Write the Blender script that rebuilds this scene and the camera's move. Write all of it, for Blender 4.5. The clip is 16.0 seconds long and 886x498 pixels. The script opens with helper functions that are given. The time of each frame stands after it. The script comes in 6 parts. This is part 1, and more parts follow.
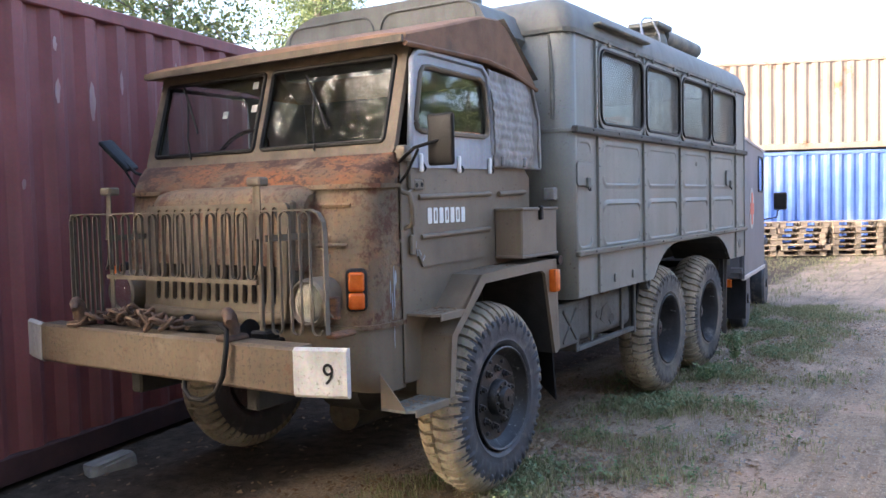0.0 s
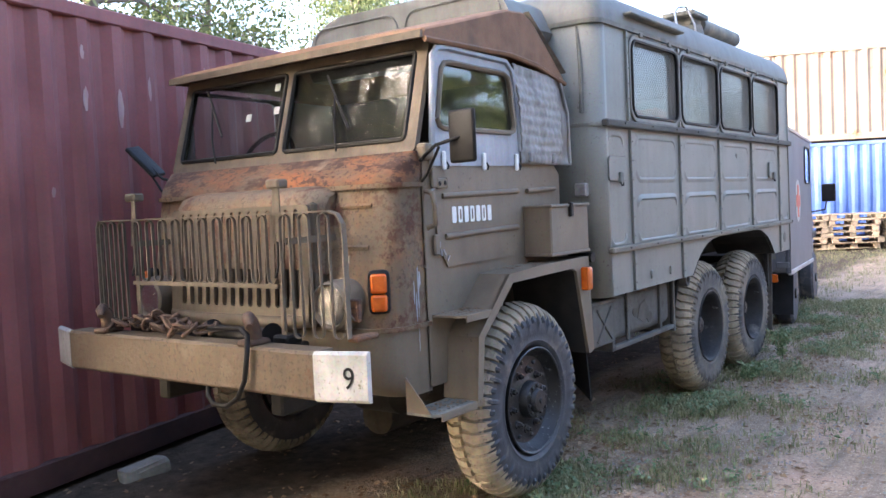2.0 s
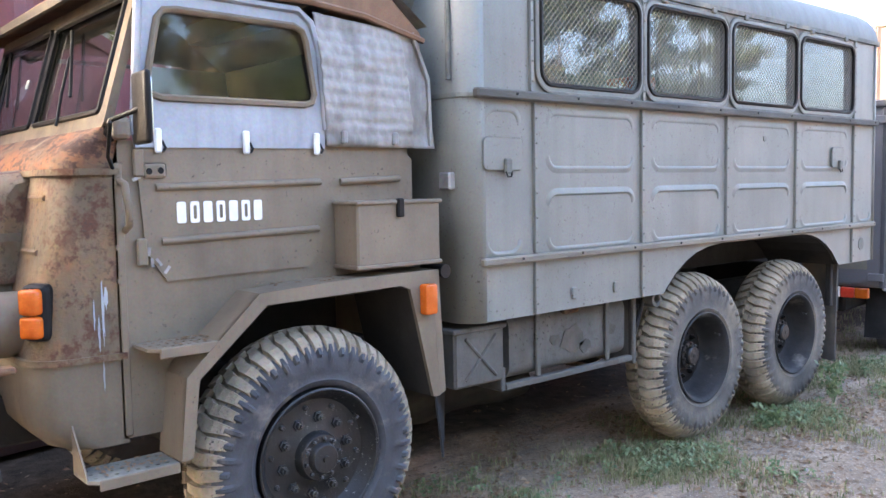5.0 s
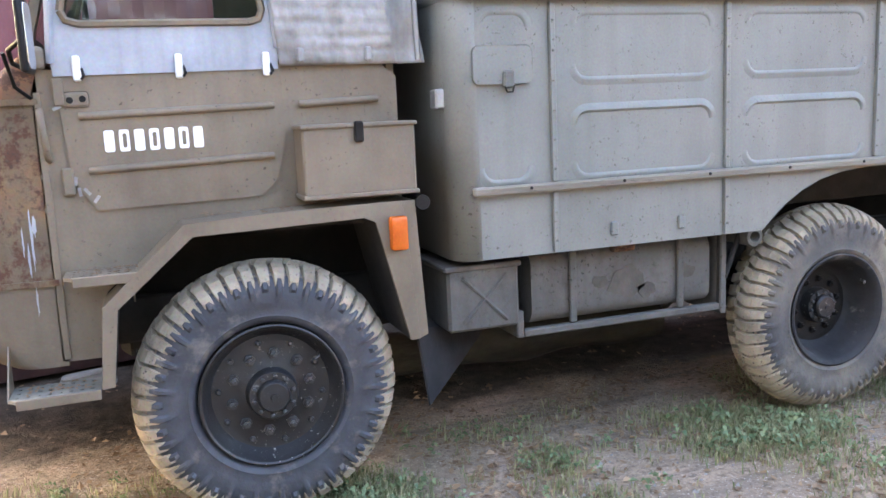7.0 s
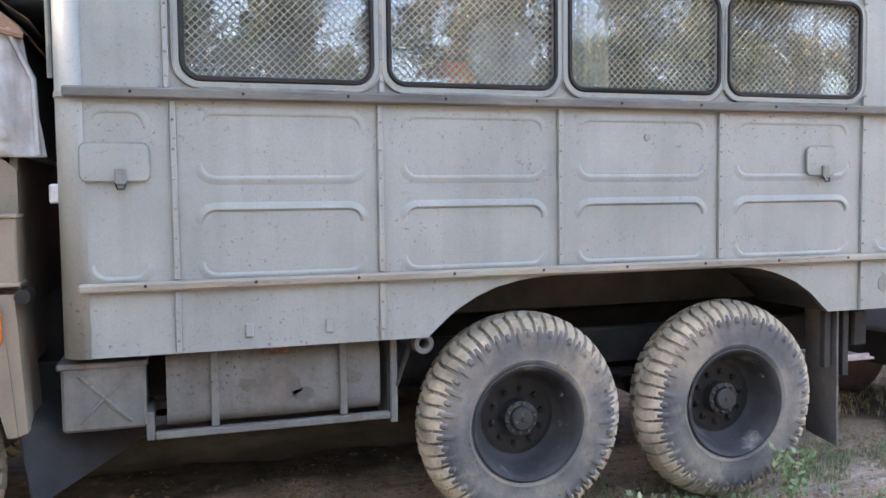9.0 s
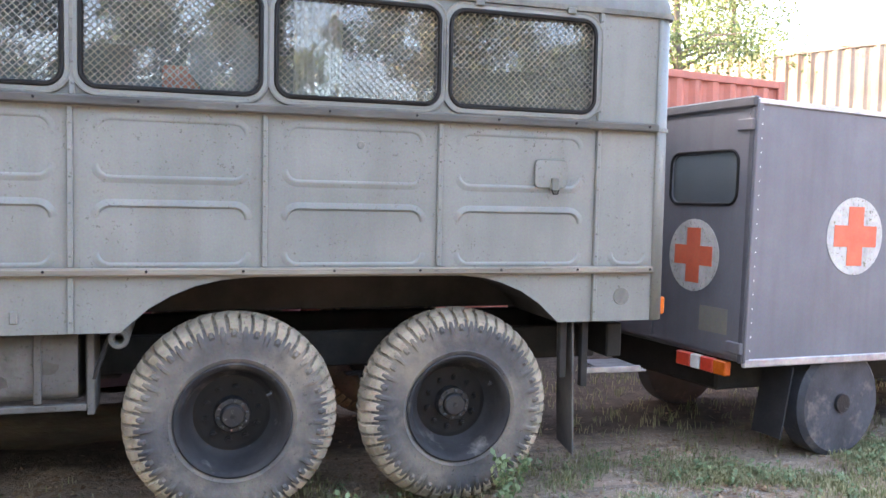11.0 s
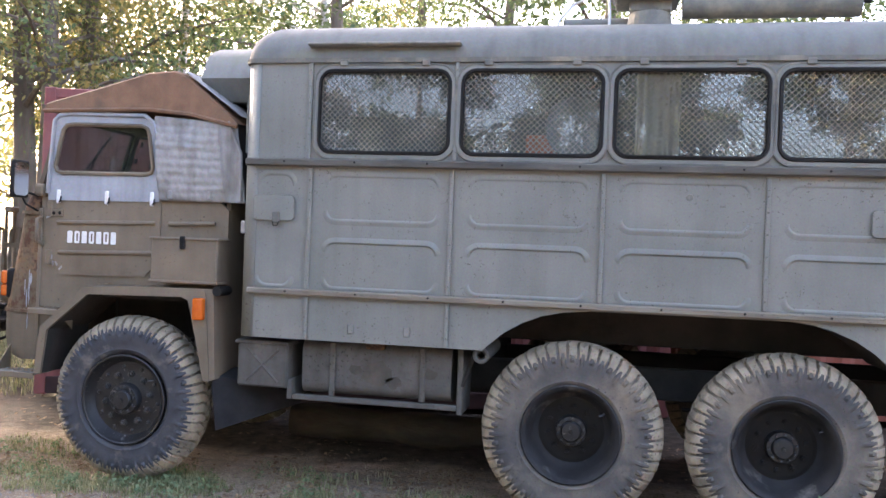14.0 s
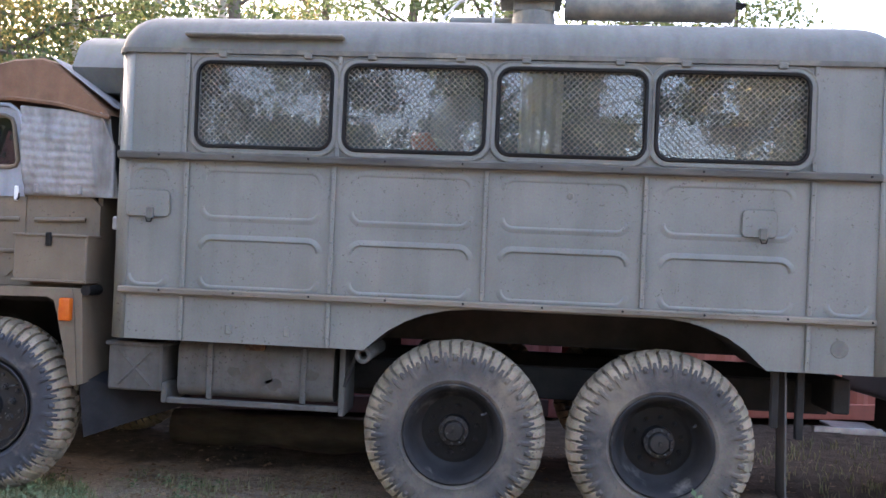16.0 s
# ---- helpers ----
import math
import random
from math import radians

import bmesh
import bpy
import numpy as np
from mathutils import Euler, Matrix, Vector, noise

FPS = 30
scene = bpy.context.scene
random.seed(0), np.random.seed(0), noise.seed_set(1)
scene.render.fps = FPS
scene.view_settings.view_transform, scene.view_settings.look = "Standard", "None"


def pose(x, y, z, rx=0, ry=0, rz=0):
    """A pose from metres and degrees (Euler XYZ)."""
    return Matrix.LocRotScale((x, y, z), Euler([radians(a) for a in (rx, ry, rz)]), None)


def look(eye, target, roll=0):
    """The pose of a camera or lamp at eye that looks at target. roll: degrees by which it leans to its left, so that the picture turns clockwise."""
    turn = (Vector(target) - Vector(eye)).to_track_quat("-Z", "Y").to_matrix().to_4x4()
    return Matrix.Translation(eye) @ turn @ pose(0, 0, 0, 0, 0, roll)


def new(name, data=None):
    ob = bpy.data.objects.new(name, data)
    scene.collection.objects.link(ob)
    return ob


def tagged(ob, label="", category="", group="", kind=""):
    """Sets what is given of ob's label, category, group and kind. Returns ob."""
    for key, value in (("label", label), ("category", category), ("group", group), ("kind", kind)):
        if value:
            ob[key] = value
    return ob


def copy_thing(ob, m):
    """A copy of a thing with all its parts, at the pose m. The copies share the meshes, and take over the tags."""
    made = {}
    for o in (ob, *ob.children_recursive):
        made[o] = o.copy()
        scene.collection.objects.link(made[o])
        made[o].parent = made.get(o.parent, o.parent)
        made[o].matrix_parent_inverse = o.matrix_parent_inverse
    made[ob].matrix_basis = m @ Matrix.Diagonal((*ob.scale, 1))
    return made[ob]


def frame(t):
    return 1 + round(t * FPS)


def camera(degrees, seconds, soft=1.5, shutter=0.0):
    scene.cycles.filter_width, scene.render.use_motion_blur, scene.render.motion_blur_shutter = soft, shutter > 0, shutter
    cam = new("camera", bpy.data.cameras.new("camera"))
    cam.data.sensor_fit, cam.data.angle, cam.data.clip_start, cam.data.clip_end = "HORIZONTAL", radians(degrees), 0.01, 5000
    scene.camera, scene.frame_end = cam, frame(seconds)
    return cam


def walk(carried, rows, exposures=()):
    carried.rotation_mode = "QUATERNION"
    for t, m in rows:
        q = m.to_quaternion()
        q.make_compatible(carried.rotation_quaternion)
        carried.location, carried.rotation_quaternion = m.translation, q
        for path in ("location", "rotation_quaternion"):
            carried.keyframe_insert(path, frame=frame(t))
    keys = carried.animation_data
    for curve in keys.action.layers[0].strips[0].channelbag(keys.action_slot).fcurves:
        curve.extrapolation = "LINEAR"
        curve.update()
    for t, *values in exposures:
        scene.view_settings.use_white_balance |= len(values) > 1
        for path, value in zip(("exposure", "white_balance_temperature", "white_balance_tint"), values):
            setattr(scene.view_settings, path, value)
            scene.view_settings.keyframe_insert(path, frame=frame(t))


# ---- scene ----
cam = camera(55.1, 16.0)
EXPOSURES = [(0, 3.1, 6050, 15), (3.5, 3.8, 6100, 15), (6.5, 4.3, 6600, 16), (9.5, 4.4, 6850, 16), (12.5, 3.95, 6800, 17), (16, 3.55, 6500, 19)]
PATH = [
    (0, (-3.96, -3.506, 1.6), (-2.29, -2.412, 1.492), -1.4),
    (0.5, (-3.958, -3.532, 1.601), (-2.308, -2.406, 1.498), -1.8),
    (1, (-3.967, -3.538, 1.598), (-2.33, -2.392, 1.506), -2.2),
    (1.5, (-3.957, -3.544, 1.599), (-2.33, -2.384, 1.511), -2.5),
    (2, (-3.824, -3.533, 1.587), (-2.214, -2.351, 1.484), -2.7),
    (2.5, (-3.503, -3.505, 1.604), (-1.924, -2.286, 1.459), -2.9),
    (3, (-3.237, -3.64, 1.576), (-1.698, -2.374, 1.411), -3.0),
    (3.5, (-2.946, -3.846, 1.568), (-1.444, -2.535, 1.401), -2.3),
    (3.7, (-2.793, -3.881, 1.559), (-1.305, -2.554, 1.399), -2.1),
    (5.8, (-1.23, -4.248, 1.649), (-0.247, -2.518, 1.45), -1.9),
    (6, (-1.118, -4.268, 1.632), (-0.251, -2.479, 1.412), -2.4),
    (6.5, (-0.744, -4.451, 1.664), (-0.072, -2.591, 1.368), -2.6),
    (7, (-0.336, -4.483, 1.598), (0.314, -2.619, 1.274), -2.6),
    (7.5, (0.085, -4.53, 1.618), (0.722, -2.657, 1.321), -2.5),
    (8, (0.469, -4.688, 1.645), (1.062, -2.794, 1.396), -2.0),
    (8.5, (0.898, -4.742, 1.615), (1.48, -2.838, 1.423), -1.4),
    (9, (1.264, -4.925, 1.61), (1.87, -3.023, 1.487), -0.7),
    (9.5, (1.638, -5.175, 1.624), (2.265, -3.279, 1.519), 0.2),
    (9.7, (1.765, -5.194, 1.625), (2.426, -3.31, 1.515), 0.8),
    (11.8, (3.002, -5.778, 1.617), (3.338, -3.809, 1.516), 2.2),
    (12, (3.054, -5.873, 1.605), (3.259, -3.886, 1.51), 2.0),
    (12.4, (3.1, -6.007, 1.561), (3.08, -4.008, 1.483), 1.4),
    (12.5, (3.055, -6.027, 1.562), (3.01, -4.029, 1.486), 1.4),
    (12.6, (2.965, -6.035, 1.538), (2.91, -4.037, 1.474), 1.0),
    (13, (3.059, -6.063, 1.56), (2.853, -4.074, 1.504), 1.5),
    (13.5, (3.054, -6.093, 1.558), (2.741, -4.118, 1.53), 1.9),
    (13.6, (3.105, -6.089, 1.584), (2.756, -4.119, 1.55), 1.9),
    (14, (3.051, -6.115, 1.56), (2.662, -4.153, 1.557), 2.2),
    (14.5, (3.048, -6.121, 1.585), (2.624, -4.167, 1.591), 2.6),
    (15, (3.076, -6.111, 1.555), (2.659, -4.155, 1.57), 2.9),
    (15.5, (3.129, -6.099, 1.546), (2.762, -4.133, 1.563), 2.8),
    (16, (3.193, -6.022, 1.516), (3.014, -4.03, 1.537), 2.4),
]
walk(cam, [(t, look(e, a, r)) for t, e, a, r in PATH], EXPOSURES)

# ---- world, sun and sky ----
SUN_AZ, SUN_EL = 2.50, 0.36      # towards the sun: (cos, sin) of the azimuth, and its height
world = bpy.data.worlds.new("sky")
scene.world = world
world.use_nodes = True
wn = world.node_tree.nodes
sky = wn.new("ShaderNodeTexSky")
sky.sky_type = "NISHITA"
sky.sun_disc = False
sky.sun_elevation = SUN_EL
sky.sun_rotation = math.pi / 2 - SUN_AZ
sky.dust_density = 5.0
sky.air_density = 0.8
sky.ozone_density = 0.4
wn["Background"].inputs["Strength"].default_value = 0.15
world.node_tree.links.new(sky.outputs["Color"], wn["Background"].inputs["Color"])
sun = new("sun", bpy.data.lights.new("sun", "SUN"))
sun.data.energy, sun.data.angle, sun.data.color = 1.5, radians(1.5), (1.0, 0.86, 0.68)
sun.matrix_world = look((0, 0, 0), (-math.cos(SUN_AZ) * math.cos(SUN_EL), -math.sin(SUN_AZ) * math.cos(SUN_EL), -math.sin(SUN_EL)))


# ---- materials ----
def material(name, colors, rough=0.7, metal=0.0, scale=3.0, bump=0.15, fine=60.0, stretch=(1, 1, 1), rust=None, rust_at=0.62,
             streak=0.0, vary=0.0, spec=0.4, dust=None, dust_at=0.6, speck=None, speck_at=0.66):
    """Colours mixed by a broad noise, then a fine grain, streaks, rust and dust with shapes of their own."""
    m = bpy.data.materials.new(name)
    m.use_nodes = True
    n, l = m.node_tree.nodes, m.node_tree.links
    b = n["Principled BSDF"]
    tc = n.new("ShaderNodeTexCoord")
    mp = n.new("ShaderNodeMapping")
    mp.inputs["Scale"].default_value = stretch
    l.new(tc.outputs["Object"], mp.inputs["Vector"])

    def tex(s, detail=6, r=0.6):
        t = n.new("ShaderNodeTexNoise")
        t.inputs["Scale"].default_value, t.inputs["Detail"].default_value, t.inputs["Roughness"].default_value = s, detail, r
        l.new(mp.outputs["Vector"], t.inputs["Vector"])
        return t

    def mix(fac, a, c, mode="MIX"):
        x = n.new("ShaderNodeMix")
        x.data_type, x.blend_type = "RGBA", mode
        for sock, val in ((x.inputs[0], fac), (x.inputs[6], a), (x.inputs[7], c)):
            if hasattr(val, "is_output"):
                l.new(val, sock)
            else:
                sock.default_value = val if not isinstance(val, tuple) else (*val[:3], 1)
        return x.outputs[2]

    def ramp(fac, lo, hi):
        r = n.new("ShaderNodeMapRange")
        r.inputs["From Min"].default_value, r.inputs["From Max"].default_value = lo, hi
        l.new(fac, r.inputs["Value"])
        return r.outputs["Result"]

    broad, grain = tex(scale), tex(fine, 4)
    cr = n.new("ShaderNodeValToRGB")
    el = cr.color_ramp.elements
    el[0].position, el[1].position = 0.32, 0.68
    el[0].color, el[1].color = (*colors[0], 1), (*colors[-1], 1)
    for i, c in enumerate(colors[1:-1]):
        e = el.new(0.32 + 0.36 * (i + 1) / (len(colors) - 1))
        e.color = (*c, 1)
    l.new(broad.outputs["Fac"], cr.inputs["Fac"])
    col = mix(0.25, cr.outputs["Color"], grain.outputs["Color"], "OVERLAY")
    if streak:
        mp2 = n.new("ShaderNodeMapping")
        mp2.inputs["Scale"].default_value = (9, 9, 0.7)
        l.new(tc.outputs["Object"], mp2.inputs["Vector"])
        st = n.new("ShaderNodeTexNoise")
        st.inputs["Scale"].default_value, st.inputs["Detail"].default_value = 1.6, 5
        l.new(mp2.outputs["Vector"], st.inputs["Vector"])
        col = mix(ramp(st.outputs["Fac"], 0.45, 0.8), col, mix(streak, col, (0.05, 0.04, 0.03)))
    rr = ramp(grain.outputs["Fac"], -0.6, 1.6)
    rbase = n.new("ShaderNodeMath")
    rbase.operation = "MULTIPLY_ADD"
    l.new(rr, rbase.inputs[0])
    rbase.inputs[1].default_value, rbase.inputs[2].default_value = 0.3, rough - 0.15
    l.new(rbase.outputs[0], b.inputs["Roughness"])
    if rust:
        rt = tex(scale * 1.7, 9, 0.72)
        mask = ramp(rt.outputs["Fac"], rust_at, rust_at + 0.07)
        rc = mix(grain.outputs["Fac"], rust, tuple(c * 0.45 for c in rust))
        col = mix(mask, col, rc)
    if dust:
        dt = tex(scale * 0.8, 8, 0.66)
        col = mix(ramp(dt.outputs["Fac"], dust_at, dust_at + 0.2), col, dust)
    if speck:
        sp, gate = tex(48, 3, 0.7), tex(2.3, 4)
        sm = n.new("ShaderNodeMath")
        sm.operation = "MULTIPLY"
        l.new(ramp(sp.outputs["Fac"], speck_at, speck_at + 0.05), sm.inputs[0])
        l.new(ramp(gate.outputs["Fac"], 0.38, 0.62), sm.inputs[1])
        col = mix(sm.outputs[0], col, speck)
    if vary:
        oi = n.new("ShaderNodeObjectInfo")
        hs = n.new("ShaderNodeHueSaturation")
        l.new(ramp(oi.outputs["Random"], -0.5 / vary, 1 + 0.5 / vary), hs.inputs["Value"])
        v = n.new("ShaderNodeMapRange")
        v.inputs["To Min"].default_value, v.inputs["To Max"].default_value = 1 - vary, 1 + vary
        l.new(oi.outputs["Random"], v.inputs["Value"])
        l.new(v.outputs["Result"], hs.inputs["Value"])
        l.new(col, hs.inputs["Color"])
        col = hs.outputs["Color"]
    l.new(col, b.inputs["Base Color"])
    b.inputs["Metallic"].default_value = metal
    b.inputs["Specular IOR Level"].default_value = spec
    if bump:
        bp = n.new("ShaderNodeBump")
        bp.inputs["Strength"].default_value, bp.inputs["Distance"].default_value = bump, 0.01
        hsum = n.new("ShaderNodeMath")
        hsum.operation = "ADD"
        l.new(grain.outputs["Fac"], hsum.inputs[0])
        l.new(broad.outputs["Fac"], hsum.inputs[1])
        l.new(hsum.outputs[0], bp.inputs["Height"])
        l.new(bp.outputs["Normal"], b.inputs["Normal"])
    return m


RUST = (0.28, 0.09, 0.03)
GREY = material("grey_body_paint", [(0.140, 0.148, 0.132), (0.170, 0.177, 0.158), (0.198, 0.201, 0.180)], 0.5, 0, 1.6, 0.09, 90, streak=0.17, spec=0.35, speck=(0.09, 0.082, 0.07), speck_at=0.62)
GREY_DK = material("dark_grey_trim", [(0.09, 0.095, 0.085), (0.15, 0.15, 0.13)], 0.7, 0, 5, 0.2, streak=0.3, dust=(0.24, 0.22, 0.17), dust_at=0.5)
ROOF_GREY = material("roof_grey", [(0.105, 0.112, 0.102), (0.15, 0.153, 0.14), (0.125, 0.132, 0.115)], 0.65, 0, 2.2, 0.12, 60, dust=(0.13, 0.15, 0.09), dust_at=0.58, streak=0.3)
OLIVE = material("olive_cab_paint", [(0.122, 0.096, 0.066), (0.155, 0.123, 0.085), (0.185, 0.147, 0.102)], 0.6, 0, 2.4, 0.1, 80, streak=0.25, rust=RUST, rust_at=0.68, dust=(0.24, 0.20, 0.13), dust_at=0.62, speck=(0.07, 0.05, 0.035), speck_at=0.64)
CHAIN = material("rusty_forged_iron", [(0.055, 0.036, 0.026), (0.12, 0.07, 0.042)], 0.85, 0, 9, 0.3)
WAIST = material("blackened_waist_rail", [(0.045, 0.043, 0.038), (0.10, 0.095, 0.08)], 0.8, 0, 5, 0.3, 60, stretch=(0.5, 1, 2), dust=(0.16, 0.15, 0.12), dust_at=0.62)
BUMPER = material("chipped_bumper_paint", [(0.082, 0.059, 0.035), (0.125, 0.09, 0.054)], 0.65, 0, 4, 0.35, 45, rust=(0.12, 0.055, 0.026), rust_at=0.61, speck=(0.035, 0.022, 0.015), speck_at=0.56, streak=0.4, dust=(0.17, 0.135, 0.09), dust_at=0.6)
RAIL_TAN = material("bleached_rubbing_strip", [(0.12, 0.106, 0.08), (0.225, 0.20, 0.155)], 0.85, 0, 6, 0.3, 60, stretch=(0.3, 1, 3), speck=(0.05, 0.045, 0.04), speck_at=0.6)
SCRAPE = material("scraped_primer", [(0.30, 0.17, 0.155), (0.40, 0.27, 0.25)], 0.8, 0, 9, 0.2, 60, stretch=(1, 1, 0.3))
NOSE = material("rusted_nose_paint", [(0.10, 0.078, 0.05), (0.135, 0.095, 0.055), (0.19, 0.10, 0.042)], 0.7, 0, 4.2, 0.45, 45, rust=(0.105, 0.043, 0.022), rust_at=0.52, dust=(0.19, 0.15, 0.095), dust_at=0.57, streak=0.4, speck=(0.05, 0.03, 0.02), speck_at=0.57)
RUSTY = material("rusty_sheet", [(0.20, 0.075, 0.026), (0.135, 0.068, 0.034), (0.10, 0.076, 0.05)], 0.85, 0, 6.0, 0.5, 45, stretch=(1, 0.6, 1.4), rust=(0.07, 0.034, 0.022), rust_at=0.50, dust=(0.24, 0.19, 0.13), dust_at=0.62, speck=(0.045, 0.025, 0.018), speck_at=0.56)
GUARD = material("grimy_guard_steel", [(0.085, 0.068, 0.046), (0.15, 0.12, 0.083)], 0.75, 0, 8, 0.2, 60, dust=(0.17, 0.14, 0.10), dust_at=0.6)
FLAP = material("black_flap_rubber", [(0.016, 0.016, 0.017), (0.028, 0.027, 0.027)], 0.9, 0, 6, 0.2, spec=0.15)
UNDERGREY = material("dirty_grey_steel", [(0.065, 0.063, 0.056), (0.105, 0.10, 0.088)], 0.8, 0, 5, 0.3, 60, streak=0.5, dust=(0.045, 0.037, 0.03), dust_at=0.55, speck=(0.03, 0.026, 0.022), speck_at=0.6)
WIRE = material("dull_tan_wire", [(0.18, 0.17, 0.145), (0.26, 0.245, 0.205)], 0.7, 0.2, 8, 0.1)
FLAKE = material("bare_primer", [(0.05, 0.045, 0.037), (0.09, 0.08, 0.065)], 0.85, 0, 9, 0.3)
FRAME = material("grimy_olive_frame", [(0.062, 0.05, 0.034), (0.105, 0.082, 0.055), (0.14, 0.105, 0.066)], 0.65, 0, 7, 0.2, 70, streak=0.35, rust=(0.13, 0.06, 0.028), rust_at=0.62)
GRILLE = material("dark_olive_grille", [(0.07, 0.056, 0.036), (0.115, 0.09, 0.058)], 0.7, 0, 6, 0.2, 60, streak=0.3)
ROOF_BROWN = material("faded_brown_canvas", [(0.15, 0.085, 0.052), (0.21, 0.12, 0.072), (0.14, 0.09, 0.06)], 0.9, 0, 4.0, 0.2, 120, streak=0.25)
CANVAS = material("grey_white_canvas", [(0.19, 0.185, 0.175), (0.30, 0.295, 0.285), (0.25, 0.235, 0.21)], 0.8, 0, 4.0, 0.2, 70, streak=0.5, dust=(0.15, 0.14, 0.12), dust_at=0.62)
VINYL = material("blue_grey_vinyl", [(0.24, 0.26, 0.285), (0.33, 0.35, 0.375)], 0.55, 0, 5, 0.1, 60, streak=0.3)
RUBBER = material("tyre_rubber", [(0.034, 0.036, 0.042), (0.062, 0.065, 0.073)], 0.55, 0, 6, 0.2, 70, spec=0.3, dust=(0.20, 0.175, 0.14), dust_at=0.54)
TREAD = material("dusty_tread", [(0.15, 0.126, 0.092), (0.28, 0.234, 0.17), (0.39, 0.328, 0.24)], 0.95, 0, 5, 0.35, 60, spec=0.15, speck=(0.06, 0.055, 0.05), speck_at=0.6)
RUBBER_DUSTY = material("dust_caked_rubber", [(0.05, 0.05, 0.052), (0.095, 0.088, 0.08), (0.17, 0.147, 0.115)], 0.8, 0, 2.6, 0.25, 70, spec=0.2, dust=(0.23, 0.19, 0.14), dust_at=0.54, speck=(0.04, 0.04, 0.04), speck_at=0.62)
NUT = material("greasy_steel_nuts", [(0.028, 0.028, 0.03), (0.07, 0.068, 0.066)], 0.42, 0.3, 9, 0.2, 50, dust=(0.16, 0.15, 0.13), dust_at=0.64)
GROOVE = material("dusty_groove_rubber", [(0.125, 0.108, 0.084), (0.24, 0.207, 0.16)], 0.95, 0, 5, 0.3, 60, spec=0.1)
RIM = material("black_rim", [(0.009, 0.009, 0.010), (0.019, 0.019, 0.019)], 0.42, 0, 7, 0.25, 50, dust=(0.10, 0.095, 0.085), dust_at=0.66, speck=(0.22, 0.21, 0.19), speck_at=0.63)
RIM_GREY = material("dusty_grey_rim", [(0.012, 0.012, 0.013), (0.03, 0.029, 0.029)], 0.7, 0, 6, 0.25, 50, dust=(0.19, 0.172, 0.15), dust_at=0.58, spec=0.25)
BLACK = material("black_metal", [(0.007, 0.007, 0.007), (0.016, 0.015, 0.014)], 0.5, 0, 6, 0.15, spec=0.15)
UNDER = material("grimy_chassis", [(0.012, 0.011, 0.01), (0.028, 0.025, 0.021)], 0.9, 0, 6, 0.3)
WHITE = material("chipped_white_paint", [(0.36, 0.355, 0.32), (0.50, 0.49, 0.455)], 0.7, 0, 9, 0.25, 60, rust=(0.20, 0.19, 0.10), rust_at=0.60, speck=(0.13, 0.12, 0.09), speck_at=0.60, streak=0.3)
LETTER = material("white_stencil_paint", [(0.62, 0.62, 0.58), (0.78, 0.78, 0.75)], 0.7, 0, 12, 0.1)
STEEL = material("bare_steel", [(0.28, 0.28, 0.28), (0.45, 0.45, 0.45)], 0.45, 0.7, 12, 0.1)
RED_BOX = material("oxide_red_container", [(0.19, 0.055, 0.052), (0.235, 0.074, 0.068), (0.27, 0.095, 0.086)], 0.62, 0, 1.4, 0.06, 60, streak=0.3, rust=(0.12, 0.045, 0.03), rust_at=0.70, dust=(0.30, 0.20, 0.18), dust_at=0.72)
# much darker red for the red container's bottom rail
RED_RAIL = material("near_black_red_rail", [(0.035, 0.018, 0.017), (0.075, 0.034, 0.03)], 0.8, 0, 3, 0.2, 50, dust=(0.13, 0.09, 0.075), dust_at=0.6)
ORANGE_BOX = material("orange_container", [(0.36, 0.11, 0.07), (0.45, 0.15, 0.10)], 0.6, 0, 1.4, 0.05, streak=0.2)
BLUE_BOX = material("blue_container", [(0.05, 0.11, 0.34), (0.085, 0.165, 0.43), (0.17, 0.25, 0.46)], 0.55, 0, 0.7, 0.05, streak=0.4, rust=(0.10, 0.05, 0.03), rust_at=0.70)
CREAM_BOX = material("rust_stained_cream_container", [(0.19, 0.158, 0.13), (0.29, 0.24, 0.195), (0.24, 0.165, 0.115)], 0.65, 0, 0.55, 0.05, streak=0.35, rust=(0.30, 0.12, 0.04), rust_at=0.60)
WOOD = material("weathered_pallet_wood", [(0.24, 0.19, 0.13), (0.36, 0.29, 0.21)], 0.9, 0, 3, 0.3, 40, stretch=(1, 1, 6), vary=0.3)
AMB = material("violet_grey_paint", [(0.105, 0.106, 0.116), (0.14, 0.14, 0.15)], 0.55, 0, 2, 0.06, 70, streak=0.2)
# darker copy of the ambulance paint, with shade put into the colour
AMB_SHADED = material("shaded_blue_grey_paint", [(0.05, 0.052, 0.06), (0.085, 0.086, 0.095)], 0.6, 0, 3, 0.1, 70, streak=0.3)
FADED = material("faded_yellow_paint", [(0.15, 0.145, 0.13), (0.19, 0.18, 0.14)], 0.7, 0, 6, 0.05)
CROSS_RED = material("red_paint", [(0.52, 0.10, 0.05), (0.60, 0.14, 0.07)], 0.6, 0, 8, 0.05)
CURTAIN = material("beige_curtain", [(0.40, 0.35, 0.24), (0.52, 0.46, 0.33)], 0.9, 0, 8, 0.1, stretch=(6, 6, 0.5))
INSIDE = material("dim_interior_paint", [(0.10, 0.11, 0.12), (0.16, 0.17, 0.18)], 0.8, 0, 3, 0.05)
# near-black that puts the cab's inner shade into the colour
CAB_SHADE = material("shade_dark_curtain", [(0.02, 0.02, 0.02), (0.04, 0.038, 0.035)], 0.9, 0, 5, 0.1)
LOGBARK = material("log_bark", [(0.04, 0.032, 0.024), (0.10, 0.078, 0.055)], 0.95, 0, 6, 0.8, 30, stretch=(0.4, 1, 1))
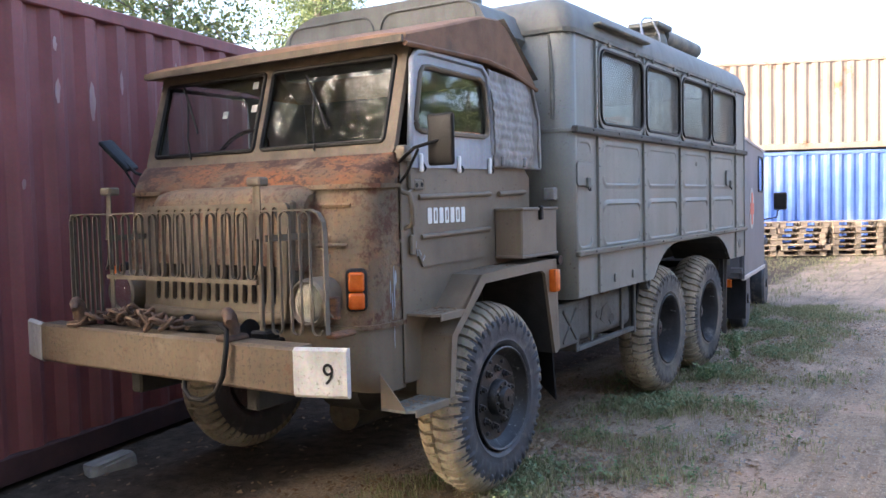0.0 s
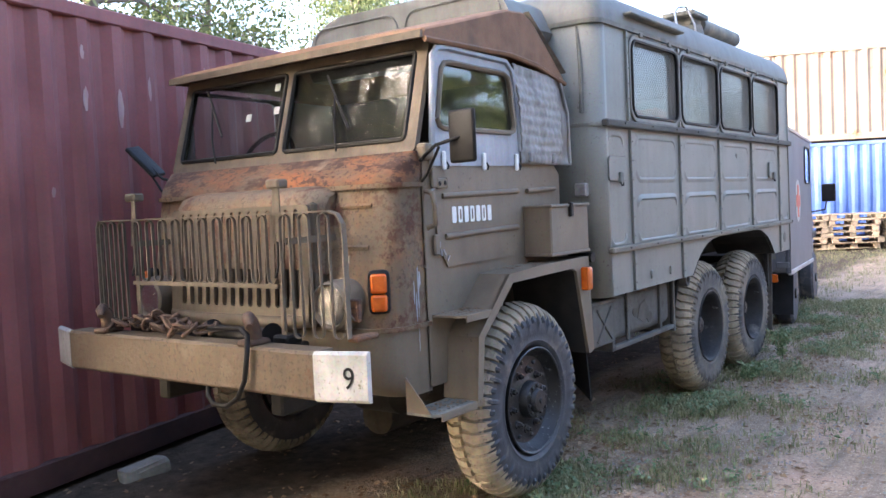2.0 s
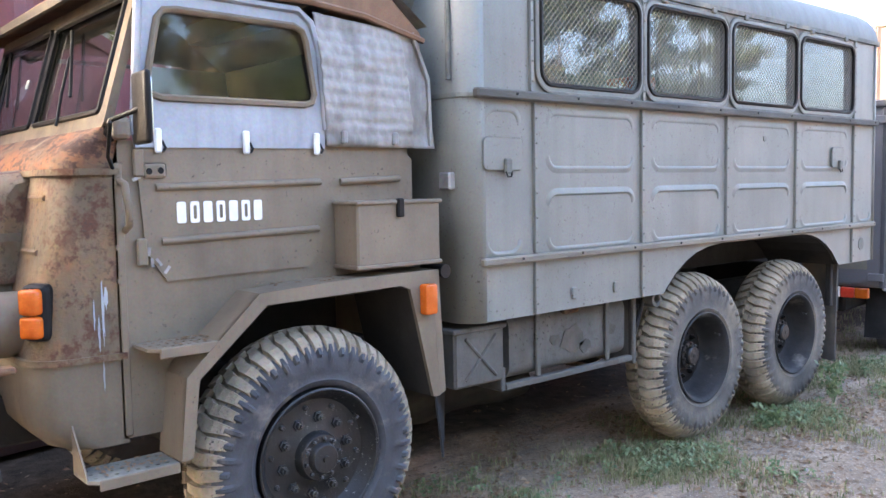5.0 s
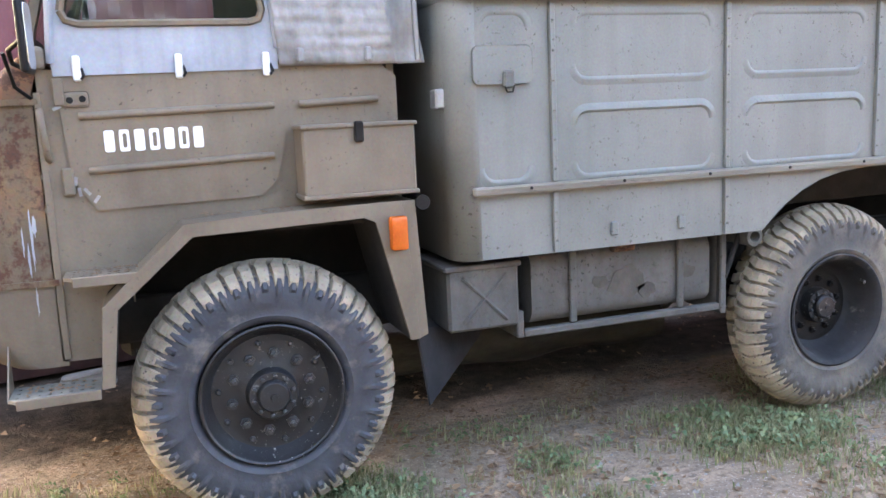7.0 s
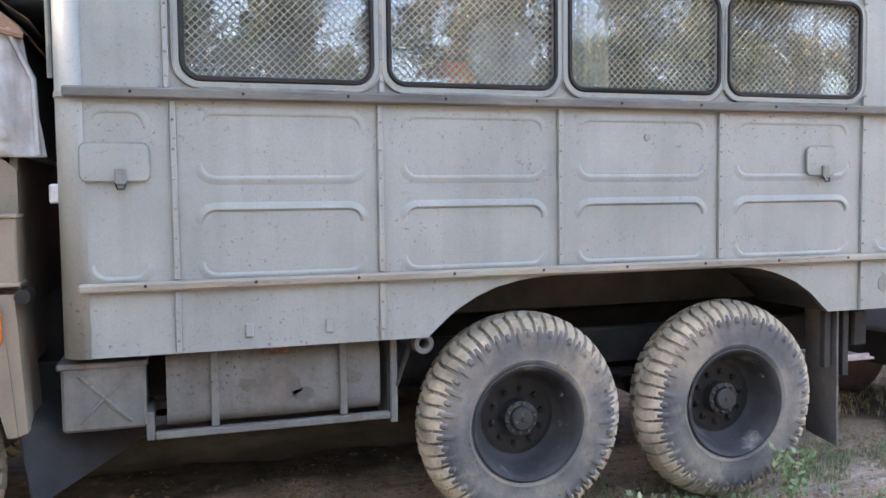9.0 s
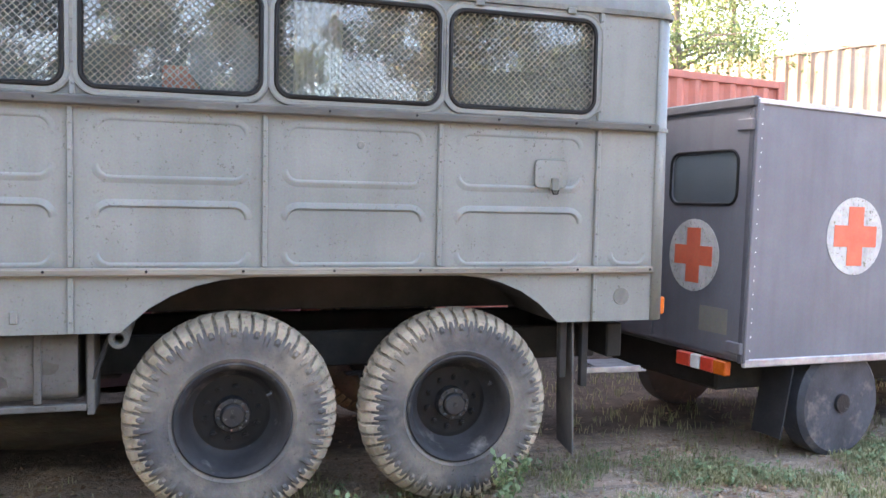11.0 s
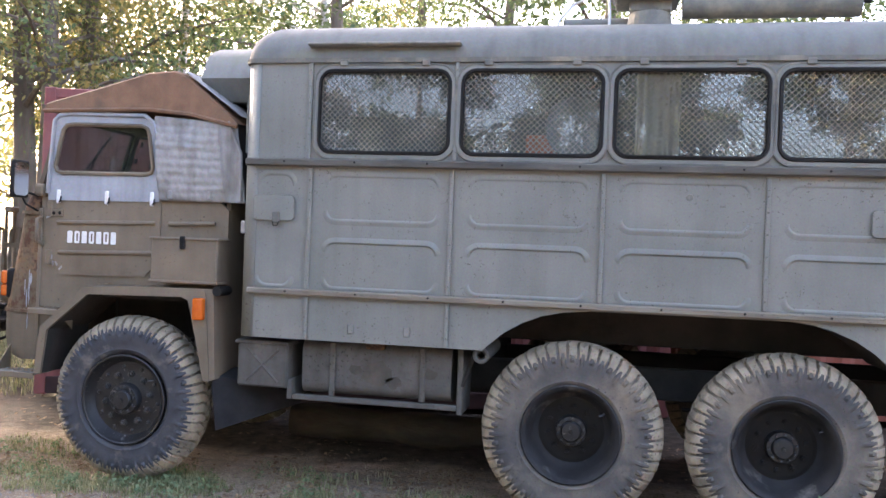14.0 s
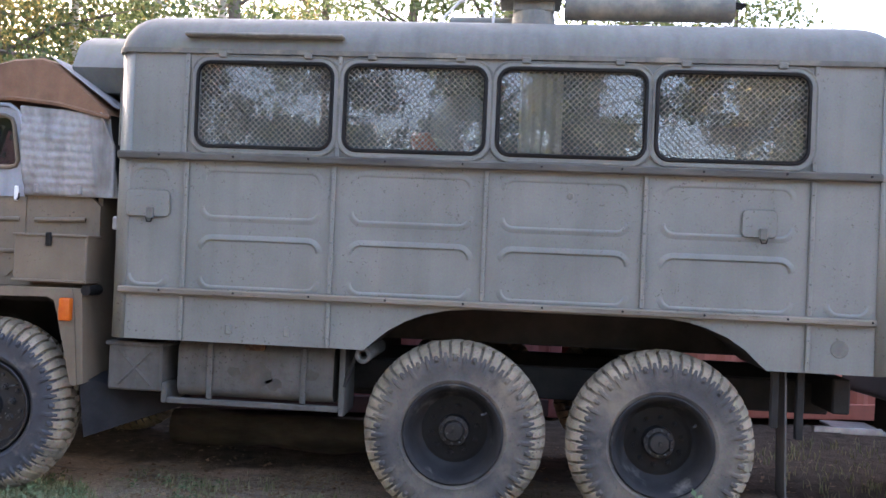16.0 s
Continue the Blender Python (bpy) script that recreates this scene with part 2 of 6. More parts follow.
BARK = material("tree_bark", [(0.10, 0.08, 0.06), (0.18, 0.15, 0.12)], 0.95, 0, 4, 0.6, 30, stretch=(1, 1, 0.3))
BIRCH = material("birch_bark", [(0.42, 0.40, 0.36), (0.62, 0.60, 0.55)], 0.85, 0, 2.5, 0.3, 30, stretch=(1, 1, 2.5), rust=(0.06, 0.05, 0.045), rust_at=0.60)
CONCRETE = material("concrete", [(0.17, 0.165, 0.15), (0.29, 0.28, 0.255)], 0.9, 0, 7, 0.4)


def leafy(name, a, c, trans=0.35):
    m = bpy.data.materials.new(name)
    m.use_nodes = True
    n, l = m.node_tree.nodes, m.node_tree.links
    b = n["Principled BSDF"]
    g = n.new("ShaderNodeNewGeometry")
    cr = n.new("ShaderNodeValToRGB")
    cr.color_ramp.elements[0].color, cr.color_ramp.elements[1].color = (*a, 1), (*c, 1)
    l.new(g.outputs["Random Per Island"], cr.inputs["Fac"])
    l.new(cr.outputs["Color"], b.inputs["Base Color"])
    b.inputs["Roughness"].default_value = 0.6
    t = n.new("ShaderNodeBsdfTranslucent")
    l.new(cr.outputs["Color"], t.inputs["Color"])
    mx = n.new("ShaderNodeMixShader")
    mx.inputs[0].default_value = trans
    l.new(b.outputs[0], mx.inputs[1])
    l.new(t.outputs[0], mx.inputs[2])
    l.new(mx.outputs[0], n["Material Output"].inputs["Surface"])
    return m


LEAF = leafy("green_leaves", (0.06, 0.10, 0.035), (0.18, 0.21, 0.08), 0.35)
# golden backlight is put into this leaf colour
LEAF_GOLD = leafy("backlight_gold_leaves", (0.10, 0.13, 0.05), (0.33, 0.26, 0.09), 0.4)
GRASS = leafy("grass_blades", (0.11, 0.14, 0.05), (0.36, 0.32, 0.18), 0.3)
WEED = leafy("weed_leaves", (0.08, 0.13, 0.055), (0.22, 0.27, 0.13), 0.3)
DRYLEAF = leafy("dry_leaves", (0.13, 0.07, 0.035), (0.30, 0.20, 0.11), 0.1)


def glass(name, tint=(0.85, 0.9, 0.88), rough=0.02, dirt=0.15, gloss=0.055):
    """A thin pane: sharp reflection over a clear, slightly dirty sheet."""
    m = bpy.data.materials.new(name)
    m.use_nodes = True
    n, l = m.node_tree.nodes, m.node_tree.links
    gl, tr, df = n.new("ShaderNodeBsdfGlossy"), n.new("ShaderNodeBsdfTransparent"), n.new("ShaderNodeBsdfDiffuse")
    gl.inputs["Roughness"].default_value = rough
    tr.inputs["Color"].default_value = (*tint, 1)
    df.inputs["Color"].default_value = (0.42, 0.42, 0.39, 1)
    lw = n.new("ShaderNodeLayerWeight")
    lw.inputs["Blend"].default_value = 0.5
    pw, fr = n.new("ShaderNodeMath"), n.new("ShaderNodeMath")
    pw.operation, fr.operation = "POWER", "MULTIPLY_ADD"
    pw.inputs[1].default_value, fr.inputs[1].default_value, fr.inputs[2].default_value = 3.6, 0.9, gloss
    l.new(lw.outputs["Facing"], pw.inputs[0])
    l.new(pw.outputs[0], fr.inputs[0])
    a, c = n.new("ShaderNodeMixShader"), n.new("ShaderNodeMixShader")
    nz = n.new("ShaderNodeTexNoise")
    nz.inputs["Scale"].default_value, nz.inputs["Detail"].default_value = 4.0, 8
    tc = n.new("ShaderNodeTexCoord")
    l.new(tc.outputs["Object"], nz.inputs["Vector"])
    mr = n.new("ShaderNodeMapRange")
    mr.inputs["From Min"].default_value, mr.inputs["From Max"].default_value = 0.35, 0.8
    mr.inputs["To Min"].default_value, mr.inputs["To Max"].default_value = dirt * 0.4, dirt * 1.8
    l.new(nz.outputs["Fac"], mr.inputs["Value"])
    l.new(mr.outputs["Result"], a.inputs[0])
    l.new(tr.outputs[0], a.inputs[1])
    l.new(df.outputs[0], a.inputs[2])
    l.new(fr.outputs[0], c.inputs[0])
    l.new(a.outputs[0], c.inputs[1])
    l.new(gl.outputs[0], c.inputs[2])
    l.new(c.outputs[0], n["Material Output"].inputs["Surface"])
    return m


GLASS = glass("window_glass", (0.72, 0.77, 0.76), dirt=0.015, gloss=0.03)
GLASS_DIRTY = glass("dusty_window_glass", (0.85, 0.9, 0.92), 0.01, 0.09, 0.075)
LENS = glass("headlamp_glass", (0.95, 0.95, 0.95), 0.04, 0.015, 0.05)
AMBER = material("amber_plastic", [(0.42, 0.075, 0.006), (0.55, 0.12, 0.012)], 0.25, 0, 20, 0.1, 120)
RED_LENS = material("red_plastic", [(0.5, 0.04, 0.02), (0.6, 0.06, 0.03)], 0.3, 0, 20, 0.05)
MIRROR = material("mirror_glass", [(0.75, 0.75, 0.76), (0.8, 0.8, 0.8)], 0.2, 1.0, 20, 0.0)


# ---- mesh helpers ----
from mathutils.geometry import tessellate_polygon


def thing(name, loc, label, category, group="", kind=""):
    e = new(name)
    e.location = loc
    return tagged(e, label, category, group, kind)


def part(name, bm, mat, parent=None, label="", smooth=None):
    """Links a bmesh, in world coordinates, as one mesh under a thing or part."""
    me = bpy.data.meshes.new(name)
    bmesh.ops.recalc_face_normals(bm, faces=bm.faces)
    if smooth:
        for f in bm.faces:
            f.smooth = True
        for e in bm.edges:
            if len(e.link_faces) == 2 and e.calc_face_angle(0) > radians(smooth):
                e.smooth = False
    bm.to_mesh(me)
    bm.free()
    me.materials.append(mat)
    ob = new(name, me)
    if parent:
        ob.parent = parent
        top = parent
        while top.parent:
            top = top.parent
        ob.matrix_parent_inverse = Matrix.Translation(-top.location) if parent is top else Matrix()
    if label:
        ob["label"] = label
    return ob


def B():
    return bmesh.new()


def box(bm, x0, x1, y0, y1, z0, z1, bev=0.006, seg=1, m=None):
    r = bmesh.ops.create_cube(bm, size=1)
    vs = r["verts"]
    bmesh.ops.scale(bm, vec=(x1 - x0, y1 - y0, z1 - z0), verts=vs)
    bmesh.ops.translate(bm, vec=((x0 + x1) / 2, (y0 + y1) / 2, (z0 + z1) / 2), verts=vs)
    if bev:
        es = list({e for v in vs for e in v.link_edges})
        r = bmesh.ops.bevel(bm, geom=es, offset=bev, segments=seg, affect="EDGES", profile=0.5)
        vs = list({v for f in r["faces"] for v in f.verts})
    if m is not None:
        bmesh.ops.transform(bm, matrix=m, verts=vs)
    return bm


def tube(bm, pts, r, n=8, cap=True):
    """A round bar along a path."""
    pts = [Vector(p) for p in pts]
    rings, up = [], None
    for i, p in enumerate(pts):
        d = (pts[min(i + 1, len(pts) - 1)] - pts[max(i - 1, 0)]).normalized()
        if up is None:
            up = d.orthogonal().normalized()
        up = (up - d * up.dot(d)).normalized()
        side = d.cross(up)
        rr = r[i] if isinstance(r, (list, tuple)) else r
        rings.append([bm.verts.new(p + rr * (math.cos(a) * up + math.sin(a) * side)) for a in [2 * math.pi * k / n for k in range(n)]])
    for a, c in zip(rings, rings[1:]):
        for k in range(n):
            bm.faces.new((a[k], a[(k + 1) % n], c[(k + 1) % n], c[k]))
    if cap:
        bm.faces.new(rings[0][::-1])
        bm.faces.new(rings[-1])
    return bm


def ribbon(bm, pts, w, t, wide):
    """A flat strip along a path; w is its width along the direction wide, t its thickness."""
    pts = [Vector(p) for p in pts]
    wide = Vector(wide).normalized()
    rings = []
    for i, p in enumerate(pts):
        d = (pts[min(i + 1, len(pts) - 1)] - pts[max(i - 1, 0)]).normalized()
        n = d.cross(wide).normalized()
        rings.append([bm.verts.new(p + a * wide * w / 2 + c * n * t / 2) for a, c in ((1, 1), (1, -1), (-1, -1), (-1, 1))])
    for a, c in zip(rings, rings[1:]):
        for k in range(4):
            bm.faces.new((a[k], a[(k + 1) % 4], c[(k + 1) % 4], c[k]))
    bm.faces.new(rings[0][::-1])
    bm.faces.new(rings[-1])
    return bm


def rrect(x0, x1, z0, z1, r, n=6):
    out = []
    for cx, cz, a0 in ((x1 - r, z1 - r, 0), (x0 + r, z1 - r, 90), (x0 + r, z0 + r, 180), (x1 - r, z0 + r, 270)):
        for k in range(n + 1):
            a = radians(a0 + 90 * k / n)
            out.append((cx + r * math.cos(a), cz + r * math.sin(a)))
    return out


def plate(bm, outer, holes, place, depth):
    """A sheet with holes: place(u, v) gives the front point, depth the vector to its back."""
    depth = Vector(depth)
    loops = [outer] + list(holes)
    tris = tessellate_polygon([[Vector((u, v, 0)) for u, v in lp] for lp in loops])
    flat = [p for lp in loops for p in lp]
    f = [bm.verts.new(place(*p)) for p in flat]
    k = [bm.verts.new(Vector(place(*p)) + depth) for p in flat]
    for t in tris:
        try:
            bm.faces.new([f[i] for i in t])
            bm.faces.new([k[i] for i in reversed(t)])
        except ValueError:
            pass
    o = 0
    for lp in loops:
        n = len(lp)
        for i in range(n):
            j = (i + 1) % n
            bm.faces.new((f[o + i], f[o + j], k[o + j], k[o + i]))
        o += n
    return bm


def sideY(y):
    return lambda u, v: Vector((u, y, v))


def faceX(x):
    return lambda u, v: Vector((x, u, v))


def lathe(bm, profile, center, axis="y", n=48, cap=True):
    """Turns (along, radius) pairs about an axis through center."""
    c = Vector(center)
    rings = []
    for s, r in profile:
        ring = []
        for k in range(n):
            a = 2 * math.pi * k / n
            u, v = r * math.cos(a), r * math.sin(a)
            p = {"y": (u, s, v), "x": (s, u, v), "z": (u, v, s)}[axis]
            ring.append(bm.verts.new(c + Vector(p)))
        rings.append(ring)
    for a, b2 in zip(rings, rings[1:]):
        for k in range(n):
            bm.faces.new((a[k], a[(k + 1) % n], b2[(k + 1) % n], b2[k]))
    for ring in (rings[0], rings[-1]) if cap else ():
        try:
            bm.faces.new(ring)
        except ValueError:
            pass
    return bm


def loft(bm, rings, closed=True):
    vr = [[bm.verts.new(p) for p in r] for r in rings]
    for a, c in zip(vr, vr[1:]):
        n = len(a)
        for k in range(n if closed else n - 1):
            bm.faces.new((a[k], a[(k + 1) % n], c[(k + 1) % n], c[k]))
    return vr


def arc(cx, cz, r, a0, a1, n=10):
    return [(cx + r * math.cos(radians(a0 + (a1 - a0) * k / n)), cz + r * math.sin(radians(a0 + (a1 - a0) * k / n))) for k in range(n + 1)]

# ---- ground ----
def ground_height(x, y):
    h = 0.05 * noise.noise((x * 0.35, y * 0.35, 1)) + 0.016 * noise.noise((x * 1.7, y * 1.7, 2)) + 0.008 * noise.noise((x * 5, y * 5, 3))
    rut = math.exp(-((y + 3.1 + 0.12 * math.sin(x * 0.6)) / 0.25) ** 2) + math.exp(-((y + 4.7 + 0.12 * math.sin(x * 0.6)) / 0.25) ** 2)
    h -= 0.04 * rut
    h += 0.04 * math.exp(-((y + 1.75) / 0.35) ** 2)
    return (h if abs(x) < 40 and abs(y) < 40 else 0) - 0.005


def ground_material():
    m = bpy.data.materials.new("dirt_yard")
    m.use_nodes = True
    n, l = m.node_tree.nodes, m.node_tree.links
    b = n["Principled BSDF"]
    tc = n.new("ShaderNodeTexCoord")

    def nz(s, d=8, r=0.65):
        t = n.new("ShaderNodeTexNoise")
        t.inputs["Scale"].default_value, t.inputs["Detail"].default_value, t.inputs["Roughness"].default_value = s, d, r
        l.new(tc.outputs["Object"], t.inputs["Vector"])
        return t.outputs["Fac"]

    def ramp(f, stops):
        c = n.new("ShaderNodeValToRGB")
        e = c.color_ramp.elements
        e[0].position, e[0].color = stops[0][0], (*stops[0][1], 1)
        e[1].position, e[1].color = stops[-1][0], (*stops[-1][1], 1)
        for p, col in stops[1:-1]:
            e.new(p).color = (*col, 1)
        l.new(f, c.inputs["Fac"])
        return c.outputs["Color"]

    def mixc(f, a, c, mode="MIX"):
        x = n.new("ShaderNodeMix")
        x.data_type, x.blend_type = "RGBA", mode
        l.new(f, x.inputs[0]) if hasattr(f, "is_output") else setattr(x.inputs[0], "default_value", f)
        l.new(a, x.inputs[6]), l.new(c, x.inputs[7])
        return x.outputs[2]

    dirt = ramp(nz(1.1), [(0.3, (0.27, 0.215, 0.162)), (0.5, (0.48, 0.395, 0.31)), (0.7, (0.62, 0.53, 0.43))])
    fine = ramp(nz(38, 6), [(0.3, (0.10, 0.08, 0.06)), (0.7, (0.36, 0.31, 0.25))])
    col = mixc(0.6, dirt, fine, "OVERLAY")
    vor = n.new("ShaderNodeTexVoronoi")
    vor.inputs["Scale"].default_value = 55
    l.new(tc.outputs["Object"], vor.inputs["Vector"])
    peb = ramp(vor.outputs["Distance"], [(0.05, (1, 1, 1)), (0.22, (0, 0, 0))])
    pick = ramp(nz(3.0), [(0.5, (0, 0, 0)), (0.62, (1, 1, 1))])
    pm = n.new("ShaderNodeMath")
    pm.operation = "MULTIPLY"
    l.new(peb, pm.inputs[0]), l.new(pick, pm.inputs[1])
    col = mixc(pm.outputs[0], col, ramp(nz(20), [(0.3, (0.26, 0.24, 0.21)), (0.7, (0.44, 0.41, 0.36))]))
    # wheel tracks drawn out along the yard
    mp = n.new("ShaderNodeMapping")
    mp.inputs["Scale"].default_value = (0.35, 5.5, 1)
    l.new(tc.outputs["Object"], mp.inputs["Vector"])
    tk = n.new("ShaderNodeTexNoise")
    tk.inputs["Scale"].default_value, tk.inputs["Detail"].default_value, tk.inputs["Roughness"].default_value = 1.3, 7, 0.62
    l.new(mp.outputs["Vector"], tk.inputs["Vector"])
    col = mixc(ramp(tk.outputs["Fac"], [(0.49, (0, 0, 0)), (0.64, (0.85, 0.85, 0.85))]), col, ramp(nz(24), [(0.3, (0.12, 0.098, 0.078)), (0.7, (0.28, 0.235, 0.19))]))
    # gravelly crumbs at two sizes
    for sz, lo, hi, tone in ((16, 0.60, 0.68, (0.12, 0.10, 0.08)), (70, 0.60, 0.68, (0.55, 0.50, 0.44)), (44, 0.58, 0.66, (0.15, 0.12, 0.095))):
        col = mixc(ramp(nz(sz, 3), [(lo, (0, 0, 0)), (hi, (0.75, 0.75, 0.75))]), col, ramp(nz(5), [(0.0, tone), (1.0, tuple(c * 1.2 for c in tone))]))
    # darker soil under the truck, with the shade there put into its colour
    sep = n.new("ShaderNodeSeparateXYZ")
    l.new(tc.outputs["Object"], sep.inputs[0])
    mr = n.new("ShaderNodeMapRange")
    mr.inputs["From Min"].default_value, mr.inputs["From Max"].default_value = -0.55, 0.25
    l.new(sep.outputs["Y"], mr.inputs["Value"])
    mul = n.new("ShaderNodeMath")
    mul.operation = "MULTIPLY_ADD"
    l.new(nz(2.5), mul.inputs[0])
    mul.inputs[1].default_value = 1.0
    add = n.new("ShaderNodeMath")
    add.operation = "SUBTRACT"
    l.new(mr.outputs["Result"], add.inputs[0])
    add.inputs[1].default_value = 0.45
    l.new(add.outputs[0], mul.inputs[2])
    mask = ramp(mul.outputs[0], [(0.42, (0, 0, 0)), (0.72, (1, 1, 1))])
    shaded_soil = ramp(nz(9), [(0.3, (0.035, 0.028, 0.022)), (0.7, (0.12, 0.094, 0.07))])
    col = mixc(mask, col, shaded_soil)
    l.new(col, b.inputs["Base Color"])
    b.inputs["Roughness"].default_value = 0.95
    b.inputs["Specular IOR Level"].default_value = 0.2
    bp = n.new("ShaderNodeBump")
    bp.inputs["Strength"].default_value, bp.inputs["Distance"].default_value = 0.9, 0.04
    s = n.new("ShaderNodeMath")
    s.operation = "ADD"
    l.new(nz(38, 6), s.inputs[0]), l.new(nz(9), s.inputs[1])
    s2 = n.new("ShaderNodeMath")
    s2.operation = "ADD"
    l.new(s.outputs[0], s2.inputs[0]), l.new(tk.outputs["Fac"], s2.inputs[1])
    l.new(s2.outputs[0], bp.inputs["Height"])
    l.new(bp.outputs["Normal"], b.inputs["Normal"])
    return m


def build_ground():
    xs = list(np.arange(-6, 9.01, 0.09)) + [9.5 + 1.0 * k for k in range(28)] + [60, 120, 400, 1500]
    xs = [-1500, -400, -120, -60] + [-35 + 1.0 * k for k in range(29)] + xs
    ys = [-1500, -400, -120, -60] + [-35 + 1.0 * k for k in range(28)] + list(np.arange(-7, 2.51, 0.09)) + [3 + 1.0 * k for k in range(33)] + [60, 120, 400, 1500]
    vs = [(x, y, ground_height(x, y)) for x in xs for y in ys]
    n = len(ys)
    fs = [(i * n + j, (i + 1) * n + j, (i + 1) * n + j + 1, i * n + j + 1) for i in range(len(xs) - 1) for j in range(n - 1)]
    me = bpy.data.meshes.new("ground")
    me.from_pydata(vs, [], fs)
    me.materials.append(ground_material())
    for p in me.polygons:
        p.use_smooth = True
    tagged(new("ground", me), "bare trampled dirt yard with ruts and pebbles", "ground", kind="structure")


build_ground()


# ---- shipping containers ----
def container(loc, yaw, length, height, mat, label, pitch=0.28, rail=None):
    """A corrugated box whose long side starts at loc and runs along local x; its near face is at local y = 0."""
    t = thing("shipping_container", loc, label, "container", "stacked and parked shipping containers")
    t.rotation_euler = (0, 0, yaw)
    base = Matrix.Translation(loc) @ Matrix.Rotation(yaw, 4, "Z")
    W = 2.44

    def add(name, bm):
        bmesh.ops.transform(bm, matrix=base, verts=bm.verts)
        ob = part(name, bm, rail if rail and name == "bottom_rail" else mat, t)
        ob.matrix_parent_inverse = base.inverted()
        return ob

    def corrugated(a, c):
        n = int(round((c - a) / pitch))
        p = (c - a) / n
        out = []
        for k in range(n):
            s = a + k * p
            out += [(s, 0.0), (s + 0.26 * p, 0.0), (s + 0.5 * p, 0.038), (s + 0.76 * p, 0.038)]
        return out + [(c, 0.0)]

    for name, y0, sg in (("side_wall", 0.012, 1), ("side_wall", W - 0.012, -1)):
        prof = corrugated(0.08, length - 0.08)
        bm = B()
        loft(bm, [[Vector((x, y0 + sg * d, z)) for x, d in prof] for z in (0.16, height - 0.10)], closed=False)
        add(name, bm)
    for x0, sg in ((0.012, 1), (length - 0.012, -1)):
        prof = corrugated(0.08, W - 0.08)
        bm = B()
        loft(bm, [[Vector((x0 + sg * d, y, z)) for y, d in prof] for z in (0.16, height - 0.10)], closed=False)
        add("end_wall", bm)
    bm = B()
    box(bm, 0.02, length - 0.02, 0.02, W - 0.02, height - 0.05, height - 0.02, 0)
    add("roof", bm)
    bm = B()
    box(bm, 0.02, length - 0.02, 0.02, W - 0.02, 0.06, 0.12, 0)
    add("floor_pan", bm)
    for y in (0, W - 0.08):
        for z0, z1, nm in ((0.0, 0.17, "bottom_rail"), (height - 0.11, height - 0.01, "top_rail")):
            bm = B()
            box(bm, 0.1, length - 0.1, y, y + 0.08, z0 + 0.01, z1, 0.008)
            add(nm, bm)
        for x in (0, length - 0.12):
            bm = B()
            box(bm, x, x + 0.12, y - 0.004 if y == 0 else y - 0.04, y + 0.084, 0.0, height, 0.012)
            add("corner_post", bm)
    for x in (0.0, length - 0.08):
        for z0, z1 in ((0.01, 0.17), (height - 0.12, height - 0.01)):
            bm = B()
            box(bm, x, x + 0.08, 0.1, W - 0.1, z0, z1, 0.008)
            add("end_rail", bm)
    return t


red_container = container((-2.30, 1.07, 0.02), radians(11.3), 6.06, 2.93, RED_BOX, "dull oxide-red corrugated steel shipping container with scratches and dents", rail=RED_RAIL)
container((3.80, 2.29, 0.05), radians(11.3), 6.06, 3.12, ORANGE_BOX, "orange-red corrugated shipping container standing behind the trucks")


# ---- truck: wheels ----
CY = -0.2     # the truck's centre line


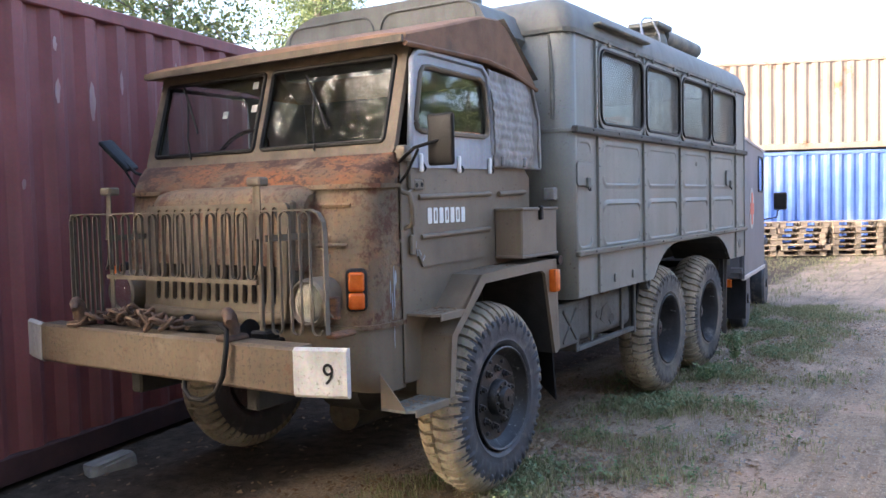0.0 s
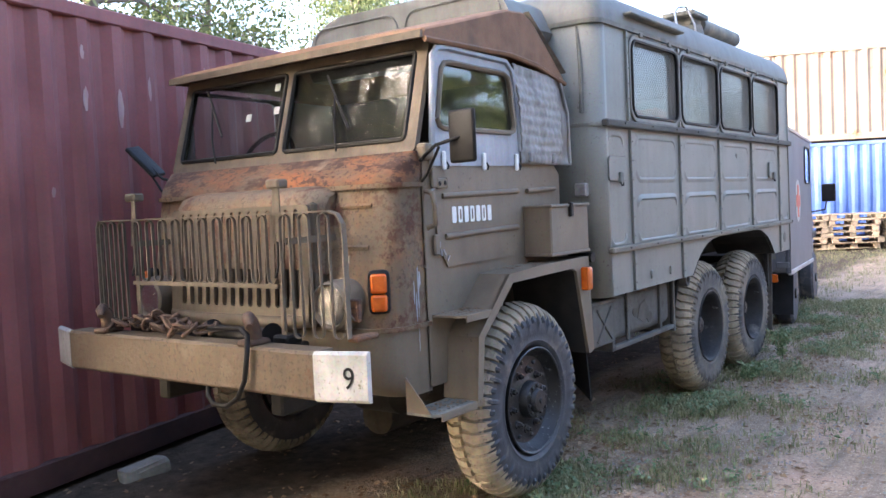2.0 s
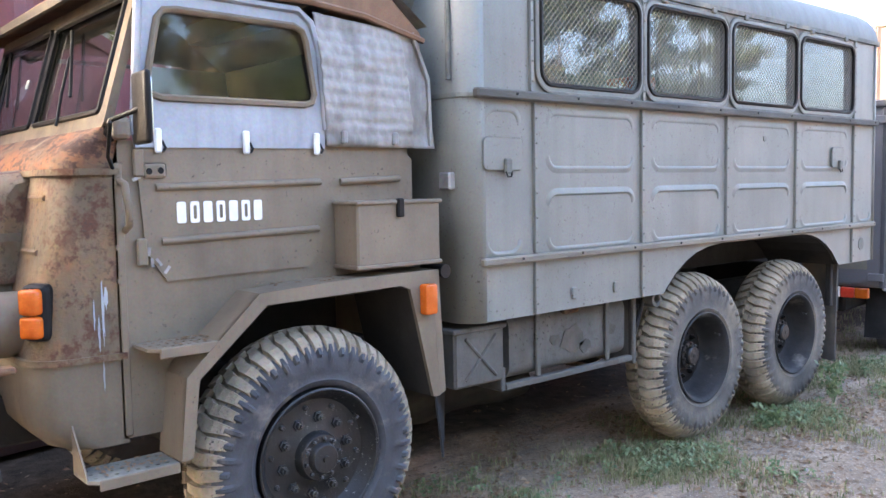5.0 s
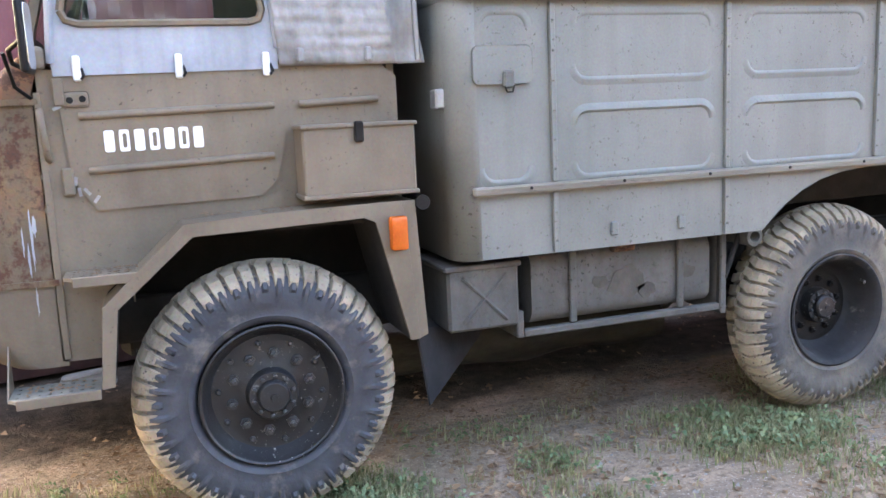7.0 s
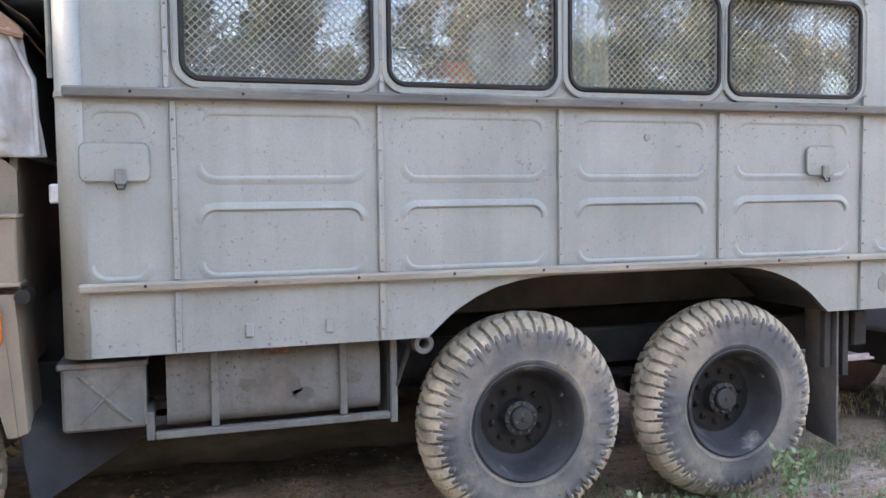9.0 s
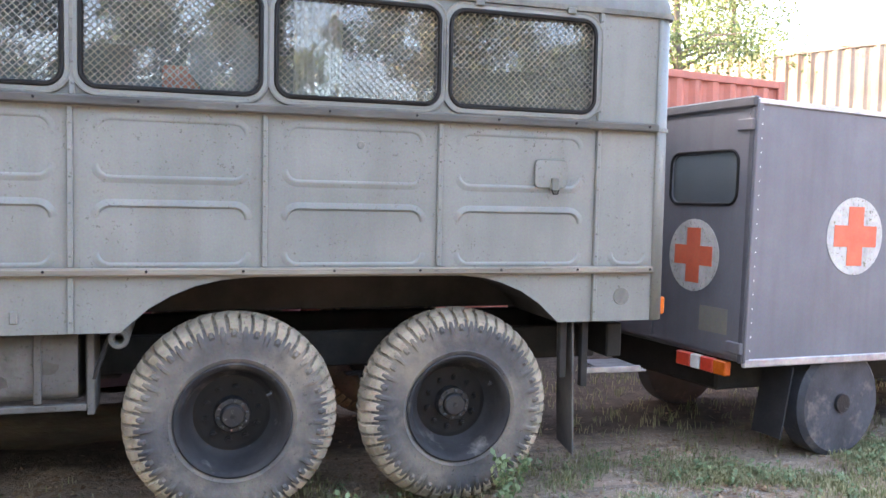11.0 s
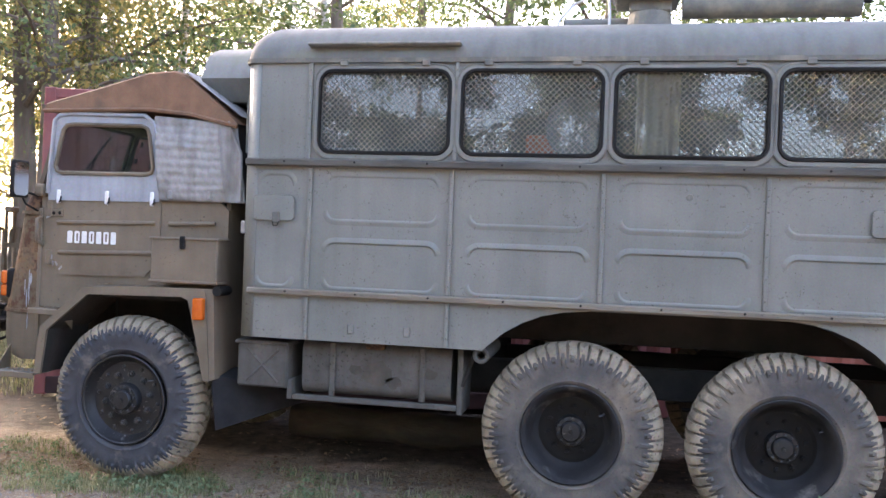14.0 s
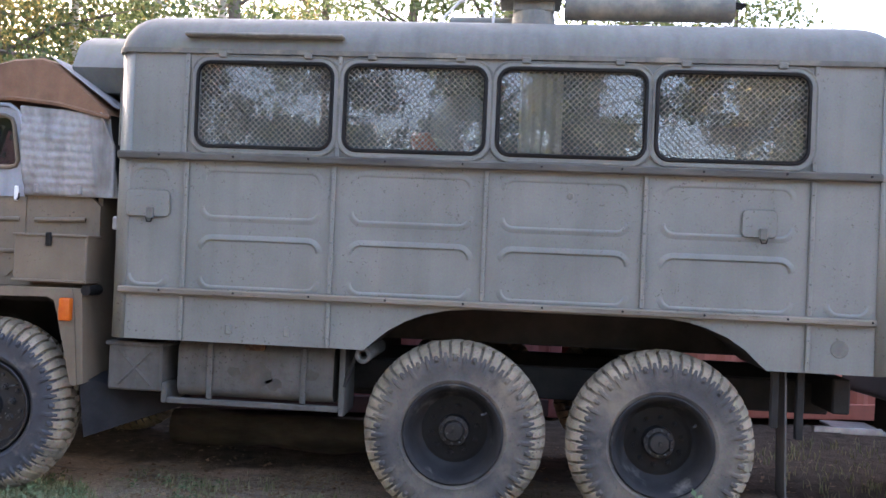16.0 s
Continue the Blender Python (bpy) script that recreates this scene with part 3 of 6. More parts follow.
def make_wheel(center, front, side=-1):
    """A lugged tyre on a steel disc; side -1 faces the road. Front hubs stand proud, rear discs are deeply dished."""
    cx, cz = center
    out = -1.25 if side < 0 else 2 * CY + 1.25
    t = thing("wheel", (cx, out, cz), "", "")
    rubber = RUBBER if front else RUBBER_DUSTY

    def Y(d):                     # d: metres inwards from the outer face
        return out - side * d

    def at(d, r, a):
        return (cx + r * math.cos(a), Y(d), cz + r * math.sin(a))

    c = (cx, 0, cz)
    W = 0.27
    rim_r = 0.285 if front else 0.272
    bm = B()
    half = ((0.035, rim_r), (0.016, rim_r + 0.010), (0.006, rim_r + 0.024), (0.001, rim_r + 0.035), (0.0035, rim_r + 0.040), (-0.002, 0.355), (-0.004, 0.385), (0.0, 0.412), (0.003, 0.427), (0.010, 0.442), (0.026, 0.464), (0.05, 0.482))
    prof = list(half) + [(W - d, r) for d, r in half[::-1]] + [(0.15, rim_r - 0.02), (0.035, rim_r)]
    N = 50
    # the sidewall, with moulded ribs running down from the lugs
    rings = []
    for q, (d, r) in enumerate(prof):
        ring = []
        for k in range(4 * N):
            rib = q < len(half) and (0.405 if k // 4 % 2 else 0.425) < r < 0.47 and k % 4 in (1, 2)
            ring.append(Vector(at(d - (0.013 if rib else 0), r, 2 * math.pi * (k + 0.5) / (4 * N) + (0.012 if k % 4 == 0 else -0.012 if k % 4 == 3 else 0.0))))
        rings.append(ring)
    loft(bm, rings)
    tyre = part("tyre", bm, rubber, t, "black rubber tyre with dusty lugs" if front else "dust-caked rubber tyre with worn lugs", smooth=40)
    bm = B()
    base = ((0.022, 0.458), (0.04, 0.476), (0.07, 0.492), (0.11, 0.501), (W / 2, 0.503))
    lathe(bm, [(Y(a), r) for a, r in base + tuple((W - d, r) for d, r in base[-2::-1])], c, "y", 72, False)
    part("tread_base", bm, GROOVE, tyre, smooth=40)
    rl = random.Random(int(cx * 100) + side)
    bm = B()
    for row in (0, 1):
        for k in range(N):
            a = 2 * math.pi * (k + 0.5 * (row + 1)) / N
            w0 = math.pi / N * 0.78
            low = 0.444 if k % 2 else 0.454
            rings = []
            for q, (d, r, wf, sk) in enumerate(((0.004, low, 0.86, 0.0), (0.018, 0.474, 0.94, 0.0), (0.046, 0.500, 1.0, 0.004), (0.078, 0.514, 1.02, 0.010), (0.104, 0.521, 0.9, -0.012), (0.128, 0.5245, 0.8, -0.020))):
                d = d if row == 0 else W - d
                wv = w0 * wf * rl.uniform(0.93, 1.07)
                hgt = rl.uniform(-0.002, 0.002)
                rings.append([at(d, r + hgt, a + sk - wv * 0.9), at(d, r + hgt, a + sk + wv * 0.9), at(d + (0.004 if row == 0 else -0.004), r - 0.028, a + sk + wv * 1.12), at(d + (0.004 if row == 0 else -0.004), r - 0.028, a + sk - wv * 1.12)])
            vr = loft(bm, rings)
            bm.faces.new(vr[0][::-1]), bm.faces.new(vr[-1])
    part("tread", bm, TREAD, tyre, "chunky dust-covered tread lugs")
    bm = B()
    if front:
        prof = ((0.26, rim_r - 0.01), (0.02, rim_r - 0.004), (0.002, rim_r), (-0.001, rim_r - 0.006), (0.004, rim_r - 0.014), (0.022, rim_r - 0.022), (0.046, 0.245), (0.062, 0.232), (0.066, 0.20), (0.058, 0.125), (0.05, 0.105))
        rim = part("rim", lathe(bm, [(Y(a), r) for a, r in prof], c, "y", 64), RIM, t, "black steel disc with bolts", smooth=30)
        hubp = ((0.065, 0.112), (0.055, 0.104), (0.012, 0.098), (0.004, 0.092), (0.003, 0.066), (-0.016, 0.062), (-0.024, 0.055), (-0.026, 0.016), (-0.034, 0.014))
        br, bd, hb = 0.157, 0.058, (0.079, 0.003)
    else:
        prof = ((0.26, rim_r - 0.01), (0.03, rim_r - 0.005), (0.004, rim_r + 0.014), (0.0, rim_r + 0.006), (0.006, rim_r - 0.006), (0.03, rim_r - 0.022), (0.08, rim_r - 0.038), (0.13, rim_r - 0.052), (0.165, rim_r - 0.08), (0.18, 0.16), (0.17, 0.10))
        rim = part("rim", lathe(bm, [(Y(a), r) for a, r in prof], c, "y", 64), RIM_GREY, t, "deeply dished steel rim with grey dust", smooth=30)
        hubp = ((0.19, 0.092), (0.12, 0.088), (0.112, 0.084), (0.110, 0.062), (0.088, 0.058), (0.08, 0.05), (0.078, 0.012), (0.074, 0.010))
        br, bd, hb = 0.135, 0.166, (0.073, 0.110)
        bm = B()
        lathe(bm, [(Y(0.166), 0.198), (Y(0.162), 0.17), (Y(0.164), 0.09)], c, "y", 40, False)
        part("disc", bm, BLACK, rim, "oily black wheel disc")
    bm = B()
    hub = part("hub", lathe(bm, [(Y(a), r) for a, r in hubp], c, "y", 36), RIM, t, "black hub cap", smooth=30)
    for k in range(10):
        a = 2 * math.pi * (k + 0.3) / 10
        bm = B()
        lathe(bm, [(Y(bd + 0.004), 0.025), (Y(bd - 0.005), 0.023), (Y(bd - 0.005), 0.0165), (Y(bd - 0.024), 0.016), (Y(bd - 0.025), 0.009), (Y(bd - 0.034), 0.008)], (cx + br * math.cos(a), 0, cz + br * math.sin(a)), "y", 6)
        part("wheel_nut", bm, NUT if front else BLACK, rim)
        bm = B()
        lathe(bm, [(Y(hb[1] + 0.004), 0.0095), (Y(hb[1] - 0.010), 0.009), (Y(hb[1] - 0.012), 0.004)], (cx + hb[0] * math.cos(a), 0, cz + hb[0] * math.sin(a)), "y", 6)
        part("hub_bolt", bm, NUT, hub)
        if front:
            a += 0.31
            bm = B()
            lathe(bm, [(Y(0.070), 0.013), (Y(0.058), 0.012), (Y(0.052), 0.007)], (cx + 0.205 * math.cos(a), 0, cz + 0.205 * math.sin(a)), "y", 8)
            part("rivet", bm, NUT, rim)
    bm = B()
    va = 0.6
    tube(bm, [at(0.05, rim_r - 0.05, va), at(0.02, rim_r - 0.055, va), at(0.0, rim_r - 0.075, va + 0.06)], 0.006, 6)
    part("valve", bm, NUT, rim)
    return t


TRUCK = thing("military_truck", (2.2, CY, 0), "weathered olive and grey six-wheeled army truck with a windowed box body", "truck")


def attach(wheel):
    """Turn a wheel's Empty into a part of the truck: its meshes go straight under the truck."""
    for ch in list(wheel.children):
        ch.parent = TRUCK
        ch.matrix_parent_inverse = Matrix.Translation(-TRUCK.location)
    bpy.data.objects.remove(wheel)


for cx, fr in ((0.065, True), (2.86, False), (4.02, False)):
    for sd in (-1, 1):
        attach(make_wheel((cx, 0.525), fr, sd))


# scraped places on the red container's side
side = Matrix.Translation((-2.30, 1.07, 0.02)) @ Matrix.Rotation(radians(11.3), 4, "Z")
for k, (x, z, w, h) in enumerate(((1.70, 2.30, 0.05, 0.26), (1.42, 2.33, 0.045, 0.16), (1.60, 2.62, 0.03, 0.10), (2.55, 2.60, 0.04, 0.12), (1.95, 2.45, 0.03, 0.16), (1.15, 1.75, 0.03, 0.07), (2.30, 2.05, 0.04, 0.09), (0.62, 2.2, 0.05, 0.2))):
    x = 0.08 + round((x - 0.08) / 0.2810) * 0.2810 + 0.012
    rs = random.Random(k)
    lp = [(x + w * (0.5 + 0.5 * math.cos(a)) * rs.uniform(0.8, 1.1), z + h * 0.5 * math.sin(a) * rs.uniform(0.75, 1.15)) for a in [2 * math.pi * q / 14 for q in range(14)]]
    bm = B()
    plate(bm, lp, [], sideY(0.0095), (0, 0.002, 0))
    bmesh.ops.transform(bm, matrix=side, verts=bm.verts)
    part("scraped_patch", bm, SCRAPE, red_container, "pale scraped patch").matrix_parent_inverse = side.inverted()

# ---- truck: box body ----
X0, X1, YS, YF, ZB, ZT = 0.842, 5.20, -1.30, 0.90, 0.98, 2.655
SEAMS = (1.278, 2.135, 2.995, 3.868, 4.752)
WINS = ((1.325, 2.10), (2.185, 2.968), (3.048, 3.848), (3.915, 4.712))
WZ0, WZ1 = 2.105, 2.578


def body_ring(z, inset=0.0, r=0.10, rise=0.0):
    pts = []
    for cx, cy, a0 in ((X1 - r - inset, YF - r - inset, 0), (X0 + r + inset, YF - r - inset, 90), (X0 + r + inset, YS + r + inset, 180), (X1 - r - inset, YS + r + inset, 270)):
        for k in range(7):
            a = radians(a0 + 15 * k)
            pts.append(Vector((cx + r * math.cos(a), cy + r * math.sin(a), z)))
    return pts


def build_body():
    r = 0.10
    bm = B()
    vr = loft(bm, [body_ring(ZB), body_ring(ZT)])
    # leave out the flat side with the windows: the last corner joins the third along it
    bm.normal_update()
    kill = [f for f in bm.faces if abs(f.calc_center_median().y - YS) < 1e-4 and abs(f.normal.y) > 0.99]
    bmesh.ops.delete(bm, geom=kill, context="FACES")
    shell = part("body_shell", bm, GREY, TRUCK, "grey painted sheet-metal box", smooth=30)
    sol = shell.modifiers.new("thickness", "SOLIDIFY")
    sol.thickness, sol.offset = 0.02, 0.0
    arch = [(2.345, ZB), (2.40, 1.03), (2.47, 1.09), (2.57, 1.15), (2.68, 1.195), (2.80, 1.222), (2.95, 1.235), (4.00, 1.235), (4.12, 1.222), (4.22, 1.195), (4.33, 1.15), (4.43, 1.085), (4.52, 1.0), (4.545, ZB)]
    outer = [(X0 + r, ZB)] + arch + [(X1 - r, ZB), (X1 - r, ZT), (X0 + r, ZT)]
    holes = [rrect(a, b2, WZ0, WZ1, 0.07)[::-1] for a, b2 in WINS]
    bm = B()
    plate(bm, outer, holes, sideY(YS), (0, 0.025, 0))
    part("side_wall", bm, GREY, TRUCK, "grey side wall with four windows and an arch over the rear wheels")
    bm = B()
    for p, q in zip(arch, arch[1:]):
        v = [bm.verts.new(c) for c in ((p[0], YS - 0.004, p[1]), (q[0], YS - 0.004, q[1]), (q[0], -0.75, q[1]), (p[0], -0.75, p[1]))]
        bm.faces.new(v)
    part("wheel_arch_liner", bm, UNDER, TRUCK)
    # roof: a rounded edge all round and a low crown
    bm = B()
    rings = [body_ring(ZT - 0.012, -0.012)]
    for k in range(9):
        a = radians(90 * k / 8)
        rings.append(body_ring(ZT + 0.225 * math.sin(a), -0.012 + 0.19 * (1 - math.cos(a))))
    rings.append(body_ring(ZT + 0.25, 0.6, 0.05))
    vr = loft(bm, rings)
    bm.faces.new(vr[-1])
    bm.faces.new(vr[0][::-1])
    part("roof", bm, ROOF_GREY, TRUCK, "domed grey roof with moss stains", smooth=40)
    bm = B()
    loft(bm, [[Vector((p.x, p.y, ZT - 0.006 + dz)) for p in body_ring(0, ins, r)] for dz, ins in ((-0.02, -0.002), (-0.018, -0.02), (0.008, -0.022), (0.012, -0.002))])
    part("roof_gutter", bm, GREY_DK, TRUCK)
    bm = B()
    box(bm, X0 + 0.03, X1 - 0.03, YS + 0.03, YF - 0.03, 1.28, 1.30, 0)
    part("floor", bm, INSIDE, TRUCK)
    bm = B()
    box(bm, X0 + 0.05, X1 - 0.05, YF - 0.07, YF - 0.05, 1.30, 2.64, 0)
    part("inner_lining", bm, INSIDE, TRUCK)

    # the two rub rails, round the corners too
    for z, h, d, a, b2, nm in ((2.035, 0.045, 0.045, X0 + 0.03, X1 - 0.10, "waist_rail"), (1.262, 0.038, 0.04, 0.905, 5.095, "lower_rail")):
        bm = B()
        box(bm, a, b2, YS - d, YS - 0.001, z - h / 2, z + h / 2, 0.008)
        rail = part(nm, bm, WAIST if nm == "waist_rail" else RAIL_TAN, TRUCK, "worn rub rail along the side")
        x = a + 0.25
        while x < b2:
            bm = B()
            lathe(bm, [(0.002, 0.008), (-0.004, 0.006)], (x, YS - d, z + 0.004), "y", 8)
            part("rivet", bm, BLACK, rail)
            x += 0.435
    bm = B()
    loft(bm, [[Vector((p.x, p.y, 2.03 + dz)) for p in body_ring(0, ins, r)] for dz, ins in ((-0.012, -0.002), (-0.01, -0.014), (0.01, -0.014), (0.012, -0.002))])
    part("waist_band", bm, GREY, TRUCK)

    # cover strips with rivets on the seams
    for i, x in enumerate(SEAMS):
        for z0, z1, y in (((1.285, 2.01, YS), (ZB + 0.004, 1.24, YS)) if i < 2 or i == 4 else ((1.285, 2.01, YS),)):
            bm = B()
            box(bm, x - 0.012, x + 0.012, y - 0.017, y, z0, z1, 0.003)
            strip = part("seam_strip", bm, GREY, TRUCK)
            # dirt line on both edges, added as a thin wider strip
            bm = B()
            box(bm, x - 0.0150, x + 0.0150, y - 0.0035, y + 0.001, z0 + 0.003, z1 - 0.003, 0)
            part("sealant", bm, GREY_DK, strip, "dark dirt line along the seam")
            z = z0 + 0.05
            while z < z1 - 0.02:
                bm = B()
                lathe(bm, [(0.002, 0.0075), (-0.005, 0.004)], (x, y - 0.017, z), "y", 6)
                part("rivet", bm, GREY_DK, strip)
                z += 0.12
    for x in (SEAMS[0] - 0.02, SEAMS[1] + 0.01, SEAMS[4]):
        bm = B()
        box(bm, x - 0.012, x + 0.012, YS - 0.016, YS, 2.06, 2.63, 0.003)
        strip = part("seam_strip", bm, GREY, TRUCK)
        bm = B()
        box(bm, x - 0.0150, x + 0.0150, YS - 0.0035, YS + 0.001, 2.063, 2.627, 0)
        part("sealant", bm, GREY_DK, strip)
        for k in range(6):
            bm = B()
            lathe(bm, [(0.002, 0.0075), (-0.005, 0.004)], (x, YS - 0.016, 2.11 + 0.095 * k), "y", 6)
            part("rivet", bm, GREY_DK, strip)

    # pressed fields, two to a panel: a short step round the sunken field, whose ends fade out
    def pressing(pts, inner, high=0.009, wide=0.011, tail=0.045):
        """pts: the line of the step; inner: a point inside the field, towards which the step faces."""
        b3 = B()
        rows, n = [], len(pts)
        for k, (x, z) in enumerate(pts):
            a, c = pts[max(k - 1, 0)], pts[min(k + 1, n - 1)]
            d = Vector((c[0] - a[0], c[1] - a[1])).normalized()
            o = Vector((-d.y, d.x))
            if o.dot(Vector((x - inner[0], z - inner[1]))) < 0:
                o = -o
            h = high * min(1, 0.12 + 0.5 * min(k, n - 1 - k))
            rows.append([Vector((x + o.x * q, YS + y, z + o.y * q)) for q, y in ((0, 0.002), (wide * 0.15, -0.001), (wide, -h), (wide * 1.6, -h * 0.92), (tail, 0.002))])
        loft(b3, rows, closed=False)
        part("pressed_field_edge", b3, GREY, TRUCK, smooth=50)

    for a, b2 in ((1.39, 2.045), (2.255, 2.90), (3.104, 3.765), (3.98, 4.638)):
        rr, mid = 0.05, (a + b2) / 2
        for z0, z1, hb, ht in ((1.708, 1.952, 0.0065, 0.0035), (1.307, 1.557, 0.0065, 0.010)):
            for za, deg, hh in ((z0 + rr, 270, hb), (z1 - rr, 90, ht)):
                first = arc(a + rr, za, rr, 180, deg, 6)
                last = arc(b2 - rr, za, rr, deg, 360 if deg == 270 else 0, 6)
                line = [(first[-1][0] + (last[0][0] - first[-1][0]) * q / 8, first[-1][1]) for q in range(1, 8)]
                pressing(first + line + last, (mid, (z0 + z1) / 2), hh)
    for a, b2 in ((0.968, 1.16), (4.86, 5.05)):
        rr = 0.05
        pressing(arc(a + rr, 1.357, rr, 180, 270, 6) + arc(b2 - rr, 1.357, rr, 270, 360, 6), ((a + b2) / 2, 1.6))
        if a < 2:
            pressing(arc(a + rr, 1.905, rr, 180, 90, 6) + arc(b2 - rr, 1.905, rr, 90, 0, 6), ((a + b2) / 2, 1.6), 0.005)

    # windows: rubber surround, inner frame, pane, wire mesh
    for i, (a, b2) in enumerate(WINS):
        bm = B()
        plate(bm, rrect(a - 0.042, b2 + 0.042, WZ0 - 0.042, WZ1 + 0.042, 0.11), [rrect(a - 0.008, b2 + 0.008, WZ0 - 0.008, WZ1 + 0.008, 0.078)[::-1]], sideY(YS - 0.014), (0, 0.013, 0))
        w = part("window", bm, GREY, TRUCK, "mesh-covered side window with rounded corners")
        bm = B()
        lp = rrect(a - 0.004, b2 + 0.004, WZ0 - 0.004, WZ1 + 0.004, 0.074)
        tube(bm, [(x, YS - 0.014, z) for x, z in lp + lp[:1]], 0.012, 6, cap=False)
        part("rubber_seal", bm, BLACK, w, "perished black rubber seal", smooth=60)
        bm = B()
        lp = rrect(a - 0.04, b2 + 0.04, WZ0 - 0.04, WZ1 + 0.04, 0.108)
        tube(bm, [(x, YS - 0.010, z) for x, z in lp + lp[:1]], 0.008, 6, cap=False)
        part("surround_edge", bm, GREY_DK, w, smooth=60)
        bm = B()
        plate(bm, rrect(a, b2, WZ0, WZ1, 0.07), [], sideY(YS + 0.016), (0, 0.004, 0))
        pane = part("pane", bm, GLASS_DIRTY, w, "dusty window pane")
        pane.visible_shadow = False
        # diamond mesh of thin wire
        bm = B()
        p = 0.034
        wt = 0.0031
        H, Wd = WZ1 - WZ0, b2 - a
        k = -H
        while k < Wd:
            for sgn in (1, -1):
                u0, u1 = max(0, k), min(Wd, k + H)
                if u1 - u0 > 0.02:
                    if sgn > 0:
                        q0, q1 = (a + u0, WZ0 + (u0 - k)), (a + u1, WZ0 + (u1 - k))
                    else:
                        q0, q1 = (a + u0, WZ1 - (u0 - k)), (a + u1, WZ1 - (u1 - k))
                    vs = [bm.verts.new(c) for c in ((q0[0] - wt, YS + 0.004, q0[1]), (q0[0] + wt, YS + 0.004, q0[1]), (q1[0] + wt, YS + 0.004, q1[1]), (q1[0] - wt, YS + 0.004, q1[1]),
                                                     (q0[0], YS + 0.001, q0[1]), (q1[0], YS + 0.001, q1[1]))]
                    bm.faces.new((vs[0], vs[4], vs[5], vs[3]))
                    bm.faces.new((vs[4], vs[1], vs[2], vs[5]))
                    bm.faces.new((vs[1], vs[0], vs[3], vs[2]))
            k += p
        part("wire_mesh", bm, WIRE, w, "rusty diamond wire mesh")
        for fx in (0.18, 0.82):
            bm = B()
            box(bm, a + fx * Wd - 0.025, a + fx * Wd + 0.025, YS - 0.028, YS, WZ1 + 0.03, WZ1 + 0.065, 0.005)
            part("hinge", bm, GREY_DK, w)
    bm = B()
    box(bm, 1.245, 2.165, YS - 0.06, YS + 0.01, 2.722, 2.745, 0.008)
    part("rain_visor", bm, GREY_DK, TRUCK, "mossy drip visor over a window")

    # locker flaps
    for a, b2, z0, z1 in ((0.928, 1.182, 1.69, 1.835), (4.388, 4.565, 1.70, 1.842)):
        bm = B()
        plate(bm, rrect(a, b2, z0, z1, 0.025), [], sideY(YS - 0.018), (0, 0.017, 0))
        flap = part("locker_flap", bm, GREY, TRUCK, "small hinged locker flap")
        bm = B()
        lp = rrect(a, b2, z0, z1, 0.025)
        tube(bm, [(x, YS - 0.012, z) for x, z in lp + lp[:1]], 0.006, 6, cap=False)
        part("flap_edge", bm, GREY_DK, flap)
        bm = B()
        mx = (a + b2) / 2 + 0.02
        box(bm, mx - 0.022, mx + 0.022, YS - 0.035, YS - 0.014, z0 - 0.02, z0 + 0.05, 0.006)
        part("latch", bm, GREY_DK, flap)
        bm = B()
        tube(bm, [(mx - 0.02, YS - 0.03, z0 - 0.01), (mx - 0.012, YS - 0.035, z0 - 0.035), (mx + 0.012, YS - 0.035, z0 - 0.035), (mx + 0.02, YS - 0.03, z0 - 0.01)], 0.004, 6)
        part("latch_ring", bm, BLACK, flap)
    bm = B()
    lathe(bm, [(0.001, 0.048), (-0.004, 0.046)], (4.92, YS, 1.115), "y", 24)
    part("filler_cover", bm, GREY_DK, TRUCK)
    bm = B()
    lathe(bm, [(0.001, 0.02), (-0.004, 0.018)], (3.46, YS, 1.885), "y", 12)
    part("plug", bm, GREY_DK, TRUCK)
    for x in (1.56, 1.90):
        bm = B()
        box(bm, x - 0.018, x + 0.018, YS - 0.012, YS, 1.03, 1.09, 0.005)
        part("clip", bm, GREY, TRUCK)
    # overhanging locker above the cab, with an arched front
    bm = B()
    ys = [-1.02 + 0.08 * k for k in range(22)]
    prof = []
    for y in ys:
        e = min(y + 1.02, 0.66 - y)
        prof.append((y, 2.60 + 0.26 * min(1, math.sqrt(max(e, 0) / 0.30)) ** 0.8 if e < 0.30 else 2.86))
    outer = [(-1.02, 2.60)] + prof[1:] + [(0.66, 2.60), (0.60, 2.46), (-0.93, 2.46)]
    plate(bm, outer, [], faceX(0.40), (0.46, 0, 0))
    part("overhead_locker", bm, ROOF_GREY, TRUCK, "grey locker overhanging the cab roof", smooth=40)
    for a, b2 in ((-0.92, -0.22), (-0.16, 0.56)):
        bm = B()
        tube(bm, [(0.397, y, z) for y, z in rrect(a, b2, 2.56, 2.80, 0.10)[:14]], 0.007, 6)
        part("pressed_bead", bm, ROOF_GREY, TRUCK)
    bm = B()
    lathe(bm, [(2.84, 0.16), (2.93, 0.17), (2.985, 0.165), (2.995, 0.13)], (0.95, -0.45, 0), "z", 28)
    part("roof_vent", bm, ROOF_GREY, TRUCK, "round mushroom roof vent", smooth=40)
    # roof exhaust of the heater: cowl, cylinder, guard hoops
    bm = B()
    lathe(bm, [(3.40, 0.05), (3.402, 0.072), (4.36, 0.072), (4.362, 0.05)], (0, -1.02, 3.01), "x", 24)
    part("roof_muffler", bm, GREY_DK, TRUCK, "black tubular muffler lying on the roof", smooth=40)
    bm = B()
    lathe(bm, [(2.80, 0.15), (2.91, 0.13), (2.97, 0.12)], (3.22, -1.0, 0), "z", 24)
    box(bm, 3.02, 3.38, -1.13, -0.86, 3.03, 3.075, 0.01)
    box(bm, 3.10, 3.34, -1.08, -0.92, 2.97, 3.04, 0.01)
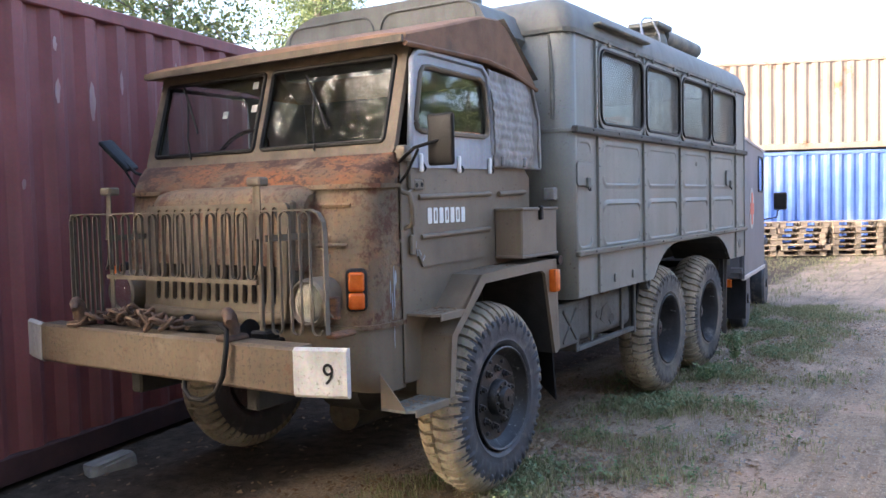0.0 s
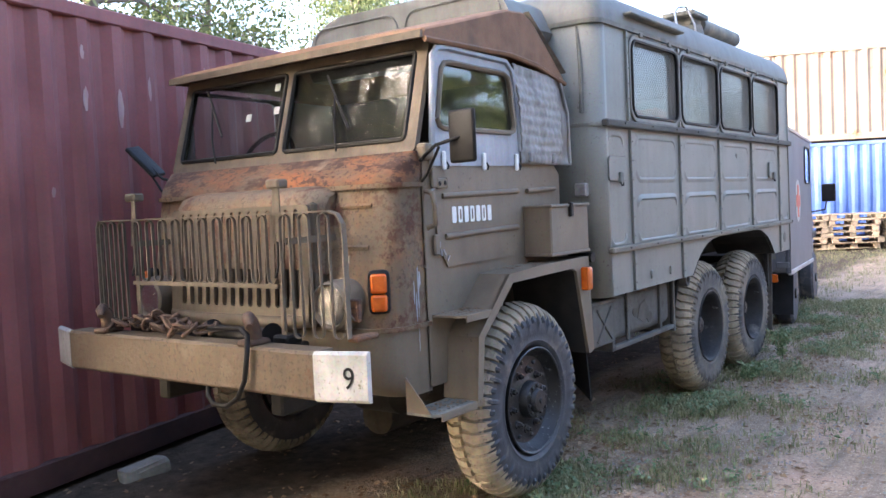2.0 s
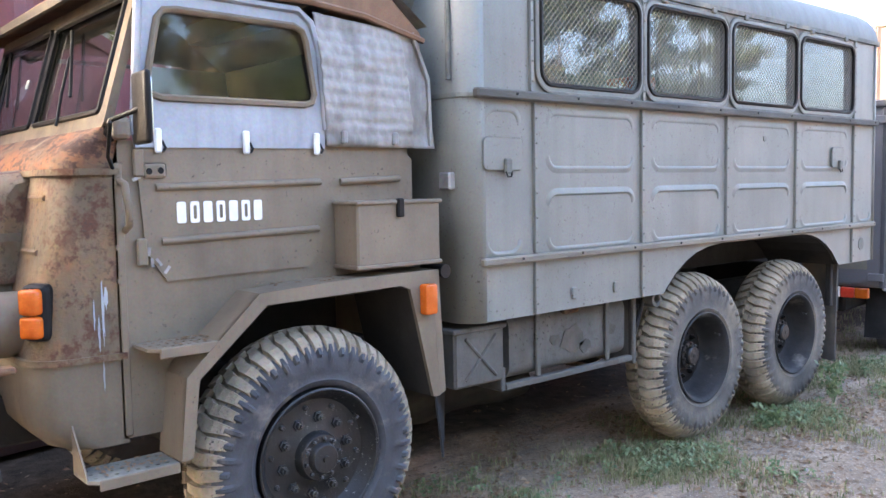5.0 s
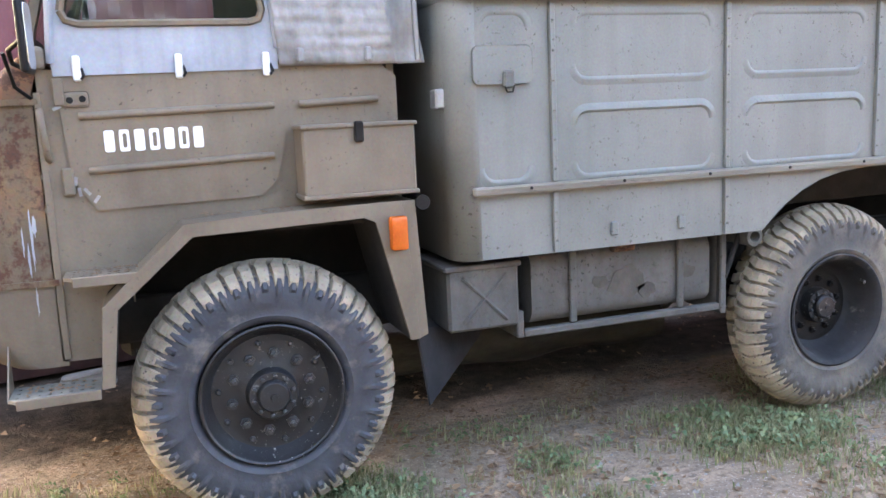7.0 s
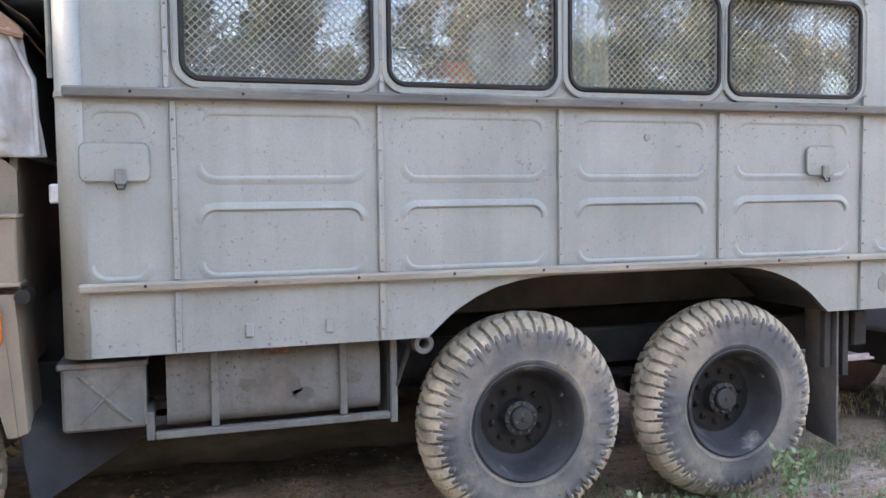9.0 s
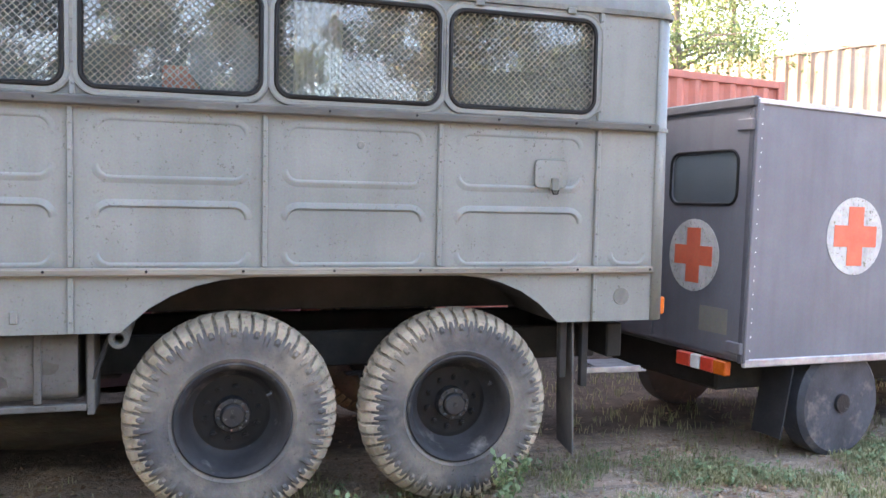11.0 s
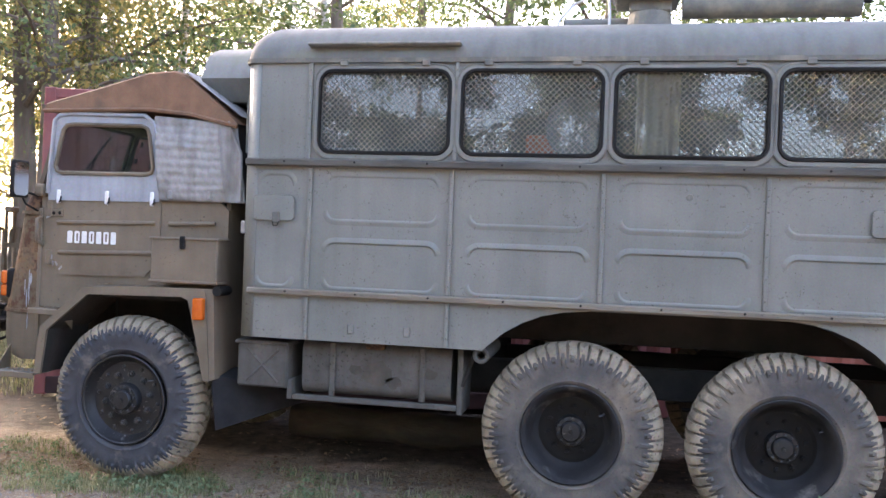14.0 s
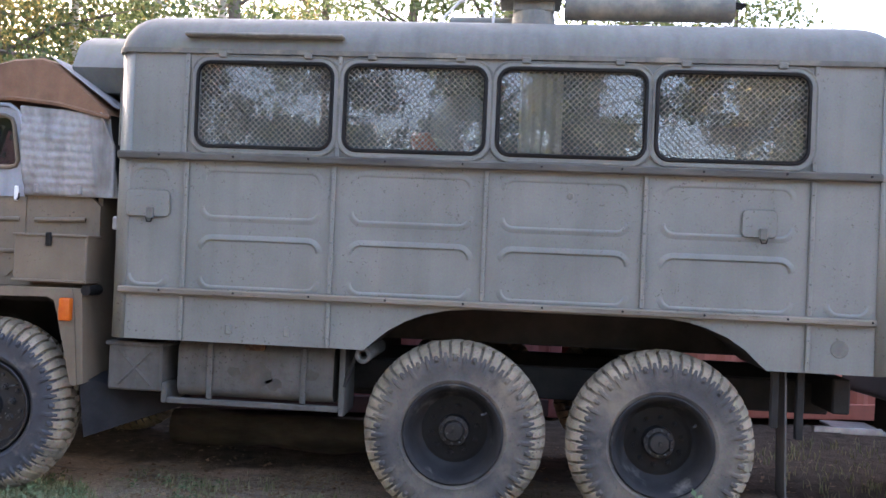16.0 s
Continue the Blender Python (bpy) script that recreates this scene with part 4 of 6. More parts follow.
    part("heater_cowl", bm, GREY_DK, TRUCK, "rusty heater chimney cowl")
    bm = B()
    lathe(bm, [(2.72, 0.05), (3.10, 0.05)], (0, -0.9, 2.93), "x", 16)
    part("roof_pipe", bm, ROOF_GREY, TRUCK, smooth=40)
    for dy in (0.0,):
        bm = B()
        tube(bm, [(2.68, -1.14, 2.82), (2.70, -1.10, 2.92), (2.78, -1.06, 3.02), (2.90, -1.05, 3.08), (2.98, -1.08, 3.09), (2.99, -1.14, 2.95), (2.99, -1.16, 2.80)], 0.009, 8)
        part("guard_hoop", bm, STEEL, TRUCK)
        for x in (2.68, 2.99):
            bm = B()
            box(bm, x - 0.025, x + 0.025, -1.19, -1.15, 2.78, 2.84, 0.005)
            part("hoop_bracket", bm, RUSTY, TRUCK)
    for x, z, s in ((4.365, 3.01, 1),):
        bm = B()
        for dy in (-0.04, 0.0, 0.04):
            tube(bm, [(x, -1.02 + dy, z + 0.03), (x + 0.06, -1.02 + dy, z + 0.02)], 0.008, 6)
        part("muffler_flange", bm, BLACK, TRUCK)
    # front wall fittings facing the cab
    bm = B()
    tube(bm, [(0.84, -1.18, 2.62), (0.82, -1.2, 2.4), (0.82, -1.2, 2.1)], 0.012, 8)
    part("conduit", bm, GREY_DK, TRUCK)
    bm = B()
    box(bm, 0.80, 0.85, -1.22, -1.14, 1.60, 1.68, 0.008)
    part("side_catch", bm, STEEL, TRUCK)
    # inside: curtain, shelf, disc, red case
    bm = B()
    pts = [(3.16 + 0.012 * k, -1.02 + 0.018 * math.sin(k * 1.3)) for k in range(22)]
    loft(bm, [[Vector((x, y, z)) for x, y in pts] for z in (1.95, 2.62)], closed=False)
    part("curtain", bm, CURTAIN, TRUCK, "pale beige curtain behind a window")
    bm = B()
    box(bm, 1.0, 2.5, -1.15, -0.6, 2.13, 2.15, 0.004)
    part("shelf", bm, INSIDE, TRUCK)
    bm = B()
    box(bm, 2.52, 2.70, -1.0, -0.75, 2.05, 2.26, 0.01)
    part("case", bm, CROSS_RED, TRUCK, "red case behind a window")
    bm = B()
    lathe(bm, [(-1.05, 0.18), (-1.03, 0.185), (-1.03, 0.15)], (2.82, 0, 2.30), "y", 32)
    part("ring_lamp", bm, CANVAS, TRUCK)


build_body()


# ---- truck: chassis and under-body ----
def build_chassis():
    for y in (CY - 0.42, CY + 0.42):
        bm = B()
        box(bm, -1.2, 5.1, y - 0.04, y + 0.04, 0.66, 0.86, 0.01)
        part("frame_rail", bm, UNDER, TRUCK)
    for x in (0.065, 2.86, 4.02):
        bm = B()
        lathe(bm, [(-1.0, 0.08), (-0.45, 0.075), (-0.35, 0.17), (-0.05, 0.17), (0.05, 0.075), (0.6, 0.08)], (x, 0, 0.525), "y", 20)
        part("axle", bm, UNDER, TRUCK, smooth=40)
        for y in (CY - 0.42, CY + 0.42):
            bm = B()
            for k in range(5):
                box(bm, x - 0.5 + 0.08 * k, x + 0.5 - 0.08 * k, y - 0.035, y + 0.035, 0.60 - 0.016 * k, 0.614 - 0.016 * k, 0.002)
            part("leaf_spring", bm, UNDER, TRUCK)
    bm = B()
    box(bm, -0.5, 1.2, CY - 0.3, CY + 0.3, 0.55, 1.15, 0.04)
    part("engine_block", bm, UNDER, TRUCK)
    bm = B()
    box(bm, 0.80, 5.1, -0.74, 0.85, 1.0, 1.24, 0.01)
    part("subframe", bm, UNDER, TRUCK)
    bm = B()
    box(bm, 0.86, 2.30, -0.5, 0.6, 0.60, 0.98, 0.02)
    part("gearbox_skid", bm, UNDER, TRUCK)
    # tool locker with a pressed cross
    bm = B()
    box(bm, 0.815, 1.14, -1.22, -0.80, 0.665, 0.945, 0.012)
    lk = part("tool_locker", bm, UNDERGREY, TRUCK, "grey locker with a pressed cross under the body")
    for p, q in (((0.88, 0.70), (1.08, 0.90)), ((0.88, 0.90), (1.08, 0.70))):
        bm = B()
        tube(bm, [(p[0], -1.221, p[1]), (q[0], -1.221, q[1])], 0.009, 6)
        part("pressed_bead", bm, UNDERGREY, lk)
    bm = B()
    box(bm, 0.80, 1.15, -1.23, -0.80, 0.925, 0.95, 0.006)
    part("locker_lid", bm, UNDERGREY, lk)
    # fuel tank on its cradle
    bm = B()
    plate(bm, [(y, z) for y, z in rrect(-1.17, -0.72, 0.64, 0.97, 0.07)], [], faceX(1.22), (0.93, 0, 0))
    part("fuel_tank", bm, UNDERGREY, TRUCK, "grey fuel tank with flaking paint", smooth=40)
    rf = random.Random(4)
    for cx, cz, rr in ((1.70, 0.79, 0.10), (1.56, 0.80, 0.04), (1.80, 0.74, 0.05), (2.02, 0.80, 0.05)):
        lp = [(cx + rr * (0.75 + 0.5 * rf.random()) * math.cos(a), cz + 0.7 * rr * (0.75 + 0.5 * rf.random()) * math.sin(a)) for a in [k * math.pi / 7 for k in range(14)]]
        bm = B()
        plate(bm, lp, [], sideY(-1.174), (0, 0.003, 0))
        part("paint_flake", bm, FLAKE, TRUCK, "bare patch where paint has flaked")
    bm = B()
    box(bm, 1.62, 1.74, -1.19, -1.10, 0.93, 0.985, 0.01)
    part("tank_cap", bm, RUSTY, TRUCK)
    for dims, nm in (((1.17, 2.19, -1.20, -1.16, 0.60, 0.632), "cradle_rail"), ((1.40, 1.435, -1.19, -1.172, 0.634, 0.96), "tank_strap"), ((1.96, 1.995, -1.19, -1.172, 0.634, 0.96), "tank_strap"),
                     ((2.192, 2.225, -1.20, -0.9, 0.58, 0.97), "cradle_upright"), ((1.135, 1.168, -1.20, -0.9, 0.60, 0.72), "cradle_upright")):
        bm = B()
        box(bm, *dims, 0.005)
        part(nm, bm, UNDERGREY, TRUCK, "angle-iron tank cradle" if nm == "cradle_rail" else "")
    bm = B()
    tube(bm, [(2.20, -1.18, 0.97), (2.20, -1.18, 0.60)], 0.014, 8)
    tube(bm, [(2.30, -1.2, 0.97), (2.22, -1.19, 0.75)], 0.012, 8)
    part("strut", bm, UNDER, TRUCK)
    bm = B()
    lathe(bm, [(-1.12, 0.020), (-1.255, 0.022), (-1.262, 0.028), (-1.262, 0.044), (-1.255, 0.048), (-1.20, 0.047), (-0.7, 0.045)], (2.335, 0, 0.945), "y", 20)
    part("exhaust_pipe", bm, UNDERGREY, TRUCK, "open pipe end below the body", smooth=40)
    # mud flaps
    for pts, nm in ((((0.655, -1.25, 0.72), (0.70, -1.25, 0.38), (1.17, -0.72, 0.53), (0.75, -0.72, 0.75)), "front"), (((4.66, -1.24, 0.97), (4.69, -1.22, 0.22), (4.72, -0.95, 0.24), (4.70, -0.95, 0.97)), "rear")):
        bm = B()
        v = [bm.verts.new(p) for p in pts]
        bm.faces.new(v)
        mf = part("mud_flap", bm, FLAP if nm == "front" else RUBBER_DUSTY, TRUCK, "black rubber mud flap" if nm == "front" else "dusty creased rubber mud flap")
        s = mf.modifiers.new("thickness", "SOLIDIFY")
        s.thickness = 0.01
    bm = B()
    box(bm, 4.60, 4.64, -1.22, -1.18, 0.66, 0.98, 0.004)
    box(bm, 4.74, 4.78, -1.2, -1.16, 0.6, 0.98, 0.004)
    part("flap_bracket", bm, UNDER, TRUCK)
    bm = B()
    box(bm, 5.0, 5.1, -1.0, 0.6, 0.72, 0.92, 0.01)
    part("rear_crossbeam", bm, UNDER, TRUCK)
    bm = B()
    box(bm, 5.16, 5.44, -0.72, -0.34, 0.56, 0.575, 0.004)
    box(bm, 5.0, 5.40, -0.72, -0.69, 0.565, 0.60, 0.004)
    part("rear_step", bm, STEEL, TRUCK, "bare metal rear step")
    bm = B()
    box(bm, 5.185, 5.235, -1.24, -1.17, 1.00, 1.10, 0.01)
    part("rear_lamp", bm, AMBER, TRUCK, "orange rear lamp")
    bm = B()
    box(bm, 5.185, 5.22, -0.95, -0.88, 1.55, 1.62, 0.01)
    tube(bm, [(5.19, -1.0, 1.6), (5.25, -0.96, 1.56), (5.26, -0.9, 1.52)], 0.012, 6)
    part("rear_catch", bm, STEEL, TRUCK)


build_chassis()

# ---- truck: cab ----
CR, CL = -1.11, 0.71      # the cab's two sides


def build_cab():
    # nose: rounded in plan, lofted up to the windscreen sill
    def ring(z, xf, r):
        pts = [Vector((-0.66, CR, z)), Vector((-0.70, CR, z))]
        for k in range(9):
            a = radians(270 - 90 * k / 8)
            pts.append(Vector((xf + r + r * math.cos(a), CR + r + r * math.sin(a), z)))
        for k in range(9):
            a = radians(180 - 90 * k / 8)
            pts.append(Vector((xf + r + r * math.cos(a), CL - r + r * math.sin(a), z)))
        return pts + [Vector((-0.70, CL, z)), Vector((-0.66, CL, z))]

    bm = B()
    loft(bm, [ring(z, x, r) for z, x, r in ((0.715, -0.86, 0.12), (0.735, -0.91, 0.13), (0.79, -0.955, 0.14), (0.85, -0.968, 0.14), (1.035, -0.97, 0.14))], closed=False)
    part("lower_apron", bm, OLIVE, TRUCK, "olive rounded lower front panel", smooth=40)
    bm = B()
    loft(bm, [ring(z, x, r) for z, x, r in ((1.035, -0.97, 0.14), (1.25, -0.93, 0.14), (1.45, -0.893, 0.14), (1.62, -0.862, 0.13), (1.685, -0.848, 0.13))], closed=False)
    part("nose", bm, NOSE, TRUCK, "flaking olive nose panel with rust and primer", smooth=40)
    bm = B()
    vr = loft(bm, [ring(z, x, r) for z, x, r in ((1.69, -0.856, 0.13), (1.73, -0.845, 0.125), (1.775, -0.81, 0.10), (1.81, -0.765, 0.06), (1.845, -0.715, 0.02))], closed=False)
    bm.faces.new(vr[-1])
    part("cowl", bm, RUSTY, TRUCK, "badly rusted scuttle below the windscreen", smooth=50)
    for z, xf, r in ((1.035, -0.97, 0.14), (1.69, -0.856, 0.13)):
        bm = B()
        pts = [p + Vector((0, 0, 0)) for p in ring(z, xf - 0.006, r)]
        pts = [Vector((p.x, p.y - 0.008 if p.y < CY and p.x > -0.82 else p.y, p.z)) for p in pts]
        ribbon(bm, pts, 0.022, 0.018, (0, 0, 1))
        part("nose_band", bm, NOSE, TRUCK)
    # raised field with beads on the nose's corner
    for z in (1.60, 1.41):
        bm = B()
        tube(bm, [(-0.866 - (1.60 - z) * 0.18, -0.78, z), (-0.866 - (1.60 - z) * 0.18, -0.97, z)], 0.012, 6)
        part("pressed_bead", bm, NOSE, TRUCK)
    # radiator hump with slots
    bm = B()
    prof = [(-0.84, 1.71), (-0.93, 1.70), (-0.98, 1.685), (-1.015, 1.64), (-1.025, 1.55), (-1.04, 1.32)]
    rings = []
    for x, z in prof:
        rings.append([Vector((x, y, z)) for y in (-0.74, -0.70, -0.60, -0.4, 0.0, 0.20, 0.28, 0.32)])
    for rg in rings:
        for k, d in ((0, 0.08), (1, 0.02), (-1, 0.08), (-2, 0.02)):
            rg[k].x += d
            rg[k].z -= d * 0.4
    loft(bm, rings, closed=False)
    for s in (0, -1):
        vs = [bm.verts.new(r[s]) for r in rings] + [bm.verts.new(Vector((-0.86, rings[0][s].y, 1.3)))]
        bm.faces.new(vs)
    part("radiator_hump", bm, NOSE, TRUCK, "rust-streaked radiator hump", smooth=50)
    bm = B()
    slots = [rrect(-0.655 + 0.064 * k, -0.655 + 0.064 * k + 0.034, 1.135, 1.60, 0.016, 3)[::-1] for k in range(14)]
    plate(bm, rrect(-0.72, 0.30, 1.08, 1.62, 0.03), slots, lambda u, v: Vector((-1.045 + (v - 1.32) * 0.06, u, v)), (0.02, 0, 0))
    part("grille", bm, GRILLE, TRUCK, "slotted radiator grille")
    bm = B()
    box(bm, -1.018, -1.002, -0.70, 0.28, 1.09, 1.61, 0)
    part("radiator", bm, UNDER, TRUCK)
    bm = B()
    box(bm, -1.0, -0.9, -0.72, 0.30, 1.085, 1.63, 0.01)
    part("grille_housing", bm, GRILLE, TRUCK)
    bm = B()
    tube(bm, [(-1.03, -0.72, 1.085), (-1.05, -0.5, 1.065), (-1.05, 0.1, 1.065), (-1.03, 0.30, 1.085)], 0.035, 10)
    part("grille_roll", bm, GRILLE, TRUCK, smooth=50)
    # lamps
    for y in (-0.855, 0.50):
        bm = B()
        lathe(bm, [(-0.885, 0.115), (-1.005, 0.118), (-1.060, 0.112), (-1.070, 0.10), (-1.060, 0.094), (-1.005, 0.07)], (0, y, 1.155), "x", 32)
        hl = part("headlamp", bm, OLIVE, TRUCK, "round headlamp in a painted shell", smooth=40)
        bm = B()
        lathe(bm, [(-1.055, 0.095), (-1.070, 0.07), (-1.077, 0.03), (-1.078, 0.005)], (0, y, 1.155), "x", 28)
        part("lens", bm, LENS, hl, smooth=60)
        bm = B()
        lathe(bm, [(-1.050, 0.094), (-1.015, 0.06), (-0.985, 0.01)], (0, y, 1.155), "x", 28)
        part("reflector", bm, MIRROR, hl, smooth=60)
    for y, sg in ((-1.045, -1), (0.645, 1)):
        m = Matrix.Translation((-0.935, y, 1.21)) @ Matrix.Rotation(radians(sg * -38), 4, "Z")
        bm = B()
        box(bm, -0.02, 0.05, -0.05, 0.05, -0.10, 0.10, 0.025, 3, m)
        ind = part("turn_signal", bm, BLACK, TRUCK, "turn signal with an orange lens on a black base")
        for z0, z1 in ((-0.085, -0.008), (-0.004, 0.085)):
            bm = B()
            box(bm, -0.05, 0.0, -0.037, 0.037, z0, z1, 0.014, 3, m)
            part("lens", bm, AMBER, ind, "cracked orange lens", smooth=50)
    # cab sides: panel under the windows
    for y, sg in ((CR, 1), (CL, -1)):
        outer = [(-0.68, 0.73), (-0.54, 0.73), (-0.50, 0.98), (-0.21, 1.22), (0.58, 1.235), (0.67, 1.235), (0.67, 1.74), (0.60, 1.80), (-0.655, 1.80), (-0.68, 1.72)]
        bm = B()
        plate(bm, outer, [], sideY(y), (0, 0.03 * sg, 0))
        part("cab_side", bm, OLIVE, TRUCK, "olive cab side panel")
    bm = B()
    box(bm, 0.64, 0.67, CR + 0.03, CL - 0.03, 0.9, 1.80, 0)
    part("cab_back", bm, OLIVE, TRUCK)
    # door, a skin just proud of the side
    door_o = [(-0.575, 1.40), (-0.50, 1.287), (0.10, 1.297), (0.165, 1.36), (0.205, 1.50), (0.205, 1.795), (-0.60, 1.785)]
    bm = B()
    plate(bm, door_o, [], sideY(CR - 0.012), (0, 0.011, 0))
    door = part("door", bm, OLIVE, TRUCK, "olive cab door with white painted lettering")
    for x0, x1, z0, z1 in ((-0.53, 0.17, 1.632, 1.645), (-0.515, 0.155, 1.435, 1.452), (0.27, 0.585, 1.645, 1.655)):
        bm = B()
        tube(bm, [(x0, CR - 0.013, z0), (x0 + 0.02, CR - 0.016, z0), (x1 - 0.02, CR - 0.016, z1), (x1, CR - 0.013, z1)], 0.014, 8)
        part("pressed_bead", bm, OLIVE, door if x0 < 0.2 else TRUCK, smooth=60)
    # unreadable registration: plain white bars
    for k in range(7):
        x = -0.455 + 0.0525 * k
        bm = B()
        plate(bm, rrect(x, x + 0.036, 1.498, 1.578, 0.008, 2), [rrect(x + 0.012, x + 0.026, 1.512, 1.564, 0.005, 2)[::-1]] if k % 2 else [], sideY(CR - 0.0155), (0, 0.003, 0))
        part("painted_bar", bm, LETTER, door)
    for z in (1.72, 1.40):
        bm = B()
        box(bm, -0.61, -0.57, CR - 0.022, CR - 0.004, z - 0.05, z + 0.05, 0.006)
        part("hinge", bm, OLIVE, door)
    bm = B()
    box(bm, -0.575, -0.49, CR - 0.022, CR - 0.010, 1.665, 1.72, 0.01, 2)
    part("lock_plate", bm, OLIVE, door)
    bm = B()
    lathe(bm, [(CR - 0.023, 0.012), (CR - 0.024, 0.011)], (-0.555, 0, 1.69), "y", 12)
    lathe(bm, [(CR - 0.023, 0.012), (CR - 0.024, 0.011)], (-0.512, 0, 1.693), "y", 12)
    part("lock_hole", bm, BLACK, door)
    bm = B()
    tube(bm, [(-0.66, CR, 1.66), (-0.655, CR - 0.05, 1.645), (-0.65, CR - 0.06, 1.58), (-0.645, CR - 0.055, 1.50), (-0.645, CR, 1.48)], 0.013, 8)
    part("grab_handle", bm, OLIVE, TRUCK, smooth=60)
    # windscreen
    def ws(u, v):
        return Vector((-0.70 + (v - 1.86) * 0.29, u, v))

    bm = B()
    holes = [rrect(CR + 0.075, -0.215, 1.905, 2.325, 0.02, 3)[::-1], rrect(-0.165, CL - 0.075, 1.905, 2.325, 0.02, 3)[::-1]]
    plate(bm, rrect(CR + 0.005, CL - 0.005, 1.845, 2.385, 0.02, 3), holes, ws, (0.035, 0, 0.01))
    wf = part("windscreen", bm, FRAME, TRUCK, "split flat windscreen in a grimy olive frame")
    for a, b2 in ((CR + 0.055, -0.20), (-0.18, CL - 0.055)):
        bm = B()
        plate(bm, rrect(a, b2, 1.89, 2.34, 0.01, 2), [], lambda u, v: ws(u, v) + Vector((0.016, 0, 0)), (0.005, 0, 0))
        p = part("pane", bm, GLASS, wf, "reflective windscreen pane")
        p.visible_shadow = False
        bm = B()
        lp = rrect(a + 0.02, b2 - 0.02, 1.905, 2.325, 0.02, 3)
        tube(bm, [ws(u, v) for u, v in lp + lp[:1]], 0.013, 6, cap=False)
        part("seal", bm, BLACK, wf)
    for y0, y1, z1 in ((-0.62, -0.55, 2.16), (0.30, 0.42, 2.20)):
        bm = B()
        tube(bm, [ws(y0, 1.88) + Vector((-0.02, 0, 0)), ws((y0 + y1) / 2, 2.0) + Vector((-0.02, 0, 0)), ws(y1, z1) + Vector((-0.014, 0, 0))], 0.006, 6)
        w = part("wiper", bm, BLACK, wf, "black wiper")
        bm = B()
        tube(bm, [ws(y1 - 0.12, z1 - 0.17) + Vector((-0.008, 0, 0)), ws(y1 + 0.08, z1 + 0.12) + Vector((-0.008, 0, 0))], 0.007, 6)
        part("blade", bm, BLACK, w)
    for u, v in ((-0.08, 2.27), (0.12, 2.12), (-0.10, 2.14)):
        bm = B()
        plate(bm, rrect(u - 0.02, u + 0.02, v - 0.02, v + 0.02, 0.003, 2), [], lambda a, b2: ws(a, b2) + Vector((0.0125, 0, 0)), (0.002, 0, 0))
        part("sticker", bm, WHITE, wf, "small white sticker")
    bm = B()
    box(bm, -0.69, -0.62, CR - 0.05, CR + 0.02, 1.80, 1.88, 0.018, 2)
    part("corner_clamp", bm, OLIVE, TRUCK)
    # roof: profile from the visor over the ridge to the back, drawn across the cab
    prof = [(-0.645, 2.372), (-0.63, 2.405), (-0.30, 2.49), (0.10, 2.60), (0.28, 2.612), (0.36, 2.58), (0.55, 2.43), (0.70, 2.305), (0.72, 2.275)]
    bm = B()
    rings = []
    for y, dz, shr in ((CR - 0.035, 0, 0), (CR - 0.02, 0.012, 0.0), (CR + 0.10, 0.02, 0), (CY, 0.028, 0), (CL - 0.10, 0.02, 0), (CL + 0.02, 0.012, 0.0), (CL + 0.035, 0, 0)):
        rings.append([Vector((x, y, z + dz)) for x, z in prof])
    loft(bm, rings, closed=False)
    low = [(-0.645, 2.362), (0.12, 2.372), (0.40, 2.345), (0.72, 2.27)]
    for y, sg in ((CR - 0.035, -1), (CL + 0.035, 1)):
        plate(bm, [(x, z) for x, z in prof] + low[::-1][1:-1], [], sideY(y), (0, -0.006 * sg, 0))
    part("cab_roof", bm, ROOF_BROWN, TRUCK, "faded brown peaked cab roof", smooth=25)
    bm = B()
    tube(bm, [(x, CR - 0.038, z) for x, z in low], 0.014, 6)
    part("roof_piping", bm, ROOF_BROWN, TRUCK, smooth=60)
    bm = B()
    ribbon(bm, [(-0.655, CR - 0.03, 2.385), (-0.655, CL + 0.03, 2.385)], 0.035, 0.02, (0, 0, 1))
    part("visor_edge", bm, FRAME, TRUCK)
    bm = B()
    v = [bm.verts.new(c) for c in ((0.30, CR - 0.038, 2.60), (0.715, CR - 0.038, 2.30), (0.715, CL + 0.038, 2.30), (0.30, CL + 0.038, 2.60))]
    for q in v:
        q.co += Vector((0.03, 0, 0.035))
    bm.faces.new(v)
    part("rear_canvas_slope", bm, CANVAS, TRUCK)
    # side window in its vinyl surround
    y = CR - 0.02
    outer = [(-0.605, 1.82), (-0.60, 1.775), (0.195, 1.782), (0.20, 1.86), (0.175, 2.18), (0.14, 2.29), (0.08, 2.335), (-0.45, 2.345), (-0.535, 2.335), (-0.57, 2.30)]
    hole = [(-0.555, 2.0), (-0.54, 1.968), (-0.50, 1.955), (0.10, 1.957), (0.135, 1.968), (0.148, 2.0), (0.115, 2.21), (0.10, 2.25), (0.06, 2.268), (-0.43, 2.275), (-0.48, 2.268), (-0.505, 2.24)]
    bm = B()
    plate(bm, outer, [hole[::-1]], sideY(y), (0, 0.018, 0))
    sw = part("door_window", bm, VINYL, TRUCK, "blue-grey vinyl side curtain with a clear window")
    bm = B()
    tube(bm, [(x, y - 0.004, z) for x, z in hole + hole[:1]], 0.014, 6, cap=False)
    part("window_frame", bm, OLIVE, sw, smooth=60)
    bm = B()
    tube(bm, [(x, y - 0.002, z) for x, z in outer[3:] + outer[:1]], 0.016, 6)
    part("vinyl_piping", bm, VINYL, sw, smooth=60)
    bm = B()
    plate(bm, hole, [], sideY(y + 0.010), (0, 0.004, 0))
    p = part("pane", bm, GLASS, sw, "reflective side pane")
    p.visible_shadow = False
